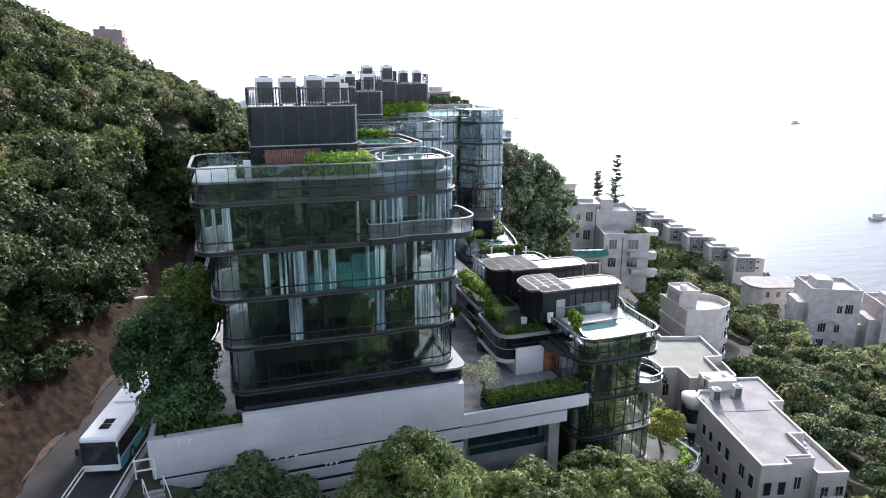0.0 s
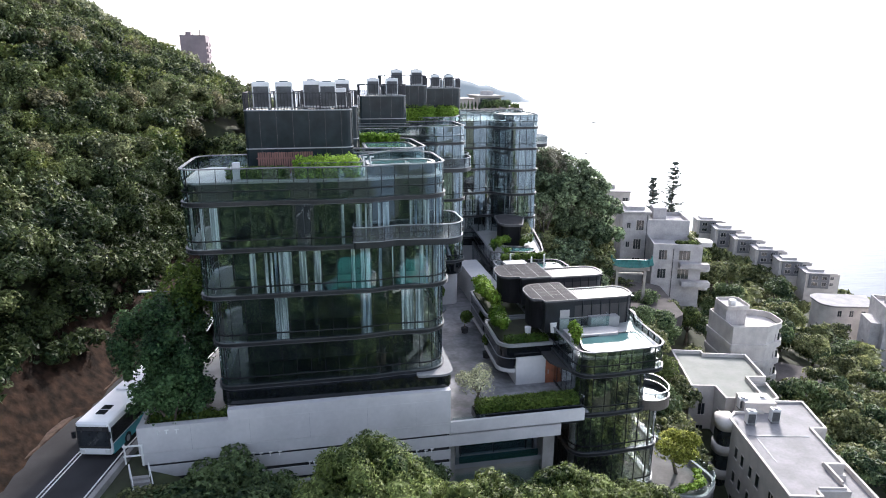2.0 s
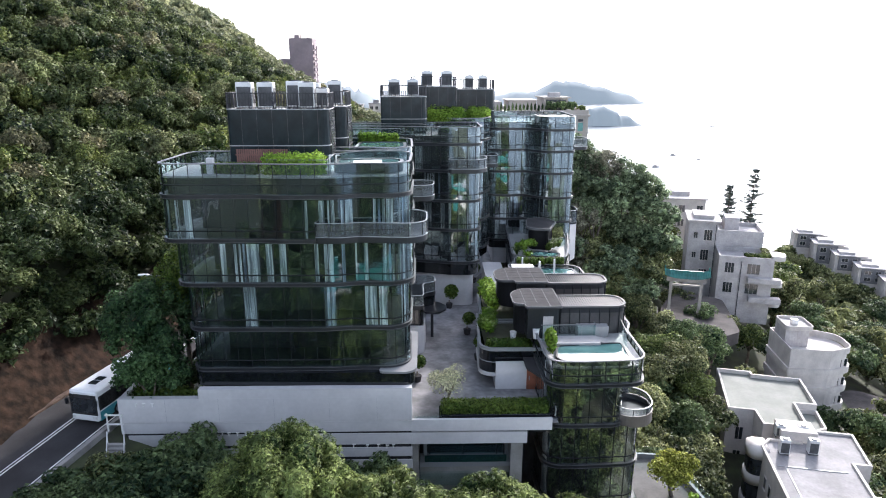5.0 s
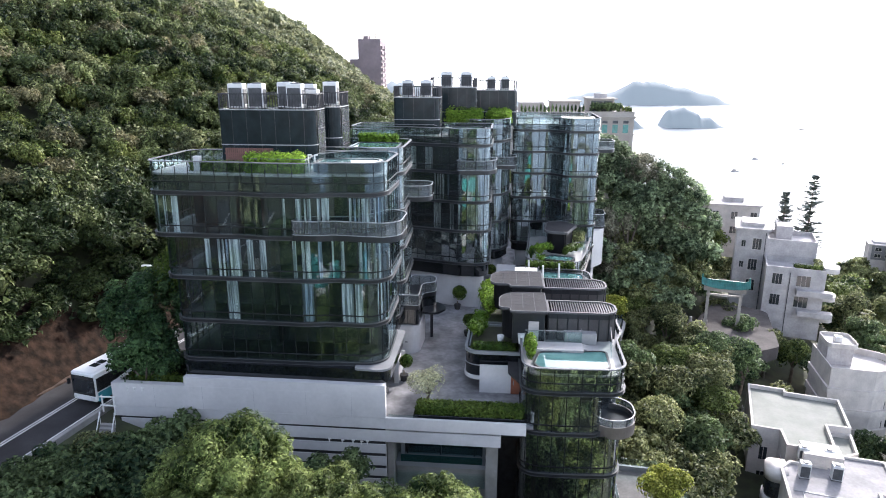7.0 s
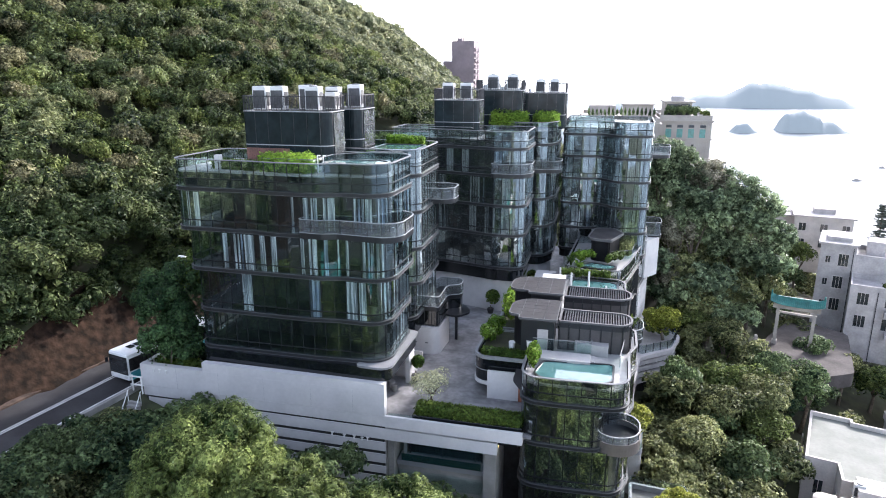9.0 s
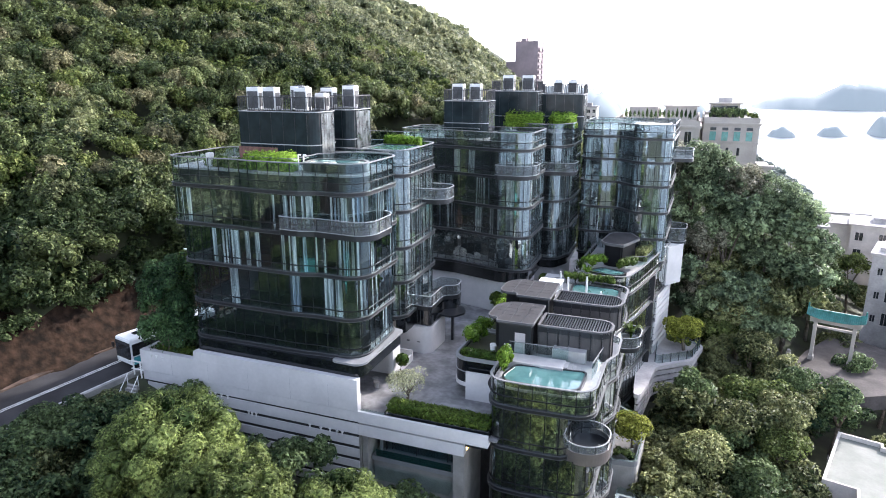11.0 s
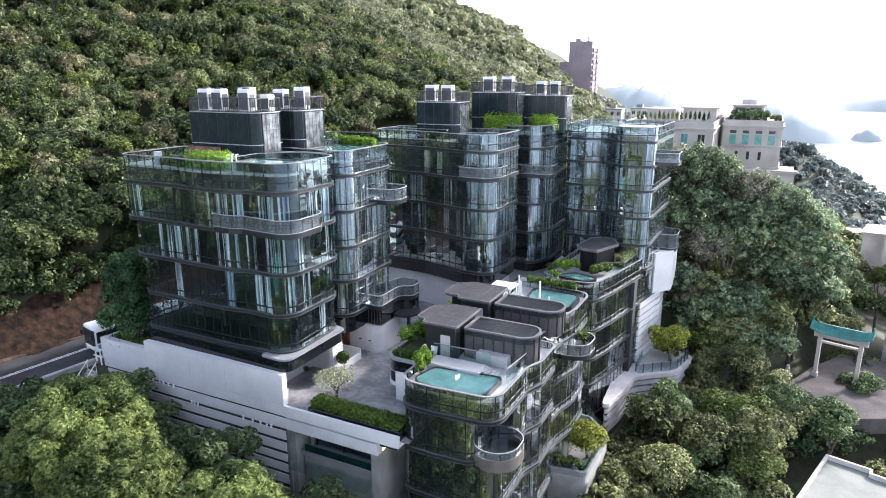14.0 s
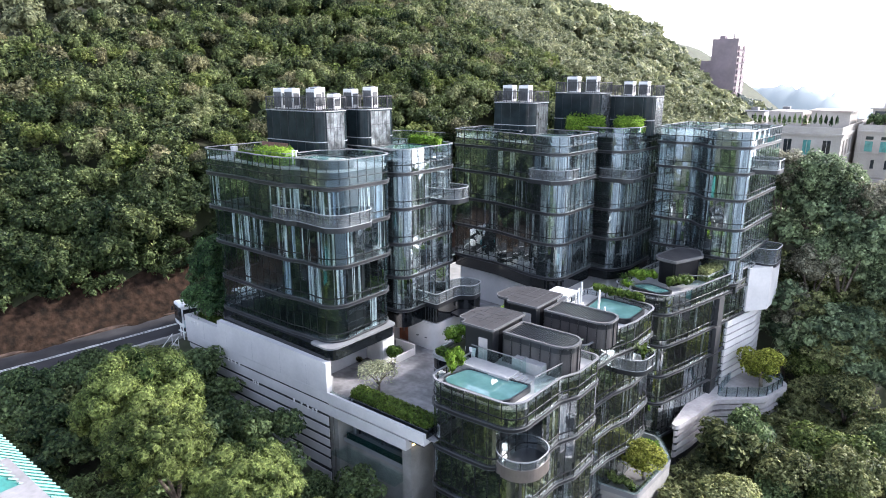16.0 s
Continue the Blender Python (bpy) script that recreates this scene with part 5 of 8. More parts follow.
tree("tree", "yellow-green tree below the pool house", 27.5, 33.5, -2.2, 4.2, YELLOWLEAF, 3800, 0.060, 80, 0.8, 4, rosette=5, core=0.84)
tree("tree", "dark green tree between road and tower", -5.8, 48.2, 8.8, 3.7, LUSHLEAF, 9000, 0.055, 34, 1.25, 5)
tree("tree", "yellowish green tree between road and tower", -4.4, 51.5, 11.0, 3.0, HEDGELEAF, 5000, 0.07, 28, 1.2, 6)
tree("tree", "dark green tree leaning over the white wall", -5.2, 46.0, 4.8, 2.9, LUSHLEAF, 5000, 0.075, 28, 1.0, 7)
for i, (x, y, zt, r, mt, lb) in enumerate((
        (-1.6, 40.6, -0.6, 3.2, DARKLEAF, "dark green tree in front of the white wall"), (-6.0, 38.5, -0.6, 2.6, OLIVELEAF, "grey-green tree below the road"),
        (2.5, 39.5, -3.2, 3.0, DARKLEAF, "dark green tree in front of the white wall"), (-7.5, 34.5, -0.2, 2.8, DARKLEAF, "dark green tree below the road"),
        (-4.0, 31.0, -1.0, 3.4, OLIVELEAF, "grey-green tree below the road"), (-9.0, 28.0, -0.3, 2.8, DARKLEAF, "dark green tree below the road"),
        (1.0, 33.5, -0.6, 3.6, DARKLEAF, "dark green tree beside the clustered tree"), (8.0, 39.8, -5.2, 3.0, DARKLEAF, "dark green tree at the foot of the wall"),
        (13.0, 38.5, -6.0, 3.0, YELLOWLEAF, "yellow-green tree at the foot of the wall"), (18.0, 39.5, -6.5, 2.8, DARKLEAF, "dark green tree at the garage entrance"),
        (24.0, 40.0, -6.6, 2.8, DARKLEAF, "dark green tree at the entrance pier"), (30.0, 40.5, -8.0, 2.6, DARKLEAF, "dark green tree below the pool house"),
        (34.5, 38.0, -7.5, 3.0, YELLOWLEAF, "yellow-green tree below the pool house"), (-1.0, 25.0, -1.5, 3.8, OLIVELEAF, "grey-green tree on the near slope"),
        (-12.0, 18.0, 0.8, 3.2, YELLOWLEAF, "yellow-green tree beside the road"), (-14.5, 10.0, 1.5, 3.5, YELLOWLEAF, "yellow-green tree beside the road"),
        (5.0, 22.0, -2.0, 4.0, DARKLEAF, "dark green tree on the near slope"), (24.0, 24.0, -3.0, 4.2, DARKLEAF, "dark green tree on the near slope"),
        (32.0, 27.0, -6.0, 4.0, DARKLEAF, "dark green tree on the near slope"), (42.0, 30.0, -9.0, 4.2, OLIVELEAF, "olive tree crown on the near slope"),
        (42.0, 91.6, -5.9, 2.9, GOLDLEAF, "bright yellow-green tree on the round terrace"), (40.5, 50.0, -8.4, 2.4, GOLDLEAF, "small bright tree on the planted terrace"),
        (37.3, 66.5, -9.0, 2.2, GOLDLEAF, "small bright tree on the lower terrace"))):
    tree("tree", lb, x, y, zt, r, mt, 4200, 0.08, 13, 0.85, 20 + i, base=(-11.0 if i == 20 else -13.2) if i >= 20 else None)
k = 0
for x, y in scatter(rs, 41, 66, 42, 112, 5.6, lambda x, y: free(x, y, 2.2) and x > 43):
    k += 1
    mt, lb = ((OLIVELEAF, "olive brown-green broad tree on the slope"), (DARKLEAF, "dark green broad tree on the slope"), (YELLOWLEAF, "yellowish green broad tree on the slope"))[(0, 1, 0, 2, 0, 2, 1, 0)[k % 8]]
    r = 3.0 + 1.4 * rs.random() if y > 66 or x < 43.5 else 2.3
    zz = lower(x, y) + (9.0 + 3.0 * rs.random() if y > 66 else 4.5)
    zz = min(zz, -20.5) if y < 67 and 43 < x < 56 else zz
    tree("tree", lb, x, y, zz, r, mt, 2600, 0.085, 12, 0.85, 60 + k, "trees on the slope")


def hedge(name, label, path, z0, h, w, mat, seed, leaf=0.16, dens=60):
    """A clipped or loose hedge along a path: many leaves round a dark mass."""
    q = np.random.default_rng(seed)
    Vs, Qs, Ts, base = [], [], [], 0
    for (x0, y0), (x1, y1) in zip(path, path[1:]):
        ln = math.hypot(x1 - x0, y1 - y0)
        for i in range(max(1, int(ln / (w * 0.55)))):
            f = (i + 0.5) / max(1, int(ln / (w * 0.55)))
            V, Q, T = crown(q, dens, leaf / (w * 0.75), 4, 0.9, 0.4, 0.85)
            V = V * np.array((w * 0.75, w * 0.75, h * 0.62)) + np.array((x0 + (x1 - x0) * f + q.normal() * 0.05, y0 + (y1 - y0) * f + q.normal() * 0.05, z0 + h * 0.5))
            Vs.append(V), Qs.append(Q + base), Ts.append(T + base)
            base += len(V)
    ob = new(name, mesh_arrays(name, np.concatenate(Vs), np.concatenate(Qs), np.concatenate(Ts), mat))
    return tagged(ob, label, "hedge")


def box_hedge(name, label, path, z0, h, w, mat, seed, leaf=0.13, dens=190, loose=0.06):
    """A clipped hedge: leaves over the faces of a long box, round a dark mass."""
    q = np.random.default_rng(seed)
    Vs, Qs, base = [], [], 0
    for (x0, y0), (x1, y1) in zip(path, path[1:]):
        ln = math.hypot(x1 - x0, y1 - y0)
        along, across = np.array(((x1 - x0) / ln, (y1 - y0) / ln, 0)), np.array((-(y1 - y0) / ln, (x1 - x0) / ln, 0))
        n = int(dens * (ln * (w + 2 * h) + 2 * w * h))
        side = q.random(n) * (ln * (w + 2 * h) + 2 * w * h)
        u, v, t = q.random(n) * ln, (q.random(n) - 0.5) * w, q.random(n) * h
        nor = np.zeros((n, 3))
        top = side < ln * w
        flank = (side >= ln * w) & (side < ln * (w + 2 * h))
        ends = side >= ln * (w + 2 * h)
        sg = np.where(q.random(n) < 0.5, -1.0, 1.0)
        t = np.where(top, h, t)
        v = np.where(flank, sg * w / 2, v)
        u = np.where(ends, np.where(sg > 0, ln, 0), u)
        nor[top] = (0, 0, 1)
        nor[flank] = sg[flank, None] * across
        nor[ends] = sg[ends, None] * along
        swell = 0.7 + 0.6 * np.sin(u * 2.1 + seed) * np.sin(u * 0.9 + 1.0)
        pos = np.array((x0, y0, z0)) + u[:, None] * along + v[:, None] * across + t[:, None] * np.array((0, 0, 1)) + nor * (q.normal(size=n) * loose + loose * swell)[:, None]
        face = nor + q.normal(size=(n, 3)) * 0.6
        face /= np.linalg.norm(face, axis=1)[:, None]
        a_ = np.cross(face, q.normal(size=(n, 3)))
        a_ /= np.linalg.norm(a_, axis=1)[:, None]
        b_ = np.cross(face, a_)
        sz = leaf * (0.6 + 0.8 * q.random(n))[:, None]
        Vs.append(np.stack([pos - a_ * sz * 0.6, pos + b_ * sz * 0.35, pos + a_ * sz * 0.6, pos - b_ * sz * 0.35], 1).reshape(-1, 3))
        Qs.append(np.arange(n * 4).reshape(-1, 4) + base)
        base += n * 4
        o = np.array((x0, y0, z0))
        core_ = [o + along * c * ln + across * d * (w * 0.47) + np.array((0, 0, e * h * 0.97)) for c, d, e in ((0, -1, 0), (1, -1, 0), (1, 1, 0), (0, 1, 0), (0, -1, 1), (1, -1, 1), (1, 1, 1), (0, 1, 1))]
        Vs.append(np.array(core_))
        Qs.append(np.array(((0, 3, 2, 1), (4, 5, 6, 7), (0, 1, 5, 4), (1, 2, 6, 5), (2, 3, 7, 6), (3, 0, 4, 7))) + base)
        base += 8
    ob = new(name, mesh_arrays(name, np.concatenate(Vs), np.concatenate(Qs), np.zeros((0, 3), int), mat))
    return tagged(ob, label, "hedge")


def palm_tuft(name, label, x, y, z, h, mat, seed, blades=26):
    """A clump of arching blades."""
    q = np.random.default_rng(seed)
    vs, fs = [], []
    for i in range(blades):
        a, ln, w = q.random() * 6.28, h * (0.7 + 0.5 * q.random()), 0.07 * h
        dx, dy = math.cos(a), math.sin(a)
        pts = [(0, 0, 0), (0.25, 0, 0.6), (0.55, 0, 0.85), (0.9, 0, 0.75)]
        b0 = len(vs)
        for j, (d, _, zz) in enumerate(pts):
            ww = w * (0.5, 1.0, 0.8, 0.1)[j]
            vs += [(x + dx * d * ln * 0.7 - dy * ww, y + dy * d * ln * 0.7 + dx * ww, z + zz * ln), (x + dx * d * ln * 0.7 + dy * ww, y + dy * d * ln * 0.7 - dx * ww, z + zz * ln)]
        fs += [(b0 + 2 * j, b0 + 2 * j + 1, b0 + 2 * j + 3, b0 + 2 * j + 2) for j in range(3)]
    return tagged(solid(name, vs, fs, mat), label, "plant")


box_hedge("hedge", "clipped green hedge along the courtyard edge", [(18.5, 45.3), (27.1, 45.3)], -1.2, 0.75, 1.3, HEDGELEAF, 1)
hedge("hedge", "bright green planter hedge beside the roof pavilion", [(23.3, 56.8), (22.9, 52.9)], 1.7, 2.1, 1.7, BRIGHTLEAF, 2, 0.13, 460)
box_hedge("hedge", "low clipped hedge round the planter", [(22.7, 51.7), (26.6, 51.6)], 1.76, 0.55, 0.8, HEDGELEAF, 3)
hedge("hedge", "bright green planter hedge of the second house", [(23.8, 66.0), (23.9, 59.0)], 1.7, 2.3, 1.7, BRIGHTLEAF, 4, 0.2, 170)
hedge("hedge", "grassy green planting along the roof pool", [(28.0, 71.9), (33.6, 71.6)], 2.95, 1.6, 1.0, HEDGELEAF, 5)
hedge("hedge", "yellow-green roof shrub of the rear terrace house", [(29.2, 79.0), (31.6, 80.6)], 2.75, 2.0, 1.6, BRIGHTLEAF, 6)
hedge("hedge", "green roof shrub of the rear terrace house", [(33.4, 79.4), (35.2, 82.0)], 2.75, 1.7, 1.4, HEDGELEAF, 7)
box_hedge("hedge", "long brownish green roof hedge", [(35.4, 85.4), (37.2, 94.0)], 2.75, 1.5, 1.5, OLIVELEAF, 8, 0.18, 110)
box_hedge("hedge", "yellow-green roof shrubs beside the terrace", [(5.0, 46.7), (9.4, 46.6)], 18.3, 1.35, 1.3, BRIGHTLEAF, 9, 0.15, 130, 0.1)
box_hedge("hedge", "low green roof planting", [(0.2, 47.2), (4.4, 46.6)], 18.3, 0.7, 0.9, HEDGELEAF, 10, 0.15, 130)
box_hedge("hedge", "yellow-green roof hedge of the second tower", [(10.6, 62.0), (12.3, 62.0)], 18.5, 1.5, 1.0, BRIGHTLEAF, 11)
box_hedge("hedge", "yellow-green roof hedge of the second tower", [(12.5, 62.0), (14.4, 62.0)], 18.5, 1.4, 1.0, BRIGHTLEAF, 14)
box_hedge("hedge", "bright green roof hedge of the rear tower", [(17.4, 84.6), (22.0, 84.4)], 19.4, 1.9, 1.1, BRIGHTLEAF, 12, 0.2, 90, 0.15)
box_hedge("hedge", "bright green roof hedge of the middle rear tower", [(23.0, 86.2), (25.6, 88.0)], 19.4, 1.7, 1.1, BRIGHTLEAF, 13, 0.2, 90, 0.15)

# ---- houses on the slope, gate, far things ----
PANE = material("dark_window_pane", (0.03, 0.035, 0.04), 0.08, 0.0, 0.2, 2.0, 4.0, 0.0, spec=0.8)
TEALPANE = material("green_window_blind", (0.10, 0.30, 0.27), 0.25, 0.0, 0.2, 1.0, 4.0, 0.0)
GREENROOF = material("grey_green_roof_coating", (0.185, 0.19, 0.165), 0.8, 0.0, 0.1, 3.0, 3.0, 0.1, second=(0.135, 0.145, 0.12))


def window(parent, face, a, z, at, w, h, mat=None, frame_mat=None, bars=1):
    """A window on a wall: face 'x-', 'x+' or 'y-'; a: its middle along the wall; at: the wall's plane."""
    f, p = bmesh.new(), bmesh.new()
    out = -1 if face in ("x-", "y-") else 1

    def put(bm_, a0, a1, z0, z1, d0, d1):
        d0, d1 = sorted((at + out * d0, at + out * d1))
        if face[0] == "x":
            box(bm_, d0, d1, a0, a1, z0, z1)
        else:
            box(bm_, a0, a1, d0, d1, z0, z1)
    put(f, a - w / 2 - 0.08, a - w / 2, z - 0.08, z + h + 0.08, -0.05, 0.07)
    put(f, a + w / 2, a + w / 2 + 0.08, z - 0.08, z + h + 0.08, -0.05, 0.07)
    put(f, a - w / 2, a + w / 2, z + h, z + h + 0.08, -0.05, 0.07)
    put(f, a - w / 2 - 0.1, a + w / 2 + 0.1, z - 0.1, z, -0.05, 0.14)
    wob = part("window", f, frame_mat or PLASTER, parent)
    for i in range(bars):
        x = a - w / 2 + w * (i + 1) / (bars + 1)
        g = bmesh.new()
        put(g, x - 0.03, x + 0.03, z, z + h, 0.02, 0.05)
        part("glazing_bar", g, frame_mat or PLASTER, wob)
    put(p, a - w / 2, a + w / 2, z, z + h, -0.05, 0.02)
    part("pane", p, mat or PANE, wob)
    return wob


def parapet(parent, x0, x1, y0, y1, z, h, t, mat):
    b = bmesh.new()
    ring(b, [Vector(c) for c in ((x0, y0), (x1, y0), (x1, y1), (x0, y1))], [Vector(c) for c in ((x0 + t, y0 + t), (x1 - t, y0 + t), (x1 - t, y1 - t), (x0 + t, y1 - t))], z, z + h)
    return part("parapet", b, mat, parent)


# white apartment block in two wings
def roofed_block(parent, corners, z, roof_mat, low=-16.0, rise=0.3, thick=0.26):
    """A block on an uneven plan: walls, roof skin and a parapet round it."""
    o = [Vector(c) for c in corners]
    o = o if area2(o) > 0 else o[::-1]
    b = bmesh.new()
    prism(b, o, low, z - 0.3)
    part("wall", b, PLASTER, parent)
    b = bmesh.new()
    prism(b, grown(o, -thick), z - 0.3, z - 0.1)
    part("roof", b, roof_mat, parent, "pale flat roof")
    b = bmesh.new()
    ring(b, grown(o, 0.03), grown(o, -thick), z - 0.3, z + rise)
    part("parapet", b, PLASTER, parent)


wa = thing("apartment_block", "white plaster flat-roofed apartment block on the slope", "house")
roofed_block(wa, [(1.4, 0), (5.0, 0), (5.0, 0.9), (8.3, 0.9), (8.3, 6.1), (10.5, 6.1), (10.8, 13.9), (12.6, 13.9), (13.1, 21.0), (6.2, 21.0), (6.2, 17.9), (2.6, 17.9), (1.4, 16.2)], -0.1, ROOFING, rise=0.18)
roofed_block(wa, [(8.32, 0.0), (12.0, 0.0), (12.2, 10.0), (10.83, 10.0), (10.5, 6.05), (8.32, 6.05)], -1.8, ROOFING, rise=0.5)
for z in (-16.0, -11.9, -8.4, -4.9, -1.4):
    b = bmesh.new()
    prism(b, rounded([(2.2, 15.0, 0.2), (-0.1, 15.0, 1.2), (-0.1, 18.2, 1.2), (2.2, 18.2, 0.2)], 0.2), z, z + 1.3)
    part("bay", b, PLASTER, wa, "rounded white bay band", True)
b = bmesh.new()
prism(b, rounded([(2.2, 15.15, 0.2), (0.05, 15.15, 1.1), (0.05, 18.05, 1.1), (2.2, 18.05, 0.2)], 0.2), -15.9, -0.2)
part("bay_window", b, PANE, wa, "dark rounded bay window")
for zf in (-3.9, -7.3, -10.7, -14.0):
    for yy, w in ((1.6, 1.0), (3.6, 1.1), (7.0, 0.9), (8.9, 0.8), (11.2, 0.8), (13.0, 0.8)):
        window(wa, "x-", yy, zf, 1.4, w, 1.7 if w > 0.85 else 1.5, None, None, 1 if w > 1.05 else 0)
    for xx in (2.4, 4.1):
        window(wa, "y-", xx, zf, 0.0, 0.9, 1.7, None, None, 0)
    window(wa, "y-", 6.6, zf, 0.9, 0.8, 1.6)
    for xx in (9.4, 11.2):
        window(wa, "y-", xx, zf - 0.9, 0.0, 0.9, 1.6)
part("door_canopy", boxes((9.2, 11.6, -1.0, -0.01, -4.6, -4.45), (3.2, 5.6, -0.9, -0.01, -4.9, -4.75)), PLASTER, wa)
part("roof_upstand", boxes((8.0, 8.26, 2.3, 6.0, -0.2, 0.35), (5.1, 8.0, 1.2, 1.4, -0.2, 0.3)), PLASTER, wa)
part("roof_pipe", boxes((2.2, 9.6, 12.2, 12.26, -0.2, -0.12), (3.0, 3.06, 6.5, 12.2, -0.2, -0.13)), TRIM, wa)
frame_wa = pose(52.4, 50.0, -17.4, 0, 0, -13)
wa.matrix_basis = frame_wa
for u, v, h in ((3.6, 15.2, 1.9), (6.9, 15.8, 1.9), (4.2, 19.2, 1.6), (6.9, 19.6, 1.5)):
    ac_unit(frame_wa @ pose(u, v, -0.198, 0, 0, 0), 1.1, 0.9, h)
wb = thing("apartment_block", "white apartment wing with pale green roof and parapet", "house")
roofed_block(wb, [(-0.7, 24.6), (2.6, 24.5), (2.8, 21.0), (8.2, 21.02), (8.4, 27.6), (11.1, 27.7), (11.4, 35.6), (4.9, 35.9), (4.9, 36.8), (0.2, 37.0)], -0.1, GREENROOF, rise=0.45)
roofed_block(wb, [(8.25, 21.04), (10.9, 23.0), (11.2, 27.6), (8.45, 27.55)], -0.9, GREENROOF, rise=0.4)
part("roof_room", boxes((4.0, 8.1, 18.0, 20.95, -3, 1.2)), PLASTER, wb, "white stair head")
for zf in (-4.2, -7.7, -11.2, -14.5):
    for yy in (25.8, 28.4, 31.2, 34.4):
        window(wb, "x-", yy, zf, -0.45, 0.9, 2.0)
    window(wb, "x-", 22.8, zf, 2.7, 0.9, 1.8)
    window(wb, "y-", 1.0, zf, 24.55, 0.9, 1.8)
wb.matrix_basis = frame_wa

# house with rounded terraces
rh = thing("round_house", "white plaster house with rounded end terraces", "house")
b = bmesh.new()
prism(b, rounded([(0, 0, 0.1), (8.2, 0, 0.4), (13.2, 2.5, 3), (13.2, 8.5, 3), (8.2, 11, 0.4), (0, 11, 0.1)], 0.4), -14, -0.6)
part("wall", b, PLASTER, rh)
oo = rounded([(0, 0, 0.1), (8.2, 0, 0.4), (13.6, 2.3, 3), (13.6, 8.7, 3), (8.2, 11, 0.4), (0, 11, 0.1)], 0.4)
oo = oo if area2(oo) > 0 else oo[::-1]
for z in (-0.6, -3.7, -6.8, -9.9):
    b = bmesh.new()
    ring(b, grown(oo, 0.35 if z < -1 else 0.05), grown(oo, -0.2), z, z + 1.0)
    part("terrace_band", b, PLASTER, rh)
part("stair_tower", boxes((0.4, 5.2, 4.2, 9.6, -0.6, 2.2)), GREYWALL, rh, "grey stair tower")
b = bmesh.new()
oc = rounded([(0.2, 3.8, 1), (6.0, 3.8, 1), (6.0, 9.9, 1), (0.2, 9.9, 1)], 0.3)
prism(b, oc, 2.2, 2.45)
ring(b, oc if area2(oc) > 0 else oc[::-1], grown(oc if area2(oc) > 0 else oc[::-1], -0.2), 2.45, 2.9)
part("stair_roof", b, PLASTER, rh)
part("water_tank", boxes((2.2, 3.6, 6.0, 7.2, 2.45, 3.3), bevel=0.1), ACWHITE, rh)
for z in (-3.2, -6.3, -9.4):
    for i in range(3):
        window(rh, "y-", 9.2 + i * 1.4, z + 0.4, 0.9 + i * 0.55, 1.1, 1.3)
    window(rh, "y-", 4.6, z, 0.0, 0.8, 0.4)
rh.matrix_basis = pose(72.6, 87.2, -15.0, 0, 0, -8) @ Matrix.Diagonal((0.72, 0.8, 1, 1))

# grey house with terraces, its pool, and the houses behind
gh = thing("grey_house", "weathered grey stepped house with roof terraces", "house")
part("main_wall", boxes((0.8, 6.4, 0, 10, -18, 0)), GREYWALL, gh)
part("front_wing", boxes((6.2, 16, -8, -0.01, -18, -5.6)), GREYWALL, gh)
part("side_wing", boxes((6.41, 15, 0.05, 9, -18, -2.2)), GREYWALL, gh)
part("roof", boxes((0.4, 6.8, -0.4, 10.4, 0, 0.35), (1.6, 5.6, 1.5, 7.5, 0.35, 1.1)), GREYWALL, gh, "flat grey roof slab")
parapet(gh, 6.2, 16, -8, 0, -5.6, 0.9, 0.25, GREYWALL)
parapet(gh, 6.45, 15.0, 0.05, 9, -2.2, 0.8, 0.25, GREYWALL)
for z in (-3.4, -7.6, -11.8):
    window(gh, "y-", 2.2, z, 0.0, 0.7, 1.2, None, GREYWALL)
    window(gh, "y-", 4.6 if z > -4 else 4.2, z - 0.4, 0.0, 1.5, 2.2, None, PLASTER, 2)
for z in (-8.0, -12.0):
    window(gh, "y-", 8.2, z, -8.0, 1.6, 2.0, None, GREYWALL, 2)
    window(gh, "y-", 12.5, z, -8.0, 2.2, 2.0, None, GREYWALL, 2)
part("balcony", boxes((11.5, 17.2, -9.6, -8.0, -9.4, -8.4)), GREYWALL, gh, "grey balcony")
part("balcony", boxes((12.0, 17.6, -9.8, -8.0, -13.2, -12.2)), GREYWALL, gh, "grey balcony")
part("roof_slab", boxes((8.0, 10.8, 4.0, 8.5, -2.2, 0.4)), GREYWALL, gh, "grey stair head")
for z in (-4.3, -9.6, -13.6):
    b = bmesh.new()
    prism(b, rounded([(15.6, -7.6, 0.2), (18.0, -7.8, 1.4), (18.4, -4.0, 1.4), (15.6, -3.4, 0.2)], 0.3), z - 0.9, z)
    part("balcony", b, PLASTER, gh, "pale rounded balcony")
for z in (-8.2, -12.0):
    window(gh, "x+", -3.0, z, 16.0, 1.8, 2.0, None, PLASTER, 2)
part("rain_pipe", boxes((10.2, 10.32, -8.14, -8.02, -18, -5.6)), GRILLE, gh, "dark rain pipe")
part("rain_pipe", boxes((5.96, 6.08, -0.14, -0.02, -18, -0.4)), GRILLE, gh, "dark rain pipe")
gh.matrix_basis = pose(70.5, 126.5, -3.4, 0, 0, -18)
ghm = pose(70.5, 126.5, -3.4, 0, 0, -18)
a_, b_ = ghm @ Vector((11.0, -7.0, 0)), ghm @ Vector((15.4, -6.6, 0))
hedge("hedge", "green roof garden shrubs on the grey house", [(a_.x, a_.y), (b_.x, b_.y)], -9.0, 1.5, 1.4, YELLOWLEAF, 61, 0.25, 70)
a_, b_ = ghm @ Vector((15.0, -6.0, 0)), ghm @ Vector((15.2, -1.0, 0))
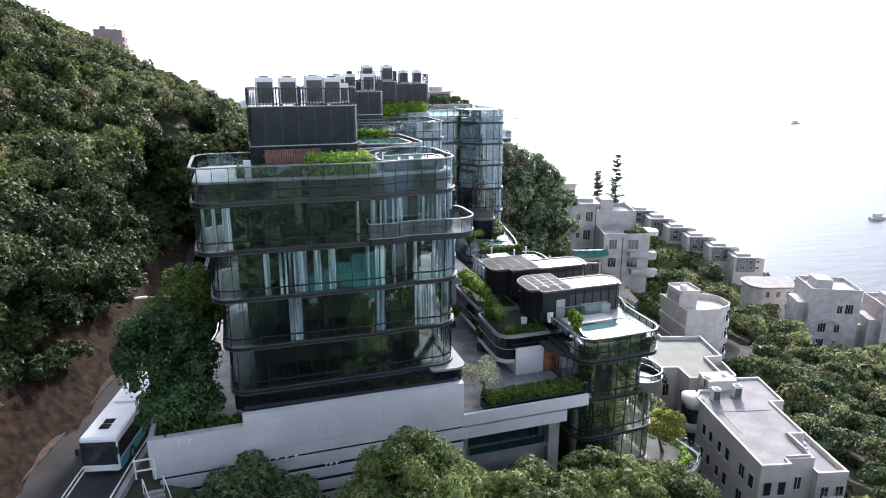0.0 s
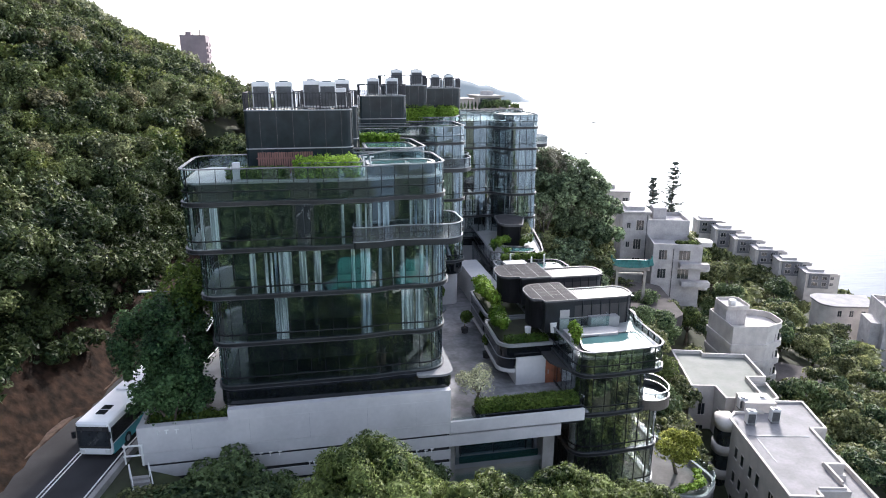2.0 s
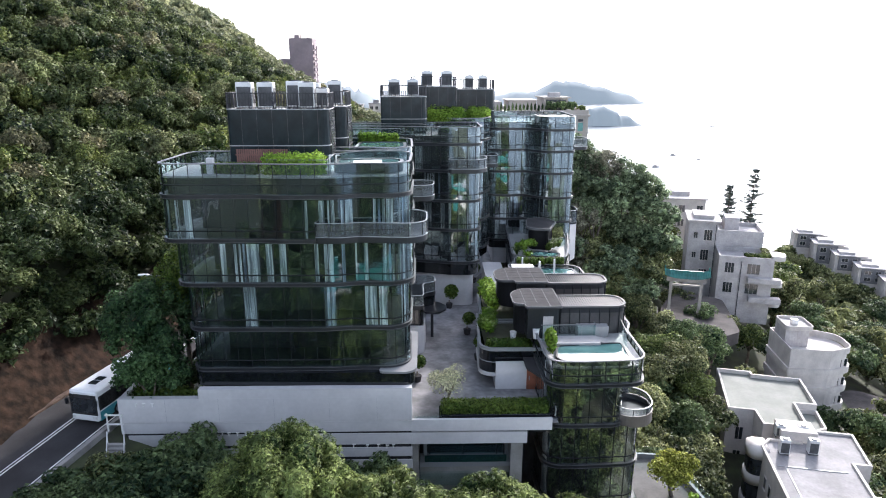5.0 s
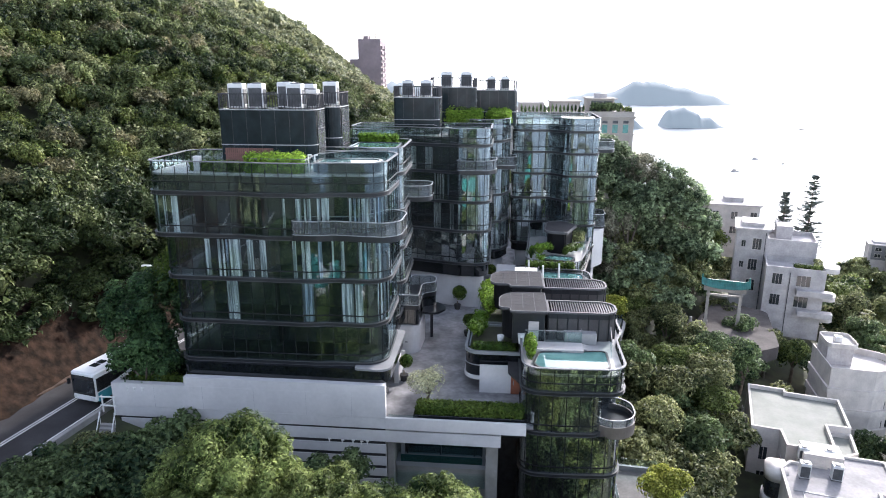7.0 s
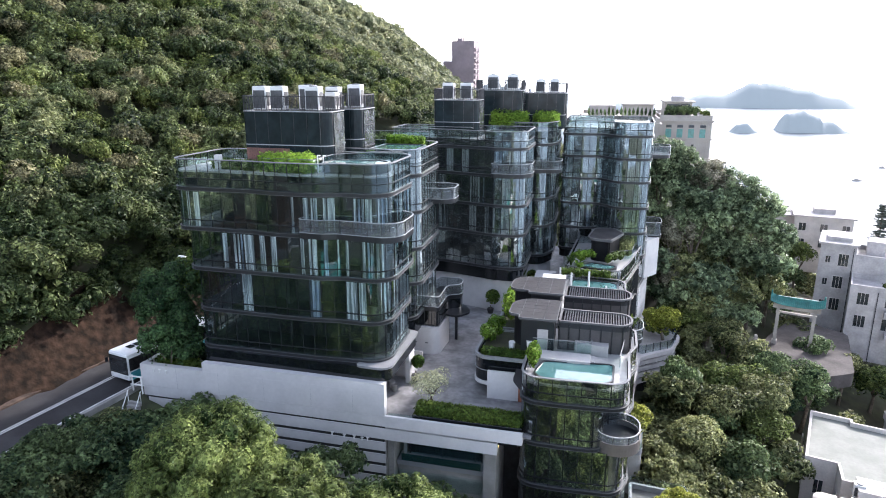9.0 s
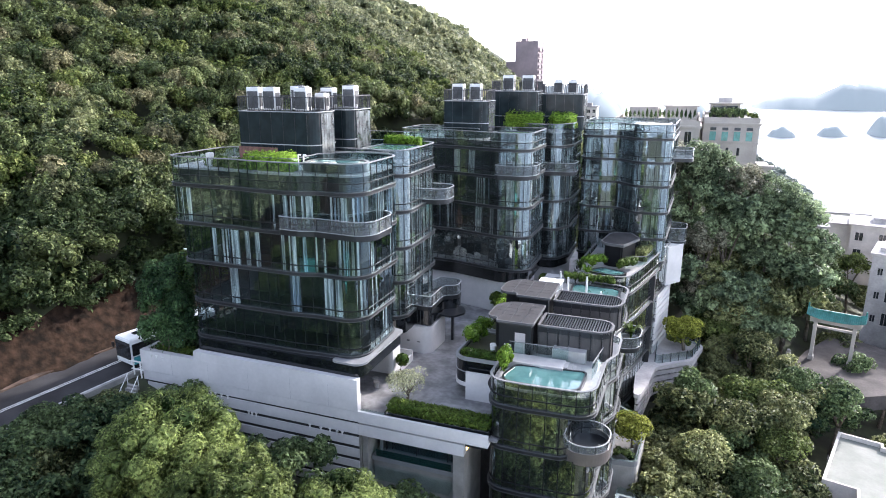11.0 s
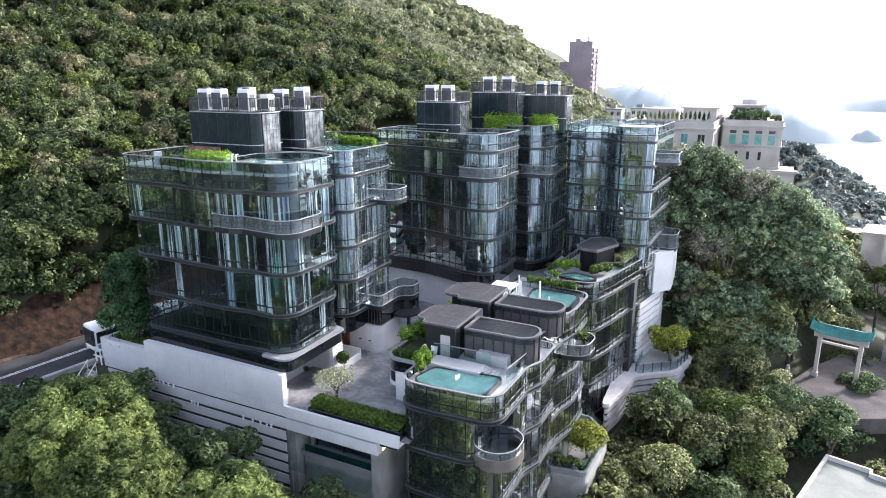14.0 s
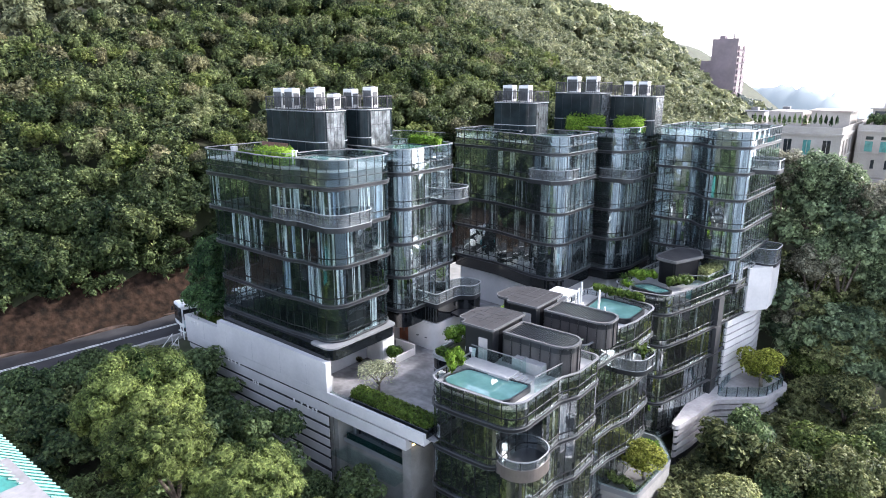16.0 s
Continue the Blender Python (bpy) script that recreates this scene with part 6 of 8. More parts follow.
hedge("hedge", "green roof garden shrubs on the grey house", [(a_.x, a_.y), (b_.x, b_.y)], -9.0, 1.5, 1.4, OLIVELEAF, 62, 0.25, 70)
fh = thing("hillside_house", "pale flat-roofed house on the far slope", "house")
part("wall", boxes((0.5, 11.2, 0, 10, -12, 0), (-3.2, 0.5, 3, 11, -12, -0.7)), PLASTER, fh)
part("roof", boxes((0, 11.7, -0.5, 10.5, 0, 0.3), (-3.6, 0, 2.5, 11.5, -0.7, -0.4), (4, 8, 3, 7, 0.3, 1.3)), GREYWALL, fh)
for x in (2.0, 6.0, 10.0):
    for z in (-3.0, -6.4):
        window(fh, "y-", x, z, 0.0, 1.3, 1.6)
fh.matrix_basis = pose(71.5, 147.5, -2.6, 0, 0, -12)


def row_house(m, label):
    r_ = thing("terraced_house", label, "house", group="terraced houses towards the shore")
    part("wall", boxes((0, 8.0, 0, 10, -16, 0), (8.0, 9.6, 1.0, 10, -16, -0.8)), PLASTER, r_)
    part("front_wall", boxes((0.8, 6.4, -0.5, 0, -8.0, -0.4)), SLATE, r_, "dark grey front panel")
    part("roof", boxes((-0.4, 8.4, -0.9, 10.4, 0.0, 0.4), (1.0, 5.2, 1.4, 6.2, 0.4, 1.5)), GREYWALL, r_, "flat grey roof slab")
    for z in (-3.2, -6.6):
        window(r_, "y-", 2.4, z, -0.5, 1.6, 1.8, None, PLASTER)
        window(r_, "y-", 5.0, z, -0.5, 1.2, 1.8, None, PLASTER)
        window(r_, "y-", 7.2, z, 0.0, 0.9, 1.5)
    r_.matrix_basis = m
    return r_


SMALL = Matrix.Diagonal((1.0, 0.85, 0.75, 1))
rowh = row_house(pose(138, 190, -25.0, 0, 0, -20) @ SMALL, "grey flat-roofed terraced house on the shore slope")
for x, y, z in ((140, 182, -26.5), (142, 174, -28), (144.5, 166, -29.6), (147.5, 158, -31.2), (136, 198, -23.5)):
    copy_thing(rowh, pose(x, y, z, 0, 0, -20) @ SMALL)
vw = thing("shore_villa", "white rounded villa on the shore slope", "house")
b = bmesh.new()
prism(b, rounded([(0, 0, 3.5), (12, 0, 0.3), (15, 9, 0.3), (0, 10, 3.5)], 0.6), -9, 0)
part("wall", b, PLASTER, vw)
b = bmesh.new()
prism(b, rounded([(-0.4, -0.4, 3.7), (12.4, -0.4, 0.3), (15.4, 9.4, 0.3), (-0.4, 10.4, 3.7)], 0.6), 0, 0.4)
part("roof", b, ROOFING, vw, "pale roof slab")
for x in (4.0, 7.0, 10.0):
    for z in (-2.6, -6.2):
        window(vw, "y-", x, z, 0.0, 1.0, 1.6)
vw.matrix_basis = pose(136, 137, -33.5, 0, 0, -15)


def tall_villa(m, label):
    v = thing("shore_villa", label, "house", group="grey shore villas")
    part("wall", boxes((0, 12, 0, 11, -20, 0), (-2.2, 0, 2, 9, -20, -3.5), (12, 14.5, 2, 9, -20, -9)), GREYWALL, v)
    part("roof_house", boxes((2.0, 6.0, 3.0, 8.0, 0, 2.4)), GREYWALL, v)
    parapet(v, 0, 12, 0, 11, 0, 0.9, 0.3, GREYWALL)
    b = bmesh.new()
    for p, q in (((0.6, -9.0), (5.0, -6.6)), ((5.0, -6.6), (9.4, -9.0))):
        vs = [b.verts.new(c) for c in ((p[0], -0.6, p[1]), (q[0], -0.6, q[1]), (q[0], 0.0, q[1]), (p[0], 0.0, p[1]), (p[0], -0.6, p[1] - 0.4), (q[0], -0.6, q[1] - 0.4), (q[0], 0.0, q[1] - 0.4), (p[0], 0.0, p[1] - 0.4))]
        for f in ((0, 1, 2, 3), (4, 7, 6, 5), (0, 4, 5, 1), (1, 5, 6, 2), (2, 6, 7, 3), (3, 7, 4, 0)):
            b.faces.new([vs[i] for i in f])
    part("gable_trim", b, GREYWALL, v)
    for z in (-3.4, -8.6, -13.0):
        window(v, "y-", 3.6 if z < -4 else 9.4, z - 2.0, 0.0, 1.8, 2.4, None, PLASTER, 2)
        window(v, "y-", 7.2, z - 2.0, 0.0, 1.2, 2.0)
        window(v, "x-", 5.0, z - 2.0, -2.2 if z < -4 else 0.0, 1.2, 1.6)
    v.matrix_basis = m
    return v


tv = tall_villa(pose(136.5, 119.0, -28.5, 0, 0, -26), "tall grey villa on the shore slope")
copy_thing(tv, pose(150.0, 109.5, -31.5, 0, 0, -26))

# cream mansion beyond the rear tower
mn = thing("mansion", "cream classical mansion in two wings with roof planting", "house", (42, 141, 0))
part("wall", boxes((42.4, 52.6, 141.0, 165.0, 0, 17.5)), CREAM, mn, "weathered cream wall of the recessed wing")
part("wall", boxes((26.0, 41.7, 129.5, 160.0, 0, 17.5), (41.7, 42.4, 146, 160, 0, 17.0)), CREAM, mn, "weathered cream wall of the front wing")
parapet(mn, 42.4, 52.6, 141.0, 165, 17.5, 0.7, 0.3, CREAM)
parapet(mn, 26.0, 41.7, 129.5, 160, 17.5, 0.7, 0.3, CREAM)
for x0, x1, y0 in ((42.4, 52.6, 141.0), (26.0, 41.7, 129.5)):
    for z, d in ((17.0, 0.35), (16.75, 0.2), (13.35, 0.22), (9.4, 0.25)):
        part("cornice", boxes((x0 - d if x0 < 40 else x0, x1 + d, y0 - d, y0 - 0.003, z, z + 0.25), (x1 + 0.003, x1 + d, y0, y0 + 11.0, z, z + 0.25)), CREAM, mn, "moulded cream cornice")
    for xp in (x0 + 0.1, x1 - 0.7):
        part("pilaster", boxes((xp, xp + 0.6, y0 - 0.12, y0 - 0.002, 9.7, 16.7)), CREAM, mn)
for i in range(4):
    x = 44.3 + 2.2 * i
    wn_ = window(mn, "y-", x, 13.75, 141.0, 1.15, 1.75, TEALPANE, CREAM, 0)
    part("upper_pane", boxes((x - 0.55, x + 0.55, 140.95, 141.0, 15.75, 16.3)), PANE, wn_)
    part("keystone", boxes((x - 0.16, x + 0.16, 140.8, 140.99, 16.4, 16.8)), CREAM, wn_)
    window(mn, "y-", 45.2 + 2.0 * i if i < 3 else 43.3, 10.9, 141.0, 0.5, 1.5 if i < 3 else 0.6, None, CREAM, 0)
for i in range(5):
    window(mn, "y-", 28.4 + 2.83 * i, 13.75, 129.5, 1.15, 2.4, (PANE, TEALPANE)[i % 2], CREAM, 1)
for i in range(3):
    window(mn, "x+", 132.0 + 3.2 * i, 13.75, 41.7, 1.1, 2.4, None, CREAM, 1)
part("penthouse", boxes((43.6, 49.0, 146.0, 156, 17.5, 20.6), (43.2, 49.6, 145.4, 156.4, 20.6, 20.85)), CREAM, mn, "set-back penthouse")
part("penthouse_glass", boxes((44.0, 48.6, 145.95, 145.99, 18.0, 20.3)), PANE, mn)
part("penthouse", boxes((28.0, 33.5, 142.0, 150, 17.5, 20.0), (35.0, 41.0, 141.0, 150, 17.5, 20.2), (34.6, 41.4, 140.6, 150.4, 20.2, 20.4)), CREAM, mn, "set-back penthouse")
part("tank", boxes((45.0, 47.6, 148, 150, 20.85, 21.8)), GREYWALL, mn)
low_m = thing("garden_house", "low cream annexe with framed wall panel and flat terrace", "house", (53, 139, 0))
part("wall", boxes((44.0, 55.4, 139.6, 140.98, -6, 8.9), (52.62, 55.4, 140.98, 150, -6, 8.9)), CREAM, low_m)
part("roof", boxes((43.6, 55.8, 139.2, 140.98, 8.9, 9.3)), CREAM, low_m)
fp = part("wall_panel", boxes((52.0, 54.4, 139.48, 139.6, 4.3, 6.7)), GRILLE, low_m, "dark framed square wall panel")
b = bmesh.new()
ring(b, [Vector((53.2 + 0.75 * math.cos(a), 5.5 + 0.75 * math.sin(a))) for a in np.linspace(0, 6.283, 25)[:-1]], [Vector((53.2 + 0.45 * math.cos(a), 5.5 + 0.45 * math.sin(a))) for a in np.linspace(0, 6.283, 25)[:-1]], 0, 0.05)
for v in b.verts:
    v.co = (v.co.x, 139.47 - v.co.z, v.co.y)
part("ornament", b, CREAM, fp, "pale round ornament")
part("terrace", boxes((50.0, 60.0, 134.0, 139.58, -6, 3.2)), KERB, low_m, "concrete garden terrace")
part("terrace_rail", boxes((56.0, 60.0, 134.0, 134.1, 3.2, 4.2), (59.9, 60.0, 134.1, 139.5, 3.2, 4.2)), TILEGREEN, low_m, "green terrace rail")
for i in range(17):
    q = np.random.default_rng(300 + i)
    V, Q, T = crown(q, 150, 0.5, 3, 1.0, 0.2, 0.7)
    h = 1.5 + 0.5 * q.random()
    taper = np.clip(1.0 - (V[:, 2:3] + 1) * 0.42, 0.1, 1)
    V = np.concatenate([V[:, :2] * taper * 0.75, (V[:, 2:3] + 0.8) * h * 0.6], 1)
    c = new("potted_shrub", mesh_arrays("potted_shrub", V, Q, T, DARKLEAF))
    c.matrix_basis = pose(28.4 + 0.76 * i, 130.3, 18.2)
    tagged(c, "dark pointed potted shrub along the mansion roof", "plant", "roof shrubs of the mansion")
hedge("hedge", "dark potted shrubs in front of the mansion penthouse", [(43.4, 142.4), (50.0, 142.4)], 17.6, 2.4, 1.3, DARKLEAF, 31, 0.3, 60)
hedge("shrub", "pale green shrub at the mansion roof corner", [(50.6, 142.6), (52.0, 142.6)], 17.6, 1.6, 1.1, YELLOWLEAF, 32, 0.3, 40)

# ceremonial gate
gt = thing("ceremonial_gate", "ceremonial gateway with green tiled roof and stone pillars", "gate")
for x in (0.6, 7.0):
    part("pillar", boxes((x - 0.3, x + 0.3, -0.3, 0.3, -6.6, 0), (x - 0.45, x + 0.45, -0.45, 0.45, -6.6, -5.9)), CREAM, gt)
part("lintel", boxes((-0.4, 8.0, -0.3, 0.3, -0.5, 0.3), (0.2, 7.4, -0.2, 0.2, -1.3, -1.0)), CREAM, gt)
b = bmesh.new()
sec = [(-1.3, 0.3), (-0.7, 0.62), (0, 1.25), (0.7, 0.62), (1.3, 0.3), (0, 0.45)]
cols = []
for i in range(13):
    f = i / 12
    lift = 0.55 * abs(2 * f - 1) ** 3
    cols.append([b.verts.new((-1.0 + 9.6 * f, y, z + lift)) for y, z in sec])
for c, d in zip(cols, cols[1:]):
    for j in range(6):
        b.faces.new((c[j], d[j], d[(j + 1) % 6], c[(j + 1) % 6]))
b.faces.new(cols[0])
b.faces.new(cols[-1][::-1])
roof_g = part("roof", b, TILEGREEN, gt, "green glazed tile roof")
for i in range(30):
    f = i / 29
    z = 0.55 * abs(2 * f - 1) ** 3
    b = bmesh.new()
    x = -0.95 + 9.5 * f
    rod(b, (x, -1.33, 0.34 + z), (x, -0.7, 0.66 + z), 0.07, n=5)
    rod(b, (x, -0.7, 0.66 + z), (x, 0, 1.3 + z), 0.07, n=5)
    part("tile_roll", b, TILEGREEN, roof_g)
part("ridge", boxes((-0.8, 8.4, -0.12, 0.12, 1.2, 1.5)), TILEGREEN, gt)
for x in (-0.9, 8.4):
    part("ridge_end", boxes((x - 0.15, x + 0.15, -0.15, 0.15, 1.5, 2.3), bevel=0.06), TILEGREEN, gt)
gt.matrix_basis = pose(59.8, 105.34, -8.9, 0, 0, -15.6) @ Matrix.Diagonal((0.785, 0.95, 1, 1))
for x, y in ((56.6, 101.4),):
    b = bmesh.new()
    box(b, x - 0.5, x + 0.5, y - 0.4, y + 0.4, -15.6, -14.2, 0.05)
    box(b, x - 0.3, x + 0.3, y - 0.3, y + 0.3, -14.2, -13.3, 0.12)
    box(b, x - 0.22, x + 0.22, y - 0.32, y + 0.1, -13.3, -12.8, 0.1)
    tagged(part("stone_statue", b, CREAM), "small pale stone guardian statue on a plinth", "statue")
bm = bmesh.new()
prism(bm, rounded([(53, 92, 2), (58, 90, 2), (69, 96, 2), (73, 112, 2), (66, 118, 1), (60, 108, 1)], 0.5), -17.5, -15.4)
tagged(part("pavement", bm, FORECOURT), "grey concrete forecourt behind the gateway", "pavement", kind="structure")
bm = bmesh.new()
prism(bm, rounded([(86, 86, 3), (97, 84, 3), (104, 98, 3), (96, 106, 3), (88, 100, 2)], 0.8), -38, -31.0)
tagged(part("pavement", bm, FORECOURT), "brownish paved yard between the houses", "pavement", kind="structure")
ub = thing("parasol", "white square parasol in the paved yard", "parasol", (98, 94.5, -31))
bm = bmesh.new()
rod(bm, (98, 94.5, -31), (98, 94.5, -28.3), 0.05)
part("pole", bm, TRIM, ub)
bm = bmesh.new()
vs = [bm.verts.new(c) for c in ((96.4, 93.0, -28.6), (99.8, 92.6, -28.6), (100, 96.2, -28.6), (96.6, 96.4, -28.6), (98.2, 94.5, -27.9))]
for i in range(4):
    bm.faces.new((vs[i], vs[(i + 1) % 4], vs[4]))
bm.faces.new(vs[:4][::-1])
part("canopy", bm, PAINT, ub)

# brown tower block on the ridge
bt_ = thing("tower_block", "hazy brown residential tower block on the ridge", "tower block", (-61, 426, 0))
part("wall", boxes((-68.5, -54.0, 420, 438, -5, 47.6), (-74.5, -68.5, 421, 437, -5, 35.4)), TOWERBROWN, bt_)
part("roof_room", boxes((-66, -63, 425, 429, 47.6, 49.6), (-58, -57.4, 424, 425, 47.6, 51), (-62, -61.6, 424, 425, 47.6, 50)), TOWERBROWN, bt_)
for i in range(12):
    part("bay", boxes((-54.0, -53.0, 421, 427, 4 + i * 3.4, 6.0 + i * 3.4), (-54.0, -53.0, 430, 436, 4 + i * 3.4, 6.0 + i * 3.4)), TOWERBROWN, bt_)


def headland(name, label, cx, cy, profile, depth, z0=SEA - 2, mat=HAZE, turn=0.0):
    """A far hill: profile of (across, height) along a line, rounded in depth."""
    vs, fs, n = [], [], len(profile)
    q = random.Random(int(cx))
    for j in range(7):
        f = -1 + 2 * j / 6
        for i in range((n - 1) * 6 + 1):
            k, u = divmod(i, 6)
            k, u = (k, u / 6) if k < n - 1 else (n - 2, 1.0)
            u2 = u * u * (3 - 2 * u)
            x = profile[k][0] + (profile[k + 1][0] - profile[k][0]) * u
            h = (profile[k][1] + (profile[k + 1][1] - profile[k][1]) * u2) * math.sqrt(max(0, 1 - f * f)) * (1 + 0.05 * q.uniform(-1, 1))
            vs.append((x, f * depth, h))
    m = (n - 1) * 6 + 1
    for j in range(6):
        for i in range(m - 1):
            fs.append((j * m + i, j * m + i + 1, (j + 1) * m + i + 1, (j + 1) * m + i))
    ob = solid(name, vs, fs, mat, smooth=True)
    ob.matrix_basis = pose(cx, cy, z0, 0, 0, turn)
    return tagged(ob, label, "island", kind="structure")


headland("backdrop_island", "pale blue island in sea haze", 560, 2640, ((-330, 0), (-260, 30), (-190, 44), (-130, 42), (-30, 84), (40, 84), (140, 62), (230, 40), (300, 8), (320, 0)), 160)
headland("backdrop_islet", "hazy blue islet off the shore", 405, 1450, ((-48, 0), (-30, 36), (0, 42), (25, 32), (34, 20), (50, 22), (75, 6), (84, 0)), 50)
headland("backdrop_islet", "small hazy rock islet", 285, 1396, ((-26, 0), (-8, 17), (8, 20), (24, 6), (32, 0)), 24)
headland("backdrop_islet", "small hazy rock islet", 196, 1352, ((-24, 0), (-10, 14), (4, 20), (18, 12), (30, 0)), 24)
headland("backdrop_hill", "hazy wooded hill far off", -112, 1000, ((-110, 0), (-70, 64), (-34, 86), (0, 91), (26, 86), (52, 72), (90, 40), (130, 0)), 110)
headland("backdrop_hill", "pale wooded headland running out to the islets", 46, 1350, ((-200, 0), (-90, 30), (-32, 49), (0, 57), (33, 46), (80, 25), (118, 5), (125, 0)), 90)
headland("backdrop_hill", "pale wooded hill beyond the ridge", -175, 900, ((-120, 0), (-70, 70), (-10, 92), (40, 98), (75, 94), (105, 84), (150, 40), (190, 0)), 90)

# an added glowing wall that stands in for sea haze at the horizon
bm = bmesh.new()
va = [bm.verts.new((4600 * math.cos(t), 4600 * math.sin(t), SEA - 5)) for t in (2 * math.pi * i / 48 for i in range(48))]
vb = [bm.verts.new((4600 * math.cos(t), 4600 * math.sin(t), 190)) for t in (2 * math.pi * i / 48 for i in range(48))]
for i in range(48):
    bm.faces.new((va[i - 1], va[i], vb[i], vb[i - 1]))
MIST = bpy.data.materials.new("sea_haze_glow")
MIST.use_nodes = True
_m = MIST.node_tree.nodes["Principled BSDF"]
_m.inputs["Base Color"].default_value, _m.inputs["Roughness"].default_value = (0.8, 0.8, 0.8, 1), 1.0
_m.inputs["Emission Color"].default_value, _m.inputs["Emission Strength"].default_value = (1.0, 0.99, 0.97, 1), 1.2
tagged(part("backdrop", bm, MIST), "glowing white backdrop standing in for sea haze at the horizon", "haze", kind="structure")


def boat(x, y, size, label):
    b_ = thing("boat", label, "boat", (x, y, SEA), "boats on the sea")
    bm_ = bmesh.new()
    o_ = [Vector((x + u * size, y + v * size)) for u, v in ((-0.5, -0.12), (0.3, -0.12), (0.55, 0), (0.3, 0.12), (-0.5, 0.12))]
    prism(bm_, o_, SEA - 0.3, SEA + size * 0.12)
    part("hull", bm_, GREYWALL, b_)
    part("cabin", boxes((x - size * 0.3, x + size * 0.15, y - size * 0.09, y + size * 0.09, SEA + size * 0.12, SEA + size * 0.3)), PLASTER, b_)


for x, y, s in ((288, 761, 9), (352, 878, 9), (369, 832, 6), (615, 1370, 10), (625, 1380, 7), (448, 345, 15), (1100, 1060, 22)):
    boat(x, y, s, "small motor boat far out on the sea")

# shore roofs
for x, y, z, w in ((112, 380, -46, 24), (128, 440, -52, 30), (96, 345, -42, 18)):
    s_ = thing("shore_building", "low pale flat-roofed building near the beach", "building", (x, y, z), "low shore buildings")
    part("wall", boxes((x - w / 2, x + w / 2, y - 6, y + 6, z - 12, z)), PLASTER, s_)
    part("roof", boxes((x - w / 2 - 0.6, x + w / 2 + 0.6, y - 6.6, y + 6.6, z, z + 0.5)), ROOFING, s_)


def norfolk_pine(x, y, z0, z1, r, seed):
    q = random.Random(seed)
    t = thing("norfolk_pine", "tall sparse tiered pine against the sea", "tree", (x, y, z0), "tiered pines")
    bm_ = bmesh.new()
    rod(bm_, (x, y, z0), (x, y, z1), 0.28, 0.05, 7)
    part("trunk", bm_, BARK, t)
    vs, fs = [], []
    z = z0 + (z1 - z0) * 0.2
    bm_ = bmesh.new()
    while z < z1 - 0.2:
        f = (z - z0) / (z1 - z0)
        for i in range(5):
            if q.random() < 0.2:
                continue
            ln = r * (1.1 - f) ** 0.8 * (0.75 + 0.7 * q.random())
            a = 6.28 * q.random()
            zz = z + 0.5 * q.random()
            tip = Vector((x + math.cos(a) * ln, y + math.sin(a) * ln, zz + ln * (0.05 + 0.3 * q.random())))
            rod(bm_, (x, y, zz), tip, 0.05, 0.02, 4)
            for j in range(12):
                g = 0.2 + 0.8 * j / 11
                c = Vector((x, y, zz)).lerp(tip, g)
                for s in (-1, 1):
                    w = (0.25 + 0.5 * q.random()) * (1.1 - 0.5 * g)
                    d = Vector((-math.sin(a), math.cos(a), 0.5 * q.uniform(-1, 1))) * s * w
                    up = Vector((math.cos(a) * 0.15, math.sin(a) * 0.15, 0.06 + 0.12 * q.random()))
                    b0 = len(vs)
                    vs += [tuple(c - up * 0.4), tuple(c + d), tuple(c + d * 0.8 + up), tuple(c + up)]
                    fs.append((b0, b0 + 1, b0 + 2, b0 + 3))
        z += 0.45 + 0.2 * q.random()
    part("branches", bm_, BARK, t)
    solid("needles", vs, fs, PINE, t)


norfolk_pine(90.5, 139.5, -17, 5.2, 4.0, 1)
norfolk_pine(85.0, 139.0, -17, 1.6, 3.4, 2)

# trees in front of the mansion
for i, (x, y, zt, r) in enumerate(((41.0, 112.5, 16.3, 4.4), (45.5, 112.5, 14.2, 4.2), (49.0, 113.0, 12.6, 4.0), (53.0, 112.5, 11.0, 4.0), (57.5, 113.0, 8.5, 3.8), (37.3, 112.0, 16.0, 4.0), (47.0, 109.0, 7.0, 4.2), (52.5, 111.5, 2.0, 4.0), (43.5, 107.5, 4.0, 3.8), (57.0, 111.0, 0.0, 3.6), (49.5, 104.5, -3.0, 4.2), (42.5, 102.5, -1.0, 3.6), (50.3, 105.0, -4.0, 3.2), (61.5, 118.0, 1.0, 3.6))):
    tree("tree", ("dense evergreen tree below the mansion, leaves paled for haze", "thin grey-brown tree below the mansion")[i % 3 == 2], x, y, zt, r, (HAZEDLEAF, HAZEDLEAF, GREYLEAF)[i % 3], 3200, 0.075, 30, 0.95, 400 + i, "trees below the mansion")
rs = np.random.default_rng(77)
low_t = [crown(rs, 560, 0.135, 26, core=0.8, simple=True) for _ in range(4)]
spots = [(x, y, z, 3.0 + 1.2 * rs.random()) for x, y, z in
         [(36 + 3.4 * i, 109.5 + 2.5 * rs.random(), 11.0 - 1.4 * i - 5.0 * k) for i in range(8) for k in range(3)] + [(41 + 3.3 * i, 101 + 3 * rs.random(), -2.5 - 1.0 * i - 4.0 * k) for i in range(5) for k in range(2)]]
# haze is put into the paler leaf colour here too
for j, (mt, lb) in enumerate(((HAZEDLEAF, "dense lower foliage of the trees below the mansion, paled for haze"), (HAZEDLEAF, "hazy green lower foliage of the trees below the mansion"), (OLIVELEAF, "olive lower foliage of the trees below the mansion"))):
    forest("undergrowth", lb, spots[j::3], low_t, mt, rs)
spots = [(x + rs.random() * 2, 111.5 + 2.5 * rs.random() - 0.25 * z, z + 1.5 * rs.random(), 2.8 + rs.random()) for x in range(-16, 8, 3) for z in (1, 5, 9, 13)]
forest("undergrowth", "trees on the steep ground at the road's bend", spots, low_t, HILLLEAF, rs)
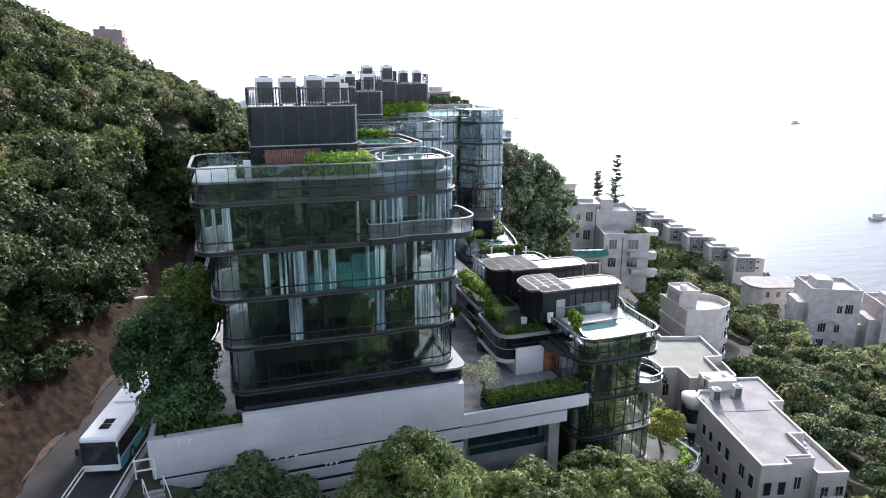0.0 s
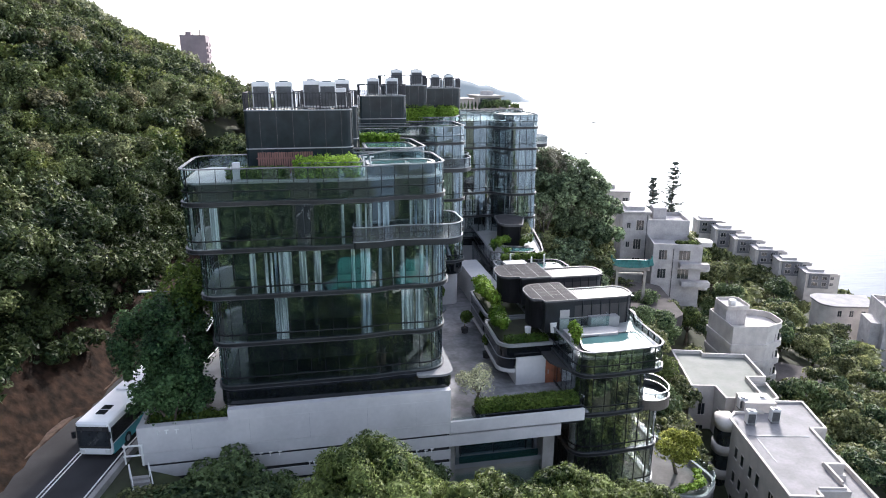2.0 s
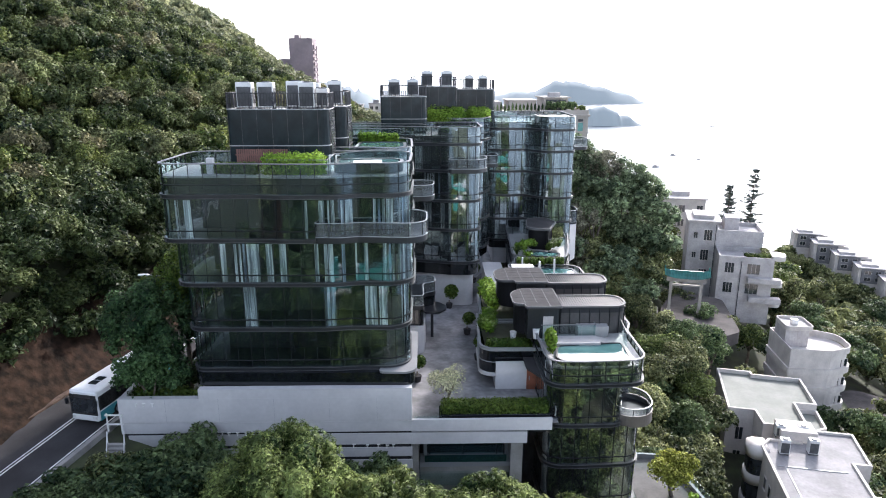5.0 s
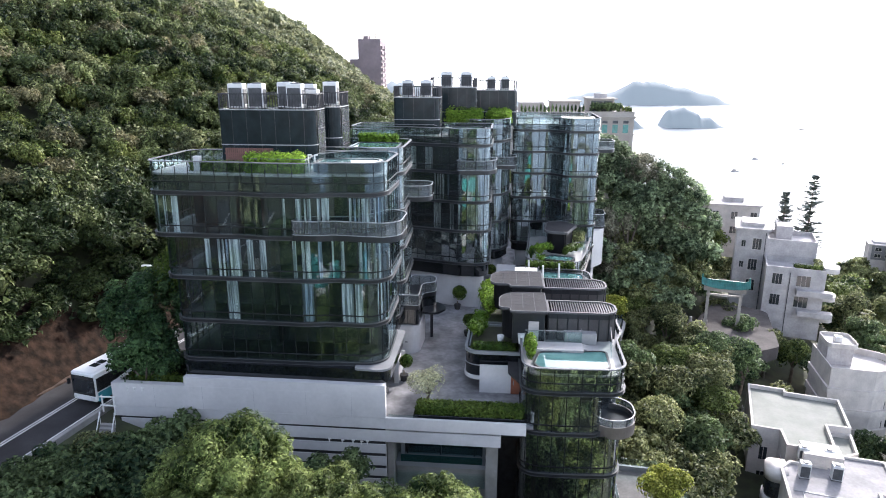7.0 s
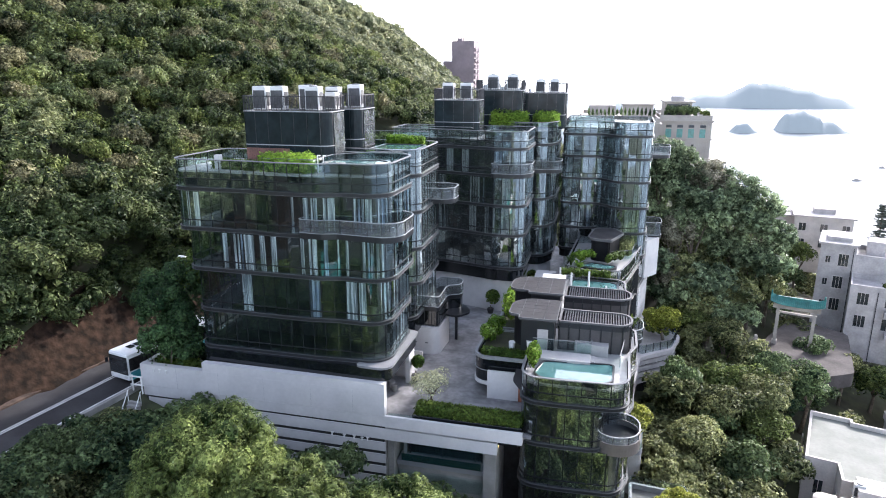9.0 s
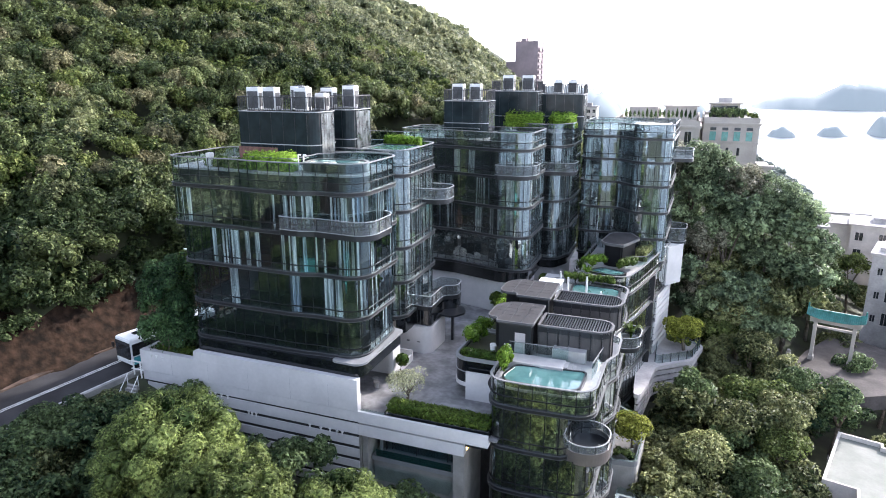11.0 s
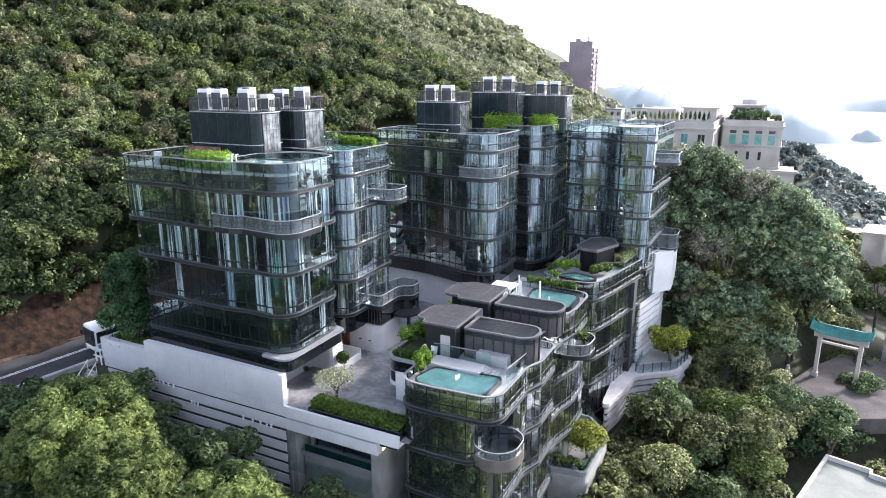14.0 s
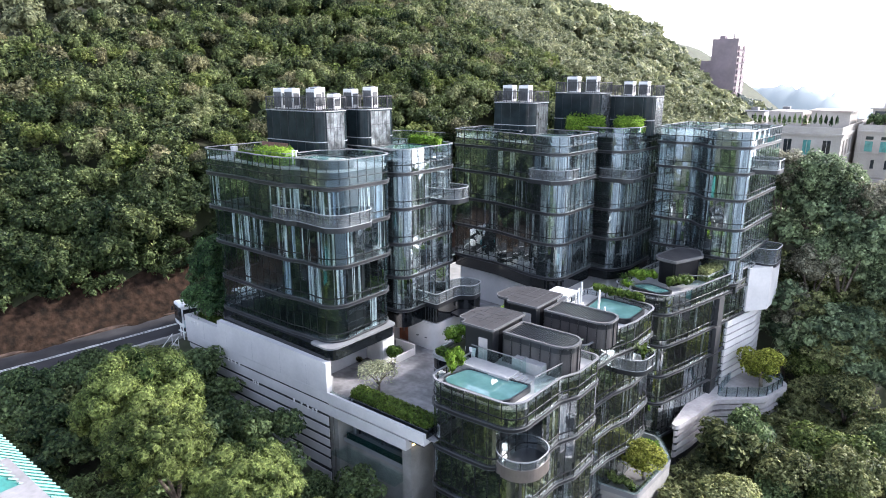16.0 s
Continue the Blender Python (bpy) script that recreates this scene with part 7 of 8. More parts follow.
spots = [(x + 1.5 * rs.random(), y + 1.5 * rs.random(), z + 1.5 * rs.random(), 2.3 + 0.9 * rs.random()) for x, y, z in
         [(40.2 + 2.6 * i, 58.5 + 3.0 * j, -17.0 - 1.0 * i) for i in range(4) for j in range(8)] + [(45.0 + 2.6 * i, 80 + 3.2 * j, -15.5 - 1.0 * i) for i in range(3) for j in range(6)] + [(40.5, 76, -17), (41.5, 80, -16.5), (42.5, 83, -16)]]
forest("undergrowth", "olive trees and shrubs against the garden terraces", spots, low_t, OLIVELEAF, rs)
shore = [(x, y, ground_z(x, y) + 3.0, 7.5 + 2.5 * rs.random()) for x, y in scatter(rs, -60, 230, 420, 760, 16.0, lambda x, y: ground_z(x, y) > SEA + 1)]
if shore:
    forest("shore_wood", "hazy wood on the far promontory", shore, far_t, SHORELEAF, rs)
for i, (x, y, z, w) in enumerate(((-20, 335, 10.8, 9), (-9, 345, 11.0, 8))):
    hv = thing("hillside_house", "pale hazy flat-roofed house on the far hillside", "house", (x, y, z), "houses on the far hillside")
    part("wall", boxes((x - w / 2, x + w / 2, y - 4, y + 4, z - 16, z)), PLASTER, hv)
    part("roof", boxes((x - w / 2 - 0.4, x + w / 2 + 0.4, y - 4.4, y + 4.4, z, z + 0.5), (x - 2, x + 1, y - 1, y + 2, z + 0.5, z + 2)), ROOFING, hv)
    for k in range(3):
        for zz in (-2.8, -5.9):
            window(hv, "y-", x - w / 3 + k * w / 3, z + zz, y - 4, 1.4, 1.6)
spots = [(131 + 9.5 * f + 3 * rs.random() - 4 * j, 196 - 40 * f + 3 * rs.random(), -29.8 - 6.5 * f - 3.2 * j, 3.0 + 1.2 * rs.random()) for f in np.linspace(0, 1, 13) for j in range(3)]
forest("undergrowth", "hazy green trees in front of the terraced houses", spots, low_t, OLIVELEAF, rs)
# trees between the houses
for i, (x, y, zt, r) in enumerate(((66, 104, -13.0, 3.2), (70, 103, -15, 3.4), (75, 104, -17, 3.6), (80, 104, -19, 3.4), (86, 106, -20, 3.6), (92, 108, -21, 4.0), (94, 118, -18, 4.0), (96, 128, -16, 4.2), (98, 138, -17, 4.0), (104, 146, -20, 4.4), (90, 144, -12, 3.4), (62, 126, -6, 3.8), (66, 134, -6, 3.8), (66, 142, -4, 4.0), (72, 141, -6.5, 3.4), (110, 120, -24, 4.4), (118, 130, -27, 4.4), (108, 108, -27, 4.2), (120, 112, -31, 4.6), (126, 122, -31, 4.4), (112, 160, -22, 4.4), (122, 158, -26, 4.6), (134, 152, -30, 4.6), (88, 78, -26, 4.0), (80, 72, -25, 3.8), (76, 78, -23, 3.6), (84, 84, -26, 3.6), (72, 60, -25, 3.6), (80, 60, -27, 4.2), (68, 52, -24, 3.8), (90, 68, -29, 4.4), (74, 48, -27, 4.0), (100, 80, -32, 4.4))):
    tree("tree", ("dark green tree between the slope houses", "olive green tree between the slope houses", "yellowish tree between the slope houses")[i % 3], x, y, zt, r, (DARKLEAF, OLIVELEAF, YELLOWLEAF)[(0, 1, 0, 1, 0, 2)[i % 6]] if i % 3 < 2 else (OLIVELEAF if i % 2 else YELLOWLEAF), 1500, 0.10, 10, 0.9, 500 + i, "trees between the houses")

# green-roofed house beside the flight line
gr = thing("green_roofed_house", "white house with green tiled hip roof", "house")
part("wall", boxes((8.5, 22.5, 13.5, 21.0, -14, 2.2), (16.0, 22.5, 12.0, 19.8, 2.2, 3.4)), PLASTER, gr)
b = bmesh.new()
vs = [b.verts.new(c) for c in ((8.0, 13.0, 2.2), (23.0, 13.0, 2.2), (23.0, 21.6, 2.2), (8.0, 21.6, 2.2), (11.5, 17.2, 5.2), (15.0, 17.2, 5.2))]
for f in ((0, 1, 5, 4), (1, 2, 5), (2, 3, 4, 5), (3, 0, 4), (3, 2, 1, 0)):
    b.faces.new([vs[i] for i in f])
rf = part("roof", b, TILEGREEN, gr, "green glazed tile roof")
part("terrace", boxes((15.5, 22.0, 15.0, 20.2, 3.4, 3.6)), ROOFING, gr)
for i in range(24):
    b = bmesh.new()
    x = 8.4 + i * 0.6
    top_x, top_y, top_z = min(max(x, 11.5), 15.0), 17.2, 5.2
    ff = 1.0 if 11.5 <= x <= 15 else max(0.05, 1 - abs(x - top_x) / (3.5 if x < 11.5 else 8.0))
    rod(b, (x, 21.6, 2.26), (x + (top_x - x) * 0 , 21.6 + (17.2 - 21.6) * ff, 2.26 + 3.0 * ff), 0.09, n=5)
    part("tile_roll", b, TILEGREEN, rf)

gr.matrix_basis = pose(-2.6, 0.2, -0.8)

# ---- things in and round the compound ----
def terrace_walls():
    t = thing("pool_house_base", "white walled lower storey with black planter boxes", "wall", (24, 53, -1.9), kind="structure")
    for xl, y0, y1 in ((22.0, 50.9, 57.4), (22.7, 58.0, 66.5)):
        o = rounded([(xl, y0, 1.3), (27.0, y0, 0.1), (27.0, y1, 0.1), (xl + 0.2, y1, 0.6)], 0.25)
        o = o if area2(o) > 0 else o[::-1]
        b = bmesh.new()
        prism(b, o, -0.5, 1.6)
        ob = part("planter_box", b, BLACKGLASS, t, "black glossy planter box")
        b = bmesh.new()
        ring(b, grown(o, 0.08), grown(o, -0.15), 1.6, 1.9)
        ring(b, grown(o, 0.06), grown(o, -0.05), 0.5, 0.56)
        part("planter_trim", b, TRIM, ob)
        b = bmesh.new()
        ring(b, grown(o, 0.10), grown(o, -0.6), -0.85, -0.5)
        part("white_edge", b, WHITE, t)
        part("soil", boxes((xl + 0.5, 27.0, y0 + 0.5, y1 - 0.2, 1.6, 1.75)), UNDER, ob)
    part("wall", boxes((23.4, 27.0, 50.6, 57.6, -1.9, -0.502), (24.0, 27.0, 57.6, 66.0, -1.9, -0.5), (23.4, 26.2, 50.4, 50.6, -1.9, 0.75)), WHITE, t)
    part("wall", boxes((24.5, 27.0, 66.5, 80, -1.9, 1.5)), WHITE, t)
    dr = part("door", boxes((26.2, 27.6, 50.3, 50.5, -1.9, 0.75)), TIMBER, t, "red brown timber panel")
    part("door_handle", boxes((26.4, 26.46, 50.24, 50.3, -1.0, -0.6)), TRIM, dr)
    part("garage_door", boxes((23.36, 23.42, 53.2, 56.4, -1.9, -0.7)), ROOFDARK, t, "brown grey shutter")
    for y in (51.4, 52.2):
        part("wall_slot", boxes((23.37, 23.43, y, y + 0.4, -1.2, -1.0)), GRILLE, t)
    o = rounded([(25.9, 51.9, 0.3), (25.9, 48.8, 1.2), (27.2, 46.4, 1.5), (29.4, 46.0, 0.4), (29.4, 51.9, 0.2)], 0.25)
    b = bmesh.new()
    prism(b, o, 0.78, 1.0)
    part("canopy", b, ROOFDARK, t, "grey rounded door canopy")
    return t


terrace_walls()


def roof_pool(label, corners, z, depth=0.5, edge=0.25):
    o = rounded(corners, 0.25)
    o = o if area2(o) > 0 else o[::-1]
    p = thing("roof_pool", label, "pool", (o[0].x, o[0].y, z - depth), group="roof pools")
    b = bmesh.new()
    ring(b, grown(o, edge), o, z - depth, z + 0.06)
    part("pool_edge", b, DARK, p)
    b = bmesh.new()
    prism(b, grown(o, 0.02), z - depth, z - depth + 0.03)
    part("pool_floor", b, POOLTILE, p)
    b = bmesh.new()
    prism(b, grown(o, -0.002), z - depth + 0.035, z)
    part("pool_water", b, POOLWATER, p)
    return p


roof_pool("turquoise roof pool with rounded corners", [(27.8, 45.3, 0.9), (33.9, 45.4, 0.9), (34.0, 48.9, 0.3), (28.5, 48.3, 0.5)], 3.14, 0.5, 0.16)
roof_pool("turquoise roof pool behind the pergola", [(29.8, 66.2, 0.4), (34.4, 66.2, 0.6), (34.4, 70.4, 0.9), (29.4, 70.8, 0.5)], 3.40)
roof_pool("small turquoise roof pool beside shrubs", [(29.6, 77.2, 0.6), (33.6, 76.4, 0.8), (34.4, 78.0, 0.4), (31.6, 79.0, 0.4)], 3.20)
roof_pool("roof pool reflecting pale sky", [(10.4, 46.5, 0.5), (15.2, 46.6, 1.2), (15.2, 49.4, 1.0), (10.4, 49.0, 0.3)], 19.08, 0.7)
roof_pool("green-tinted roof pool of the second tower", [(11.0, 55.8, 0.5), (15.2, 55.8, 1.0), (15.0, 60.6, 1.0), (11.0, 60.6, 0.3)], 19.28, 0.8)
roof_pool("roof pool of the rear tower", [(18.8, 72.6, 0.8), (22.8, 72.5, 1.0), (22.8, 76.0, 0.8), (18.8, 75.4, 0.3)], 19.68, 0.8)
roof_pool("roof pool of the far rear tower", [(33.4, 89.4, 0.8), (37.4, 89.4, 1.0), (37.6, 95.0, 0.8), (33.4, 95.0, 0.3)], 19.9, 0.8)

# raised deck and glass fences on the first pool house
dk = thing("pool_deck", "raised pale stone pool deck with steps", "deck", (31, 49, 2.75))
part("deck", boxes((27.6, 32.2, 48.5, 50.2, 2.75, 3.35), bevel=0.03), DECK, dk)
for i in range(4):
    part("step", boxes((32.2 + i * 0.3, 32.5 + i * 0.3, 49.02, 50.2, 2.75, 3.24 - i * 0.11)), DECK, dk)
part("store", boxes((30.8, 33.6, 51.2, 53.0, 2.75, 3.75), bevel=0.03), DECK, dk, "pale stone block")


def glass_fence(path, z, h, label):
    f = thing("glass_fence", label, "fence", (path[0][0], path[0][1], z), group="glass fences")
    for (x0, y0), (x1, y1) in zip(path, path[1:]):
        n = max(1, round(math.hypot(x1 - x0, y1 - y0) / 1.4))
        for i in range(n):
            a, b_ = Vector((x0, y0)).lerp(Vector((x1, y1)), (i + 0.02) / n), Vector((x0, y0)).lerp(Vector((x1, y1)), (i + 0.98) / n)
            b = bmesh.new()
            strip(b, [a, b_], z, z + h, 0.02)
            part("pane", b, CLEAR, f)
        b = bmesh.new()
        strip(b, [Vector((x0, y0)), Vector((x1, y1))], z + h, z + h + 0.06, 0.07)
        part("rail", b, CAP, f, "pale metal top rail")
    return f


glass_fence([(27.3, 50.4), (32.2, 50.45), (32.2, 51.15)], 2.78, 1.45, "clear glass fence with pale top rail on the terrace")
glass_fence([(34.5, 48.6), (34.9, 52.2)], 2.78, 1.3, "clear glass fence with pale top rail at the terrace edge")
glass_fence([(33.8, 82.6), (36.4, 84.0), (36.9, 88.0)], 2.75, 1.1, "clear glass fence on the planted roof")
glass_fence([(5.2, 46.0), (9.8, 45.9), (9.8, 49.8)], 18.2, 1.2, "clear glass fence on the tower roof")
glass_fence([(9.8, 49.8), (12.6, 52.8), (15.2, 52.8)], 18.2, 1.2, "clear glass fence on the tower roof")
glass_fence([(8.5, 59.0), (8.5, 62.8), (14.6, 62.8)], 18.5, 1.9, "clear glass fence on the second tower roof")
glass_fence([(7.4, 75.0), (16.6, 74.8), (17.2, 73.2)], 18.8, 1.2, "clear glass fence on the rear tower roof")
glass_fence([(26.8, 91.6), (33.0, 91.6)], 19.0, 1.3, "clear glass fence on the far rear tower roof")

# roof furniture
pb = thing("privacy_screen", "red-brown slatted screen on the tower roof", "screen", (4.0, 49.0, 18.2))
for i in range(24):
    part("slat", boxes((2.2 + i * 0.17, 2.33 + i * 0.17, 49.0, 49.05, 18.2, 19.9)), REDBROWN, pb)
part("rail", boxes((2.1, 6.3, 49.06, 49.12, 18.5, 18.6), (2.1, 6.3, 49.06, 49.12, 19.4, 19.5)), REDBROWN, pb)
tagged(part("roof_box", boxes((0.6, 1.1, 46.4, 46.9, 18.2, 19.5), bevel=0.03), WHITE), "white upright service box on the roof", "box")
for x in (9.9, 10.4):
    b = bmesh.new()
    rod(b, (x, 46.6, 18.2), (x, 46.6, 19.7), 0.06)
    rod(b, (x, 46.6, 19.7), (x + 0.25, 46.6, 19.7), 0.06)
    tagged(part("vent_pipe", b, ACWHITE), "white bent roof vent pipe", "pipe", "roof vents")
tagged(part("sunshade", boxes((26.6, 29.0, 64.0, 66.2, 5.1, 5.25), (26.7, 26.8, 64.1, 64.2, 2.95, 5.1), (28.8, 28.9, 64.1, 64.2, 2.95, 5.1), (26.7, 26.8, 66.0, 66.1, 2.95, 5.1), (28.8, 28.9, 66.0, 66.1, 2.95, 5.1)), PAINT), "white flat canvas sunshade on posts", "canopy")
for x, y, h in ((29.6, 65.2, 2.9), (31.4, 66.0, 2.9), (33.2, 63.4, 2.3), (28.2, 68.6, 2.4)):
    b = bmesh.new()
    rod(b, (x, y, 2.95), (x, y, 2.95 + h), 0.13, 0.10, 8)
    rod(b, (x, y, 2.95), (x, y, 3.1), 0.3, 0.3, 8)
    tagged(part("closed_parasol", b, PAINT), "closed white parasol on the terrace", "parasol", "closed parasols")
for x, y, z in ((25.2, 52.8, 1.75), (36.0, 86.2, 2.75), (27.0, 51.0, 2.75)):
    b = bmesh.new()
    rod(b, (x, y, z), (x, y, z + 0.95), 0.22, 0.32, 12)
    tagged(part("planter_pot", b, POT), "tall white glazed planter pot", "pot", "white pots")
hedge("shrub", "feathery bright green bush at the pool corner", [(27.5, 46.6), (27.8, 48.2)], 2.75, 2.2, 1.0, BRIGHTLEAF, 43, 0.11, 420)
palm_tuft("grass_clump", "green roof grasses beside the small pool", 30.0, 76.3, 2.75, 1.3, BRIGHTLEAF, 5, 60)
palm_tuft("grass_clump", "green roof grasses beside the small pool", 28.9, 78.2, 2.75, 1.4, HEDGELEAF, 6, 60)
palm_tuft("palm", "potted green palm on the round balcony", 36.2, 66.2, -0.4, 1.7, HEDGELEAF, 7, 34)

# pots and plants in the open ground floor
for x, y, h in ((14.6, 50.2, 0.62), (15.0, 49.6, 0.55)):
    b = bmesh.new()
    rod(b, (x, y, -1.9), (x, y, -1.9 + h), 0.2, 0.27, 12)
    rod(b, (x, y, -1.9 + h), (x, y, -1.84 + h), 0.29, 0.29, 12)
    tagged(part("flower_pot", b, KERB), "grey concrete flower pot in the open ground floor", "pot", "ground floor pots")
hedge("shrub", "dark red-leaved pot plant under the tower", [(13.0, 50.6), (13.4, 50.9)], -1.9, 0.9, 0.7, BROWNLEAF, 57, 0.14, 120)

# courtyard plants
for x, y, r in ((16.3, 52.1, 0.8), (19.9, 71.7, 0.9), (22.3, 56.7, 0.75), (21.6, 63.4, 0.7), (23.5, 81.7, 0.9)):
    tp = thing("topiary", "clipped round topiary bush in a dark pot", "plant", (x, y, -1.9), "courtyard topiaries")
    b = bmesh.new()
    rod(b, (x, y, -1.9), (x, y, -1.3), 0.32, 0.42, 12)
    part("pot", b, ROOFDARK, tp)
    b = bmesh.new()
    rod(b, (x, y, -1.3), (x, y, -0.9), 0.07, 0.06)
    part("stem", b, BARK, tp)
    V, Q, T = crown(np.random.default_rng(int(x * 10)), 900, 0.13, 1, 0.9, 0.0, 0.9)
    V = V * (r / 0.55)
    c = new("crown", mesh_arrays("crown", V, Q, T, HEDGELEAF))
    c.parent = tp
    c.location = (0, 0, 0.9 + r * 0.75)
tagged(part("planter_box", boxes((18.2, 27.3, 44.5, 46.1, -1.9, -1.15), bevel=0.03), BLACKGLASS), "long dark planter box along the courtyard edge", "planter")
tree("courtyard_tree", "small pale thin-leaved tree in the courtyard", 18.9, 47.6, 1.7, 2.0, PALELEAF, 2600, 0.06, 14, 0.85, 91, base=-1.9, core=0.0)
hedge("shrub", "low green shrubs in the walled bed", [(14.4, 55.3), (15.2, 54.4)], -1.9, 1.0, 0.9, HEDGELEAF, 41)
hedge("shrub", "low green shrub behind the courtyard hedge", [(22.6, 46.6), (23.6, 46.4)], -1.9, 0.8, 0.8, HEDGELEAF, 42)

# terraces and white walls on the slope side
tw = thing("round_terrace", "white curved terrace wall with black glass rail", "terrace", (40, 88, -12))
o = rounded([(36.6, 73.0, 0.6), (38.0, 79.0, 2), (38.6, 84.6, 2), (43.2, 88.4, 2.5), (45.0, 95.0, 2), (38.0, 97.0, 0.5), (36.0, 86, 0.5)], 0.4)
o = o if area2(o) > 0 else o[::-1]
b = bmesh.new()
prism(b, o, -11.85, -11.3)
part("slab", b, GREYWALL, tw)
# black core whose colour stands in for shade between the wall bands
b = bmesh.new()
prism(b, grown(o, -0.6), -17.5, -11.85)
part("base_wall", b, RUBBER, tw, "black core painting the shade between the bands")
for z in (-12.75, -13.65, -14.55, -15.45):
    b = bmesh.new()
    ring(b, grown(o, -0.25), grown(o, -0.7), z, z + 0.62)
    part("wall_band", b, GREYWALL, tw)
o2 = rounded([(38.4, 85.4, 0.4), (43.0, 89.0, 2.2), (44.4, 94.4, 1.6), (38.4, 96.4, 0.4)], 0.3)
o2 = o2 if area2(o2) > 0 else o2[::-1]
b = bmesh.new()
ring(b, grown(o2, -0.02), grown(o2, -0.06), -11.3, -10.1)
part("glass_rail", b, GLASS, tw, "dark blue glass rail")
for st in resample(o2, 1.3):
    b = bmesh.new()
    rod(b, (st[0].x, st[0].y, -11.3), (st[0].x, st[0].y, -10.0), 0.05)
    part("post", b, DARK, tw)
we = thing("end_wall", "white stone end wall with dark slots", "wall", (39.5, 95, -11), kind="structure")
b = bmesh.new()
prism(b, [Vector(p) for p in ((38.75, 93.2), (40.65, 96.0), (40.65, 100.5), (36.5, 100.5), (36.5, 94.0))], -2.6, 3.0)
part("upper_wall", b, WHITE, we)
for i in range(9):
    z = -11.2 + i * 0.95
    b = bmesh.new()
    prism(b, [Vector(p) for p in ((37.95, 88.8), (39.38, 95.8), (39.38, 99.5), (36.4, 99.5), (36.4, 89.1))], z, min(z + 0.79, -2.63))
    part("stone_band", b, WHITE, we)
b = bmesh.new()
prism(b, [Vector(p) for p in ((37.85, 88.9), (39.2, 95.7), (39.2, 99.3), (36.5, 99.3), (36.5, 89.2))], -11.3, -2.62)
part("slot_back", b, GRILLE, we)
balcony(we, [(37.5, 95.8, 0.4), (40.9, 95.8, 1.2), (40.9, 100.4, 1.2), (37.5, 100.4, 0.4)], 3.3, 1.9)

for nm, corners, z in (("lower_terrace", [(36.4, 46.6, 0.6), (40.6, 45.4, 1.8), (43.4, 47.6, 2.0), (42.8, 52.0, 2), (41.6, 56.5, 0.4), (36.6, 57, 0.3)], -13.2), ("lower_terrace", [(33.0, 62.0, 0.4), (38.0, 62.6, 0.6), (38.4, 70.5, 0.6), (35.6, 74.2, 0.6), (32, 74.0, 0.3)], -13.0)):
    o = rounded(corners, 0.3)
    o = o if area2(o) > 0 else o[::-1]
    lt = thing(nm, "paved lower garden terrace with pale rail", "terrace", (o[0].x, o[0].y, z))
    b = bmesh.new()
    prism(b, o, z - 5.5, z)
    part("base_wall", b, DARK if corners[0][0] > 36 else KERB, lt)
    b = bmesh.new()
    prism(b, grown(o, -0.3), z, z + 0.05)
    part("paving", b, TERRACEPAVING, lt)
    b = bmesh.new()
    ring(b, grown(o, 0.05), grown(o, -0.25), z, z + 0.55)
    part("parapet", b, CAP, lt)
    b = bmesh.new()
    ring(b, grown(o, 0.0), grown(o, -0.03), z + 0.55, z + 1.3)
    part("glass_rail", b, CLEAR, lt)
hedge("shrub", "green shrubs behind the white wall beside the tower", [(-6.4, 45.6), (-1.0, 45.5)], -0.9, 2.0, 1.6, HEDGELEAF, 55, 0.16, 160)
hedge("shrub", "green shrubs between road and tower", [(-5.4, 47.4), (-3.6, 53.0)], -2.0, 2.6, 2.2, DARKLEAF, 56, 0.18, 200)
hedge("hedge", "bright planting along the curved terrace edge", [(38.6, 46.6), (41.6, 47.4), (42.2, 49.4)], -13.15, 0.9, 1.1, BRIGHTLEAF, 51)
hedge("hedge", "green planting on the lower terrace", [(33.6, 71.4), (36.8, 70.8)], -12.95, 1.6, 1.3, BRIGHTLEAF, 52)
hedge("hedge", "green planting on the lower terrace", [(34.6, 63.4), (37.4, 63.4)], -12.95, 1.4, 1.3, YELLOWLEAF, 53)
hedge("shrub", "flowering shrubs round the terrace tree", [(39.6, 94.0), (42.8, 92.6)], -11.3, 1.2, 1.2, YELLOWLEAF, 54)

# street lamp, roadside bank and vehicles
sl = thing("street_lamp", "grey street lamp with a long arm over the road", "lamp", (-4.6, 52.2, -2))
b = bmesh.new()
rod(b, (-4.6, 52.2, -2), (-4.6, 52.2, 8.3), 0.10, 0.06, 8)
part("pole", b, TRIM, sl)
b = bmesh.new()
rod(b, (-4.6, 52.2, 8.3), (-7.3, 52.0, 8.6), 0.05, 0.04, 6)
part("arm", b, TRIM, sl)
part("lamp_head", boxes((-8.1, -7.2, 51.85, 52.15, 8.52, 8.68), bevel=0.04), ACWHITE, sl)


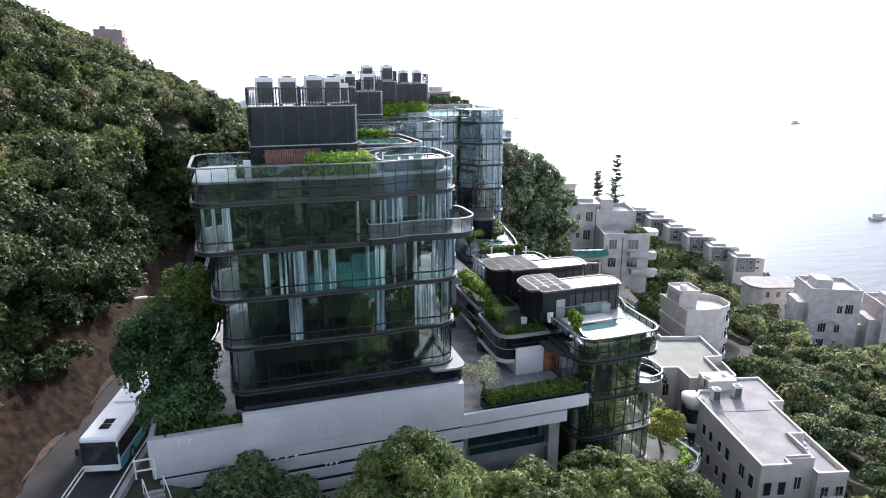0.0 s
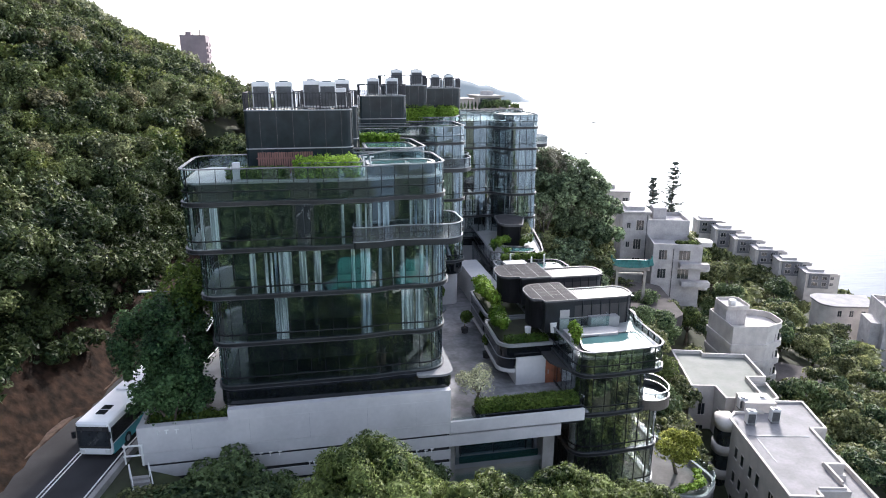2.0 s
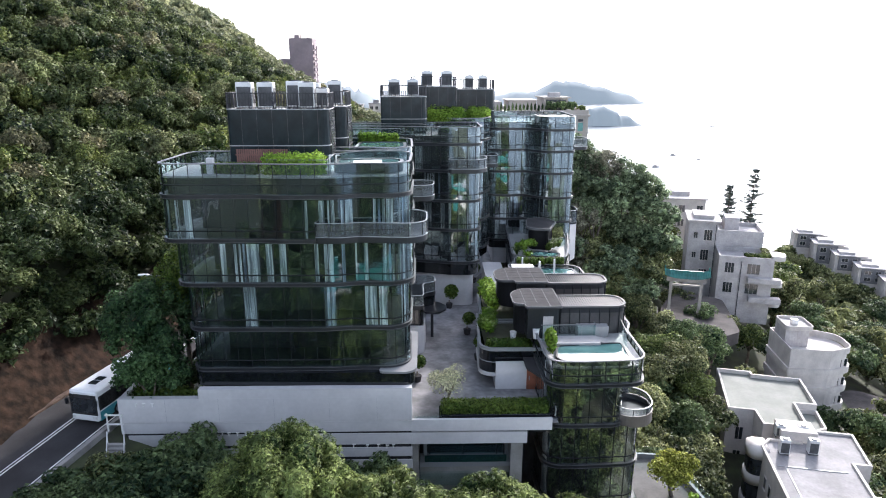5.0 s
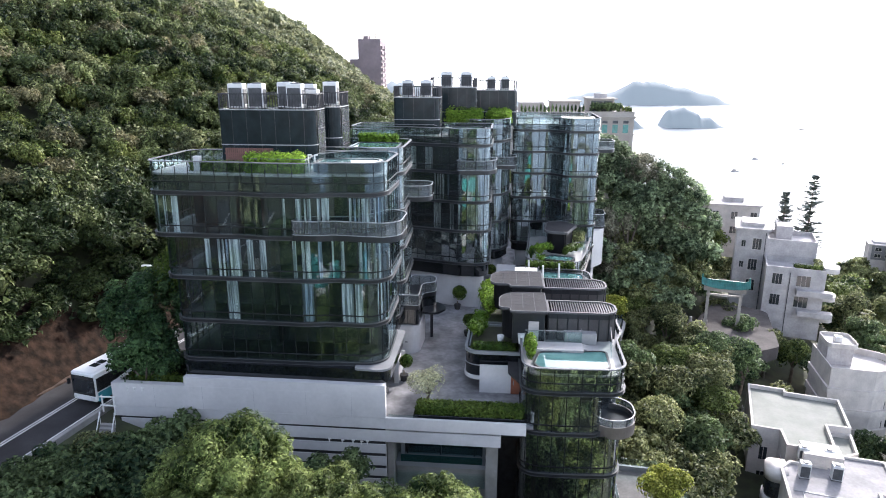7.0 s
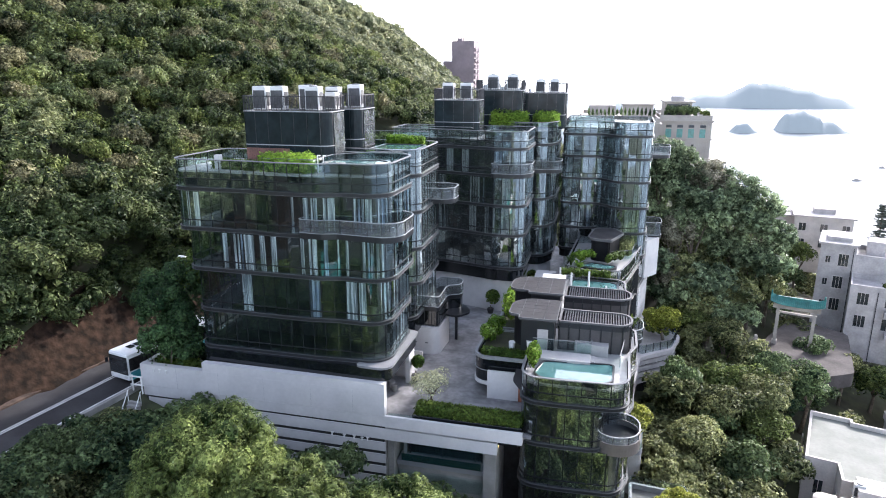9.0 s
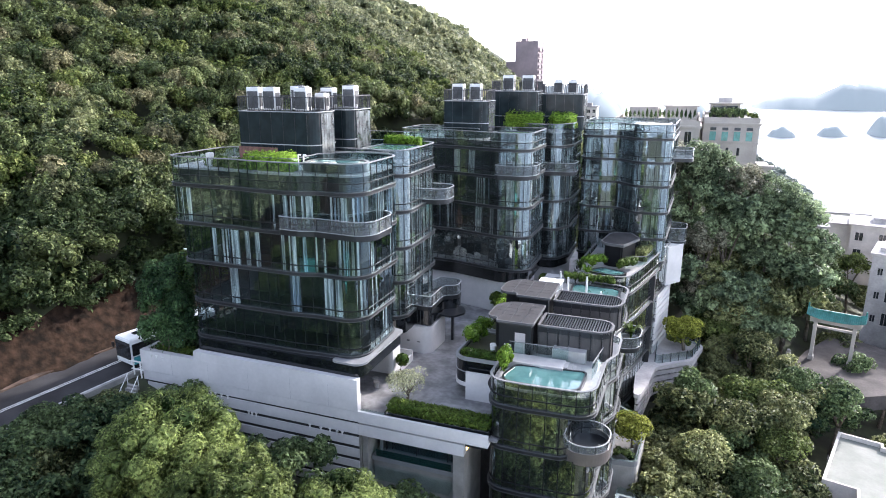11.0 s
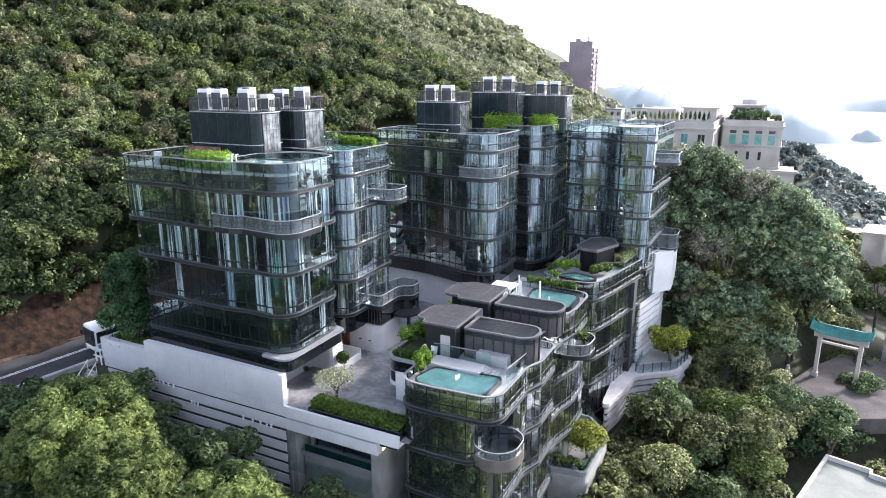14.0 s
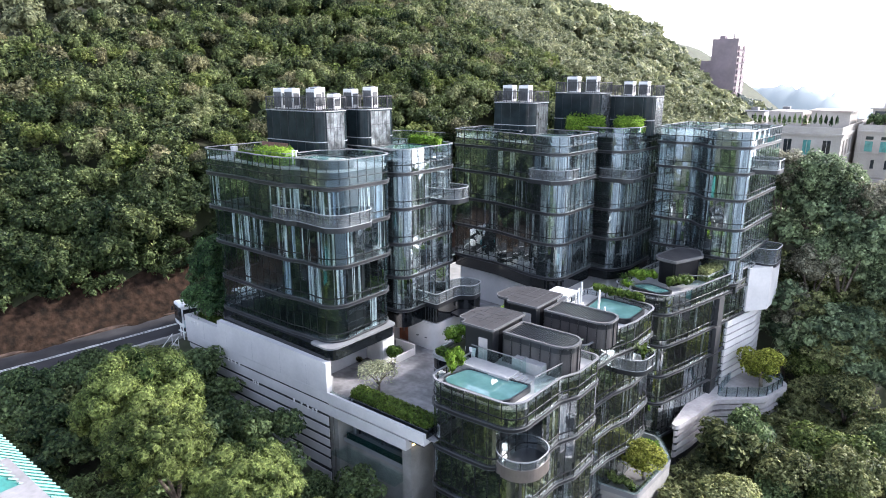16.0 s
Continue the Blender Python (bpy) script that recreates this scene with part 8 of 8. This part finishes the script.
def bus(m):
    v = thing("bus", "white and turquoise single-deck bus on the road", "bus")
    L, W, H = 10.6, 2.5, 3.05
    b = bmesh.new()
    box(b, -W / 2, W / 2, 0, L, 0.35, H, 0.14)
    body = part("body", b, BUSWHITE, v)
    part("skirt", boxes((-W / 2 - 0.012, W / 2 + 0.012, 0.3, L - 0.3, 0.35, 1.15)), BUSBLUE, v, "turquoise lower panel")
    part("front_mask", boxes((-W / 2 + 0.06, W / 2 - 0.06, -0.015, 0.1, 0.95, 2.72)), RUBBER, v, "black front surround")
    part("windscreen", boxes((-W / 2 + 0.14, W / 2 - 0.14, -0.03, 0.09, 1.15, 2.35)), PANE, v)
    part("route_panel", boxes((-0.75, 0.75, -0.025, 0.05, 2.42, 2.66)), GRILLE, v)
    part("rear_window", boxes((-W / 2 + 0.3, W / 2 - 0.3, L - 0.06, L + 0.015, 1.5, 2.5)), PANE, v)
    for s in (-1, 1):
        x = s * W / 2
        part("window_band", boxes((min(x - 0.03, x + 0.012 * s), max(x + 0.03, x + 0.012 * s), 0.25, L - 0.25, 1.28, 2.5)), RUBBER, v, "black window surround")
        for i in range(7):
            part("side_window", boxes((min(x - 0.03, x + 0.02 * s), max(x + 0.03, x + 0.02 * s), 0.40 + i * 1.42, 1.75 + i * 1.42, 1.35, 2.42)), PANE, v)
        for y in (2.3, 8.0):
            b = bmesh.new()
            rod(b, (s * (W / 2 - 0.3), y, 0.48), (s * (W / 2 + 0.02), y, 0.48), 0.48, n=20)
            wh = part("wheel", b, RUBBER, v)
            b = bmesh.new()
            rod(b, (s * (W / 2 + 0.015), y, 0.48), (s * (W / 2 + 0.035), y, 0.48), 0.26, n=16)
            part("rim", b, TRIM, wh)
        part("mirror", boxes((s * 1.3 - 0.1, s * 1.3 + 0.1, -0.3, -0.1, 1.9, 2.4)), DARK, v)
        part("headlight", boxes((s * 0.95 - 0.18, s * 0.95 + 0.18, -0.03, 0.02, 0.6, 0.85)), PAINT, v)
    for y in (1.2, 1.95):
        part("roof_hatch", boxes((-0.35, 0.35, y, y + 0.6, H, H + 0.06)), PANE, v, "dark roof hatch")
    part("roof_unit", boxes((-0.8, 0.8, 5.0, 7.4, H, H + 0.16), bevel=0.05), BUSWHITE, v)
    v.matrix_basis = m


bus(pose(road_x(45.0) + 1.75, 45.0, road_z(46), 0, 0, -13))

# stair from the road down the slope
st_ = thing("stairway", "concrete stairs with white metal rails down the slope", "stairs", (-6.6, 42, -2.2))
for i in range(18):
    x, y, z = -7.0 + i * 0.12, 42.6 - i * 0.32, -2.2 - i * 0.18
    part("step", boxes((x - 0.6, x + 0.6, y - 0.32, y, z - 0.4, z)), KERB, st_)
for s in (-0.65, 0.65):
    b = bmesh.new()
    rod(b, (-7.0 + s, 42.6, -1.2), (-7.0 + s + 17 * 0.12, 42.6 - 17 * 0.32, -1.2 - 17 * 0.18), 0.04)
    part("handrail", b, PAINT, st_)
    for i in range(0, 18, 4):
        b = bmesh.new()
        rod(b, (-7.0 + s + i * 0.12, 42.5 - i * 0.32, -2.3 - i * 0.18), (-7.0 + s + i * 0.12, 42.5 - i * 0.32, -1.2 - i * 0.18), 0.03)
        part("rail_post", b, PAINT, st_)
gp = thing("gate_post", "white framed gate beside the retaining wall", "gate", (-7.6, 44.0, -2))
part("frame", boxes((-8.3, -8.2, 43.9, 44.0, -2, -0.4), (-7.0, -6.9, 43.5, 43.6, -2, -0.4), (-8.3, -6.9, 43.7, 43.8, -0.5, -0.4), (-8.3, -6.9, 43.7, 43.8, -1.3, -1.2)), PAINT, gp)
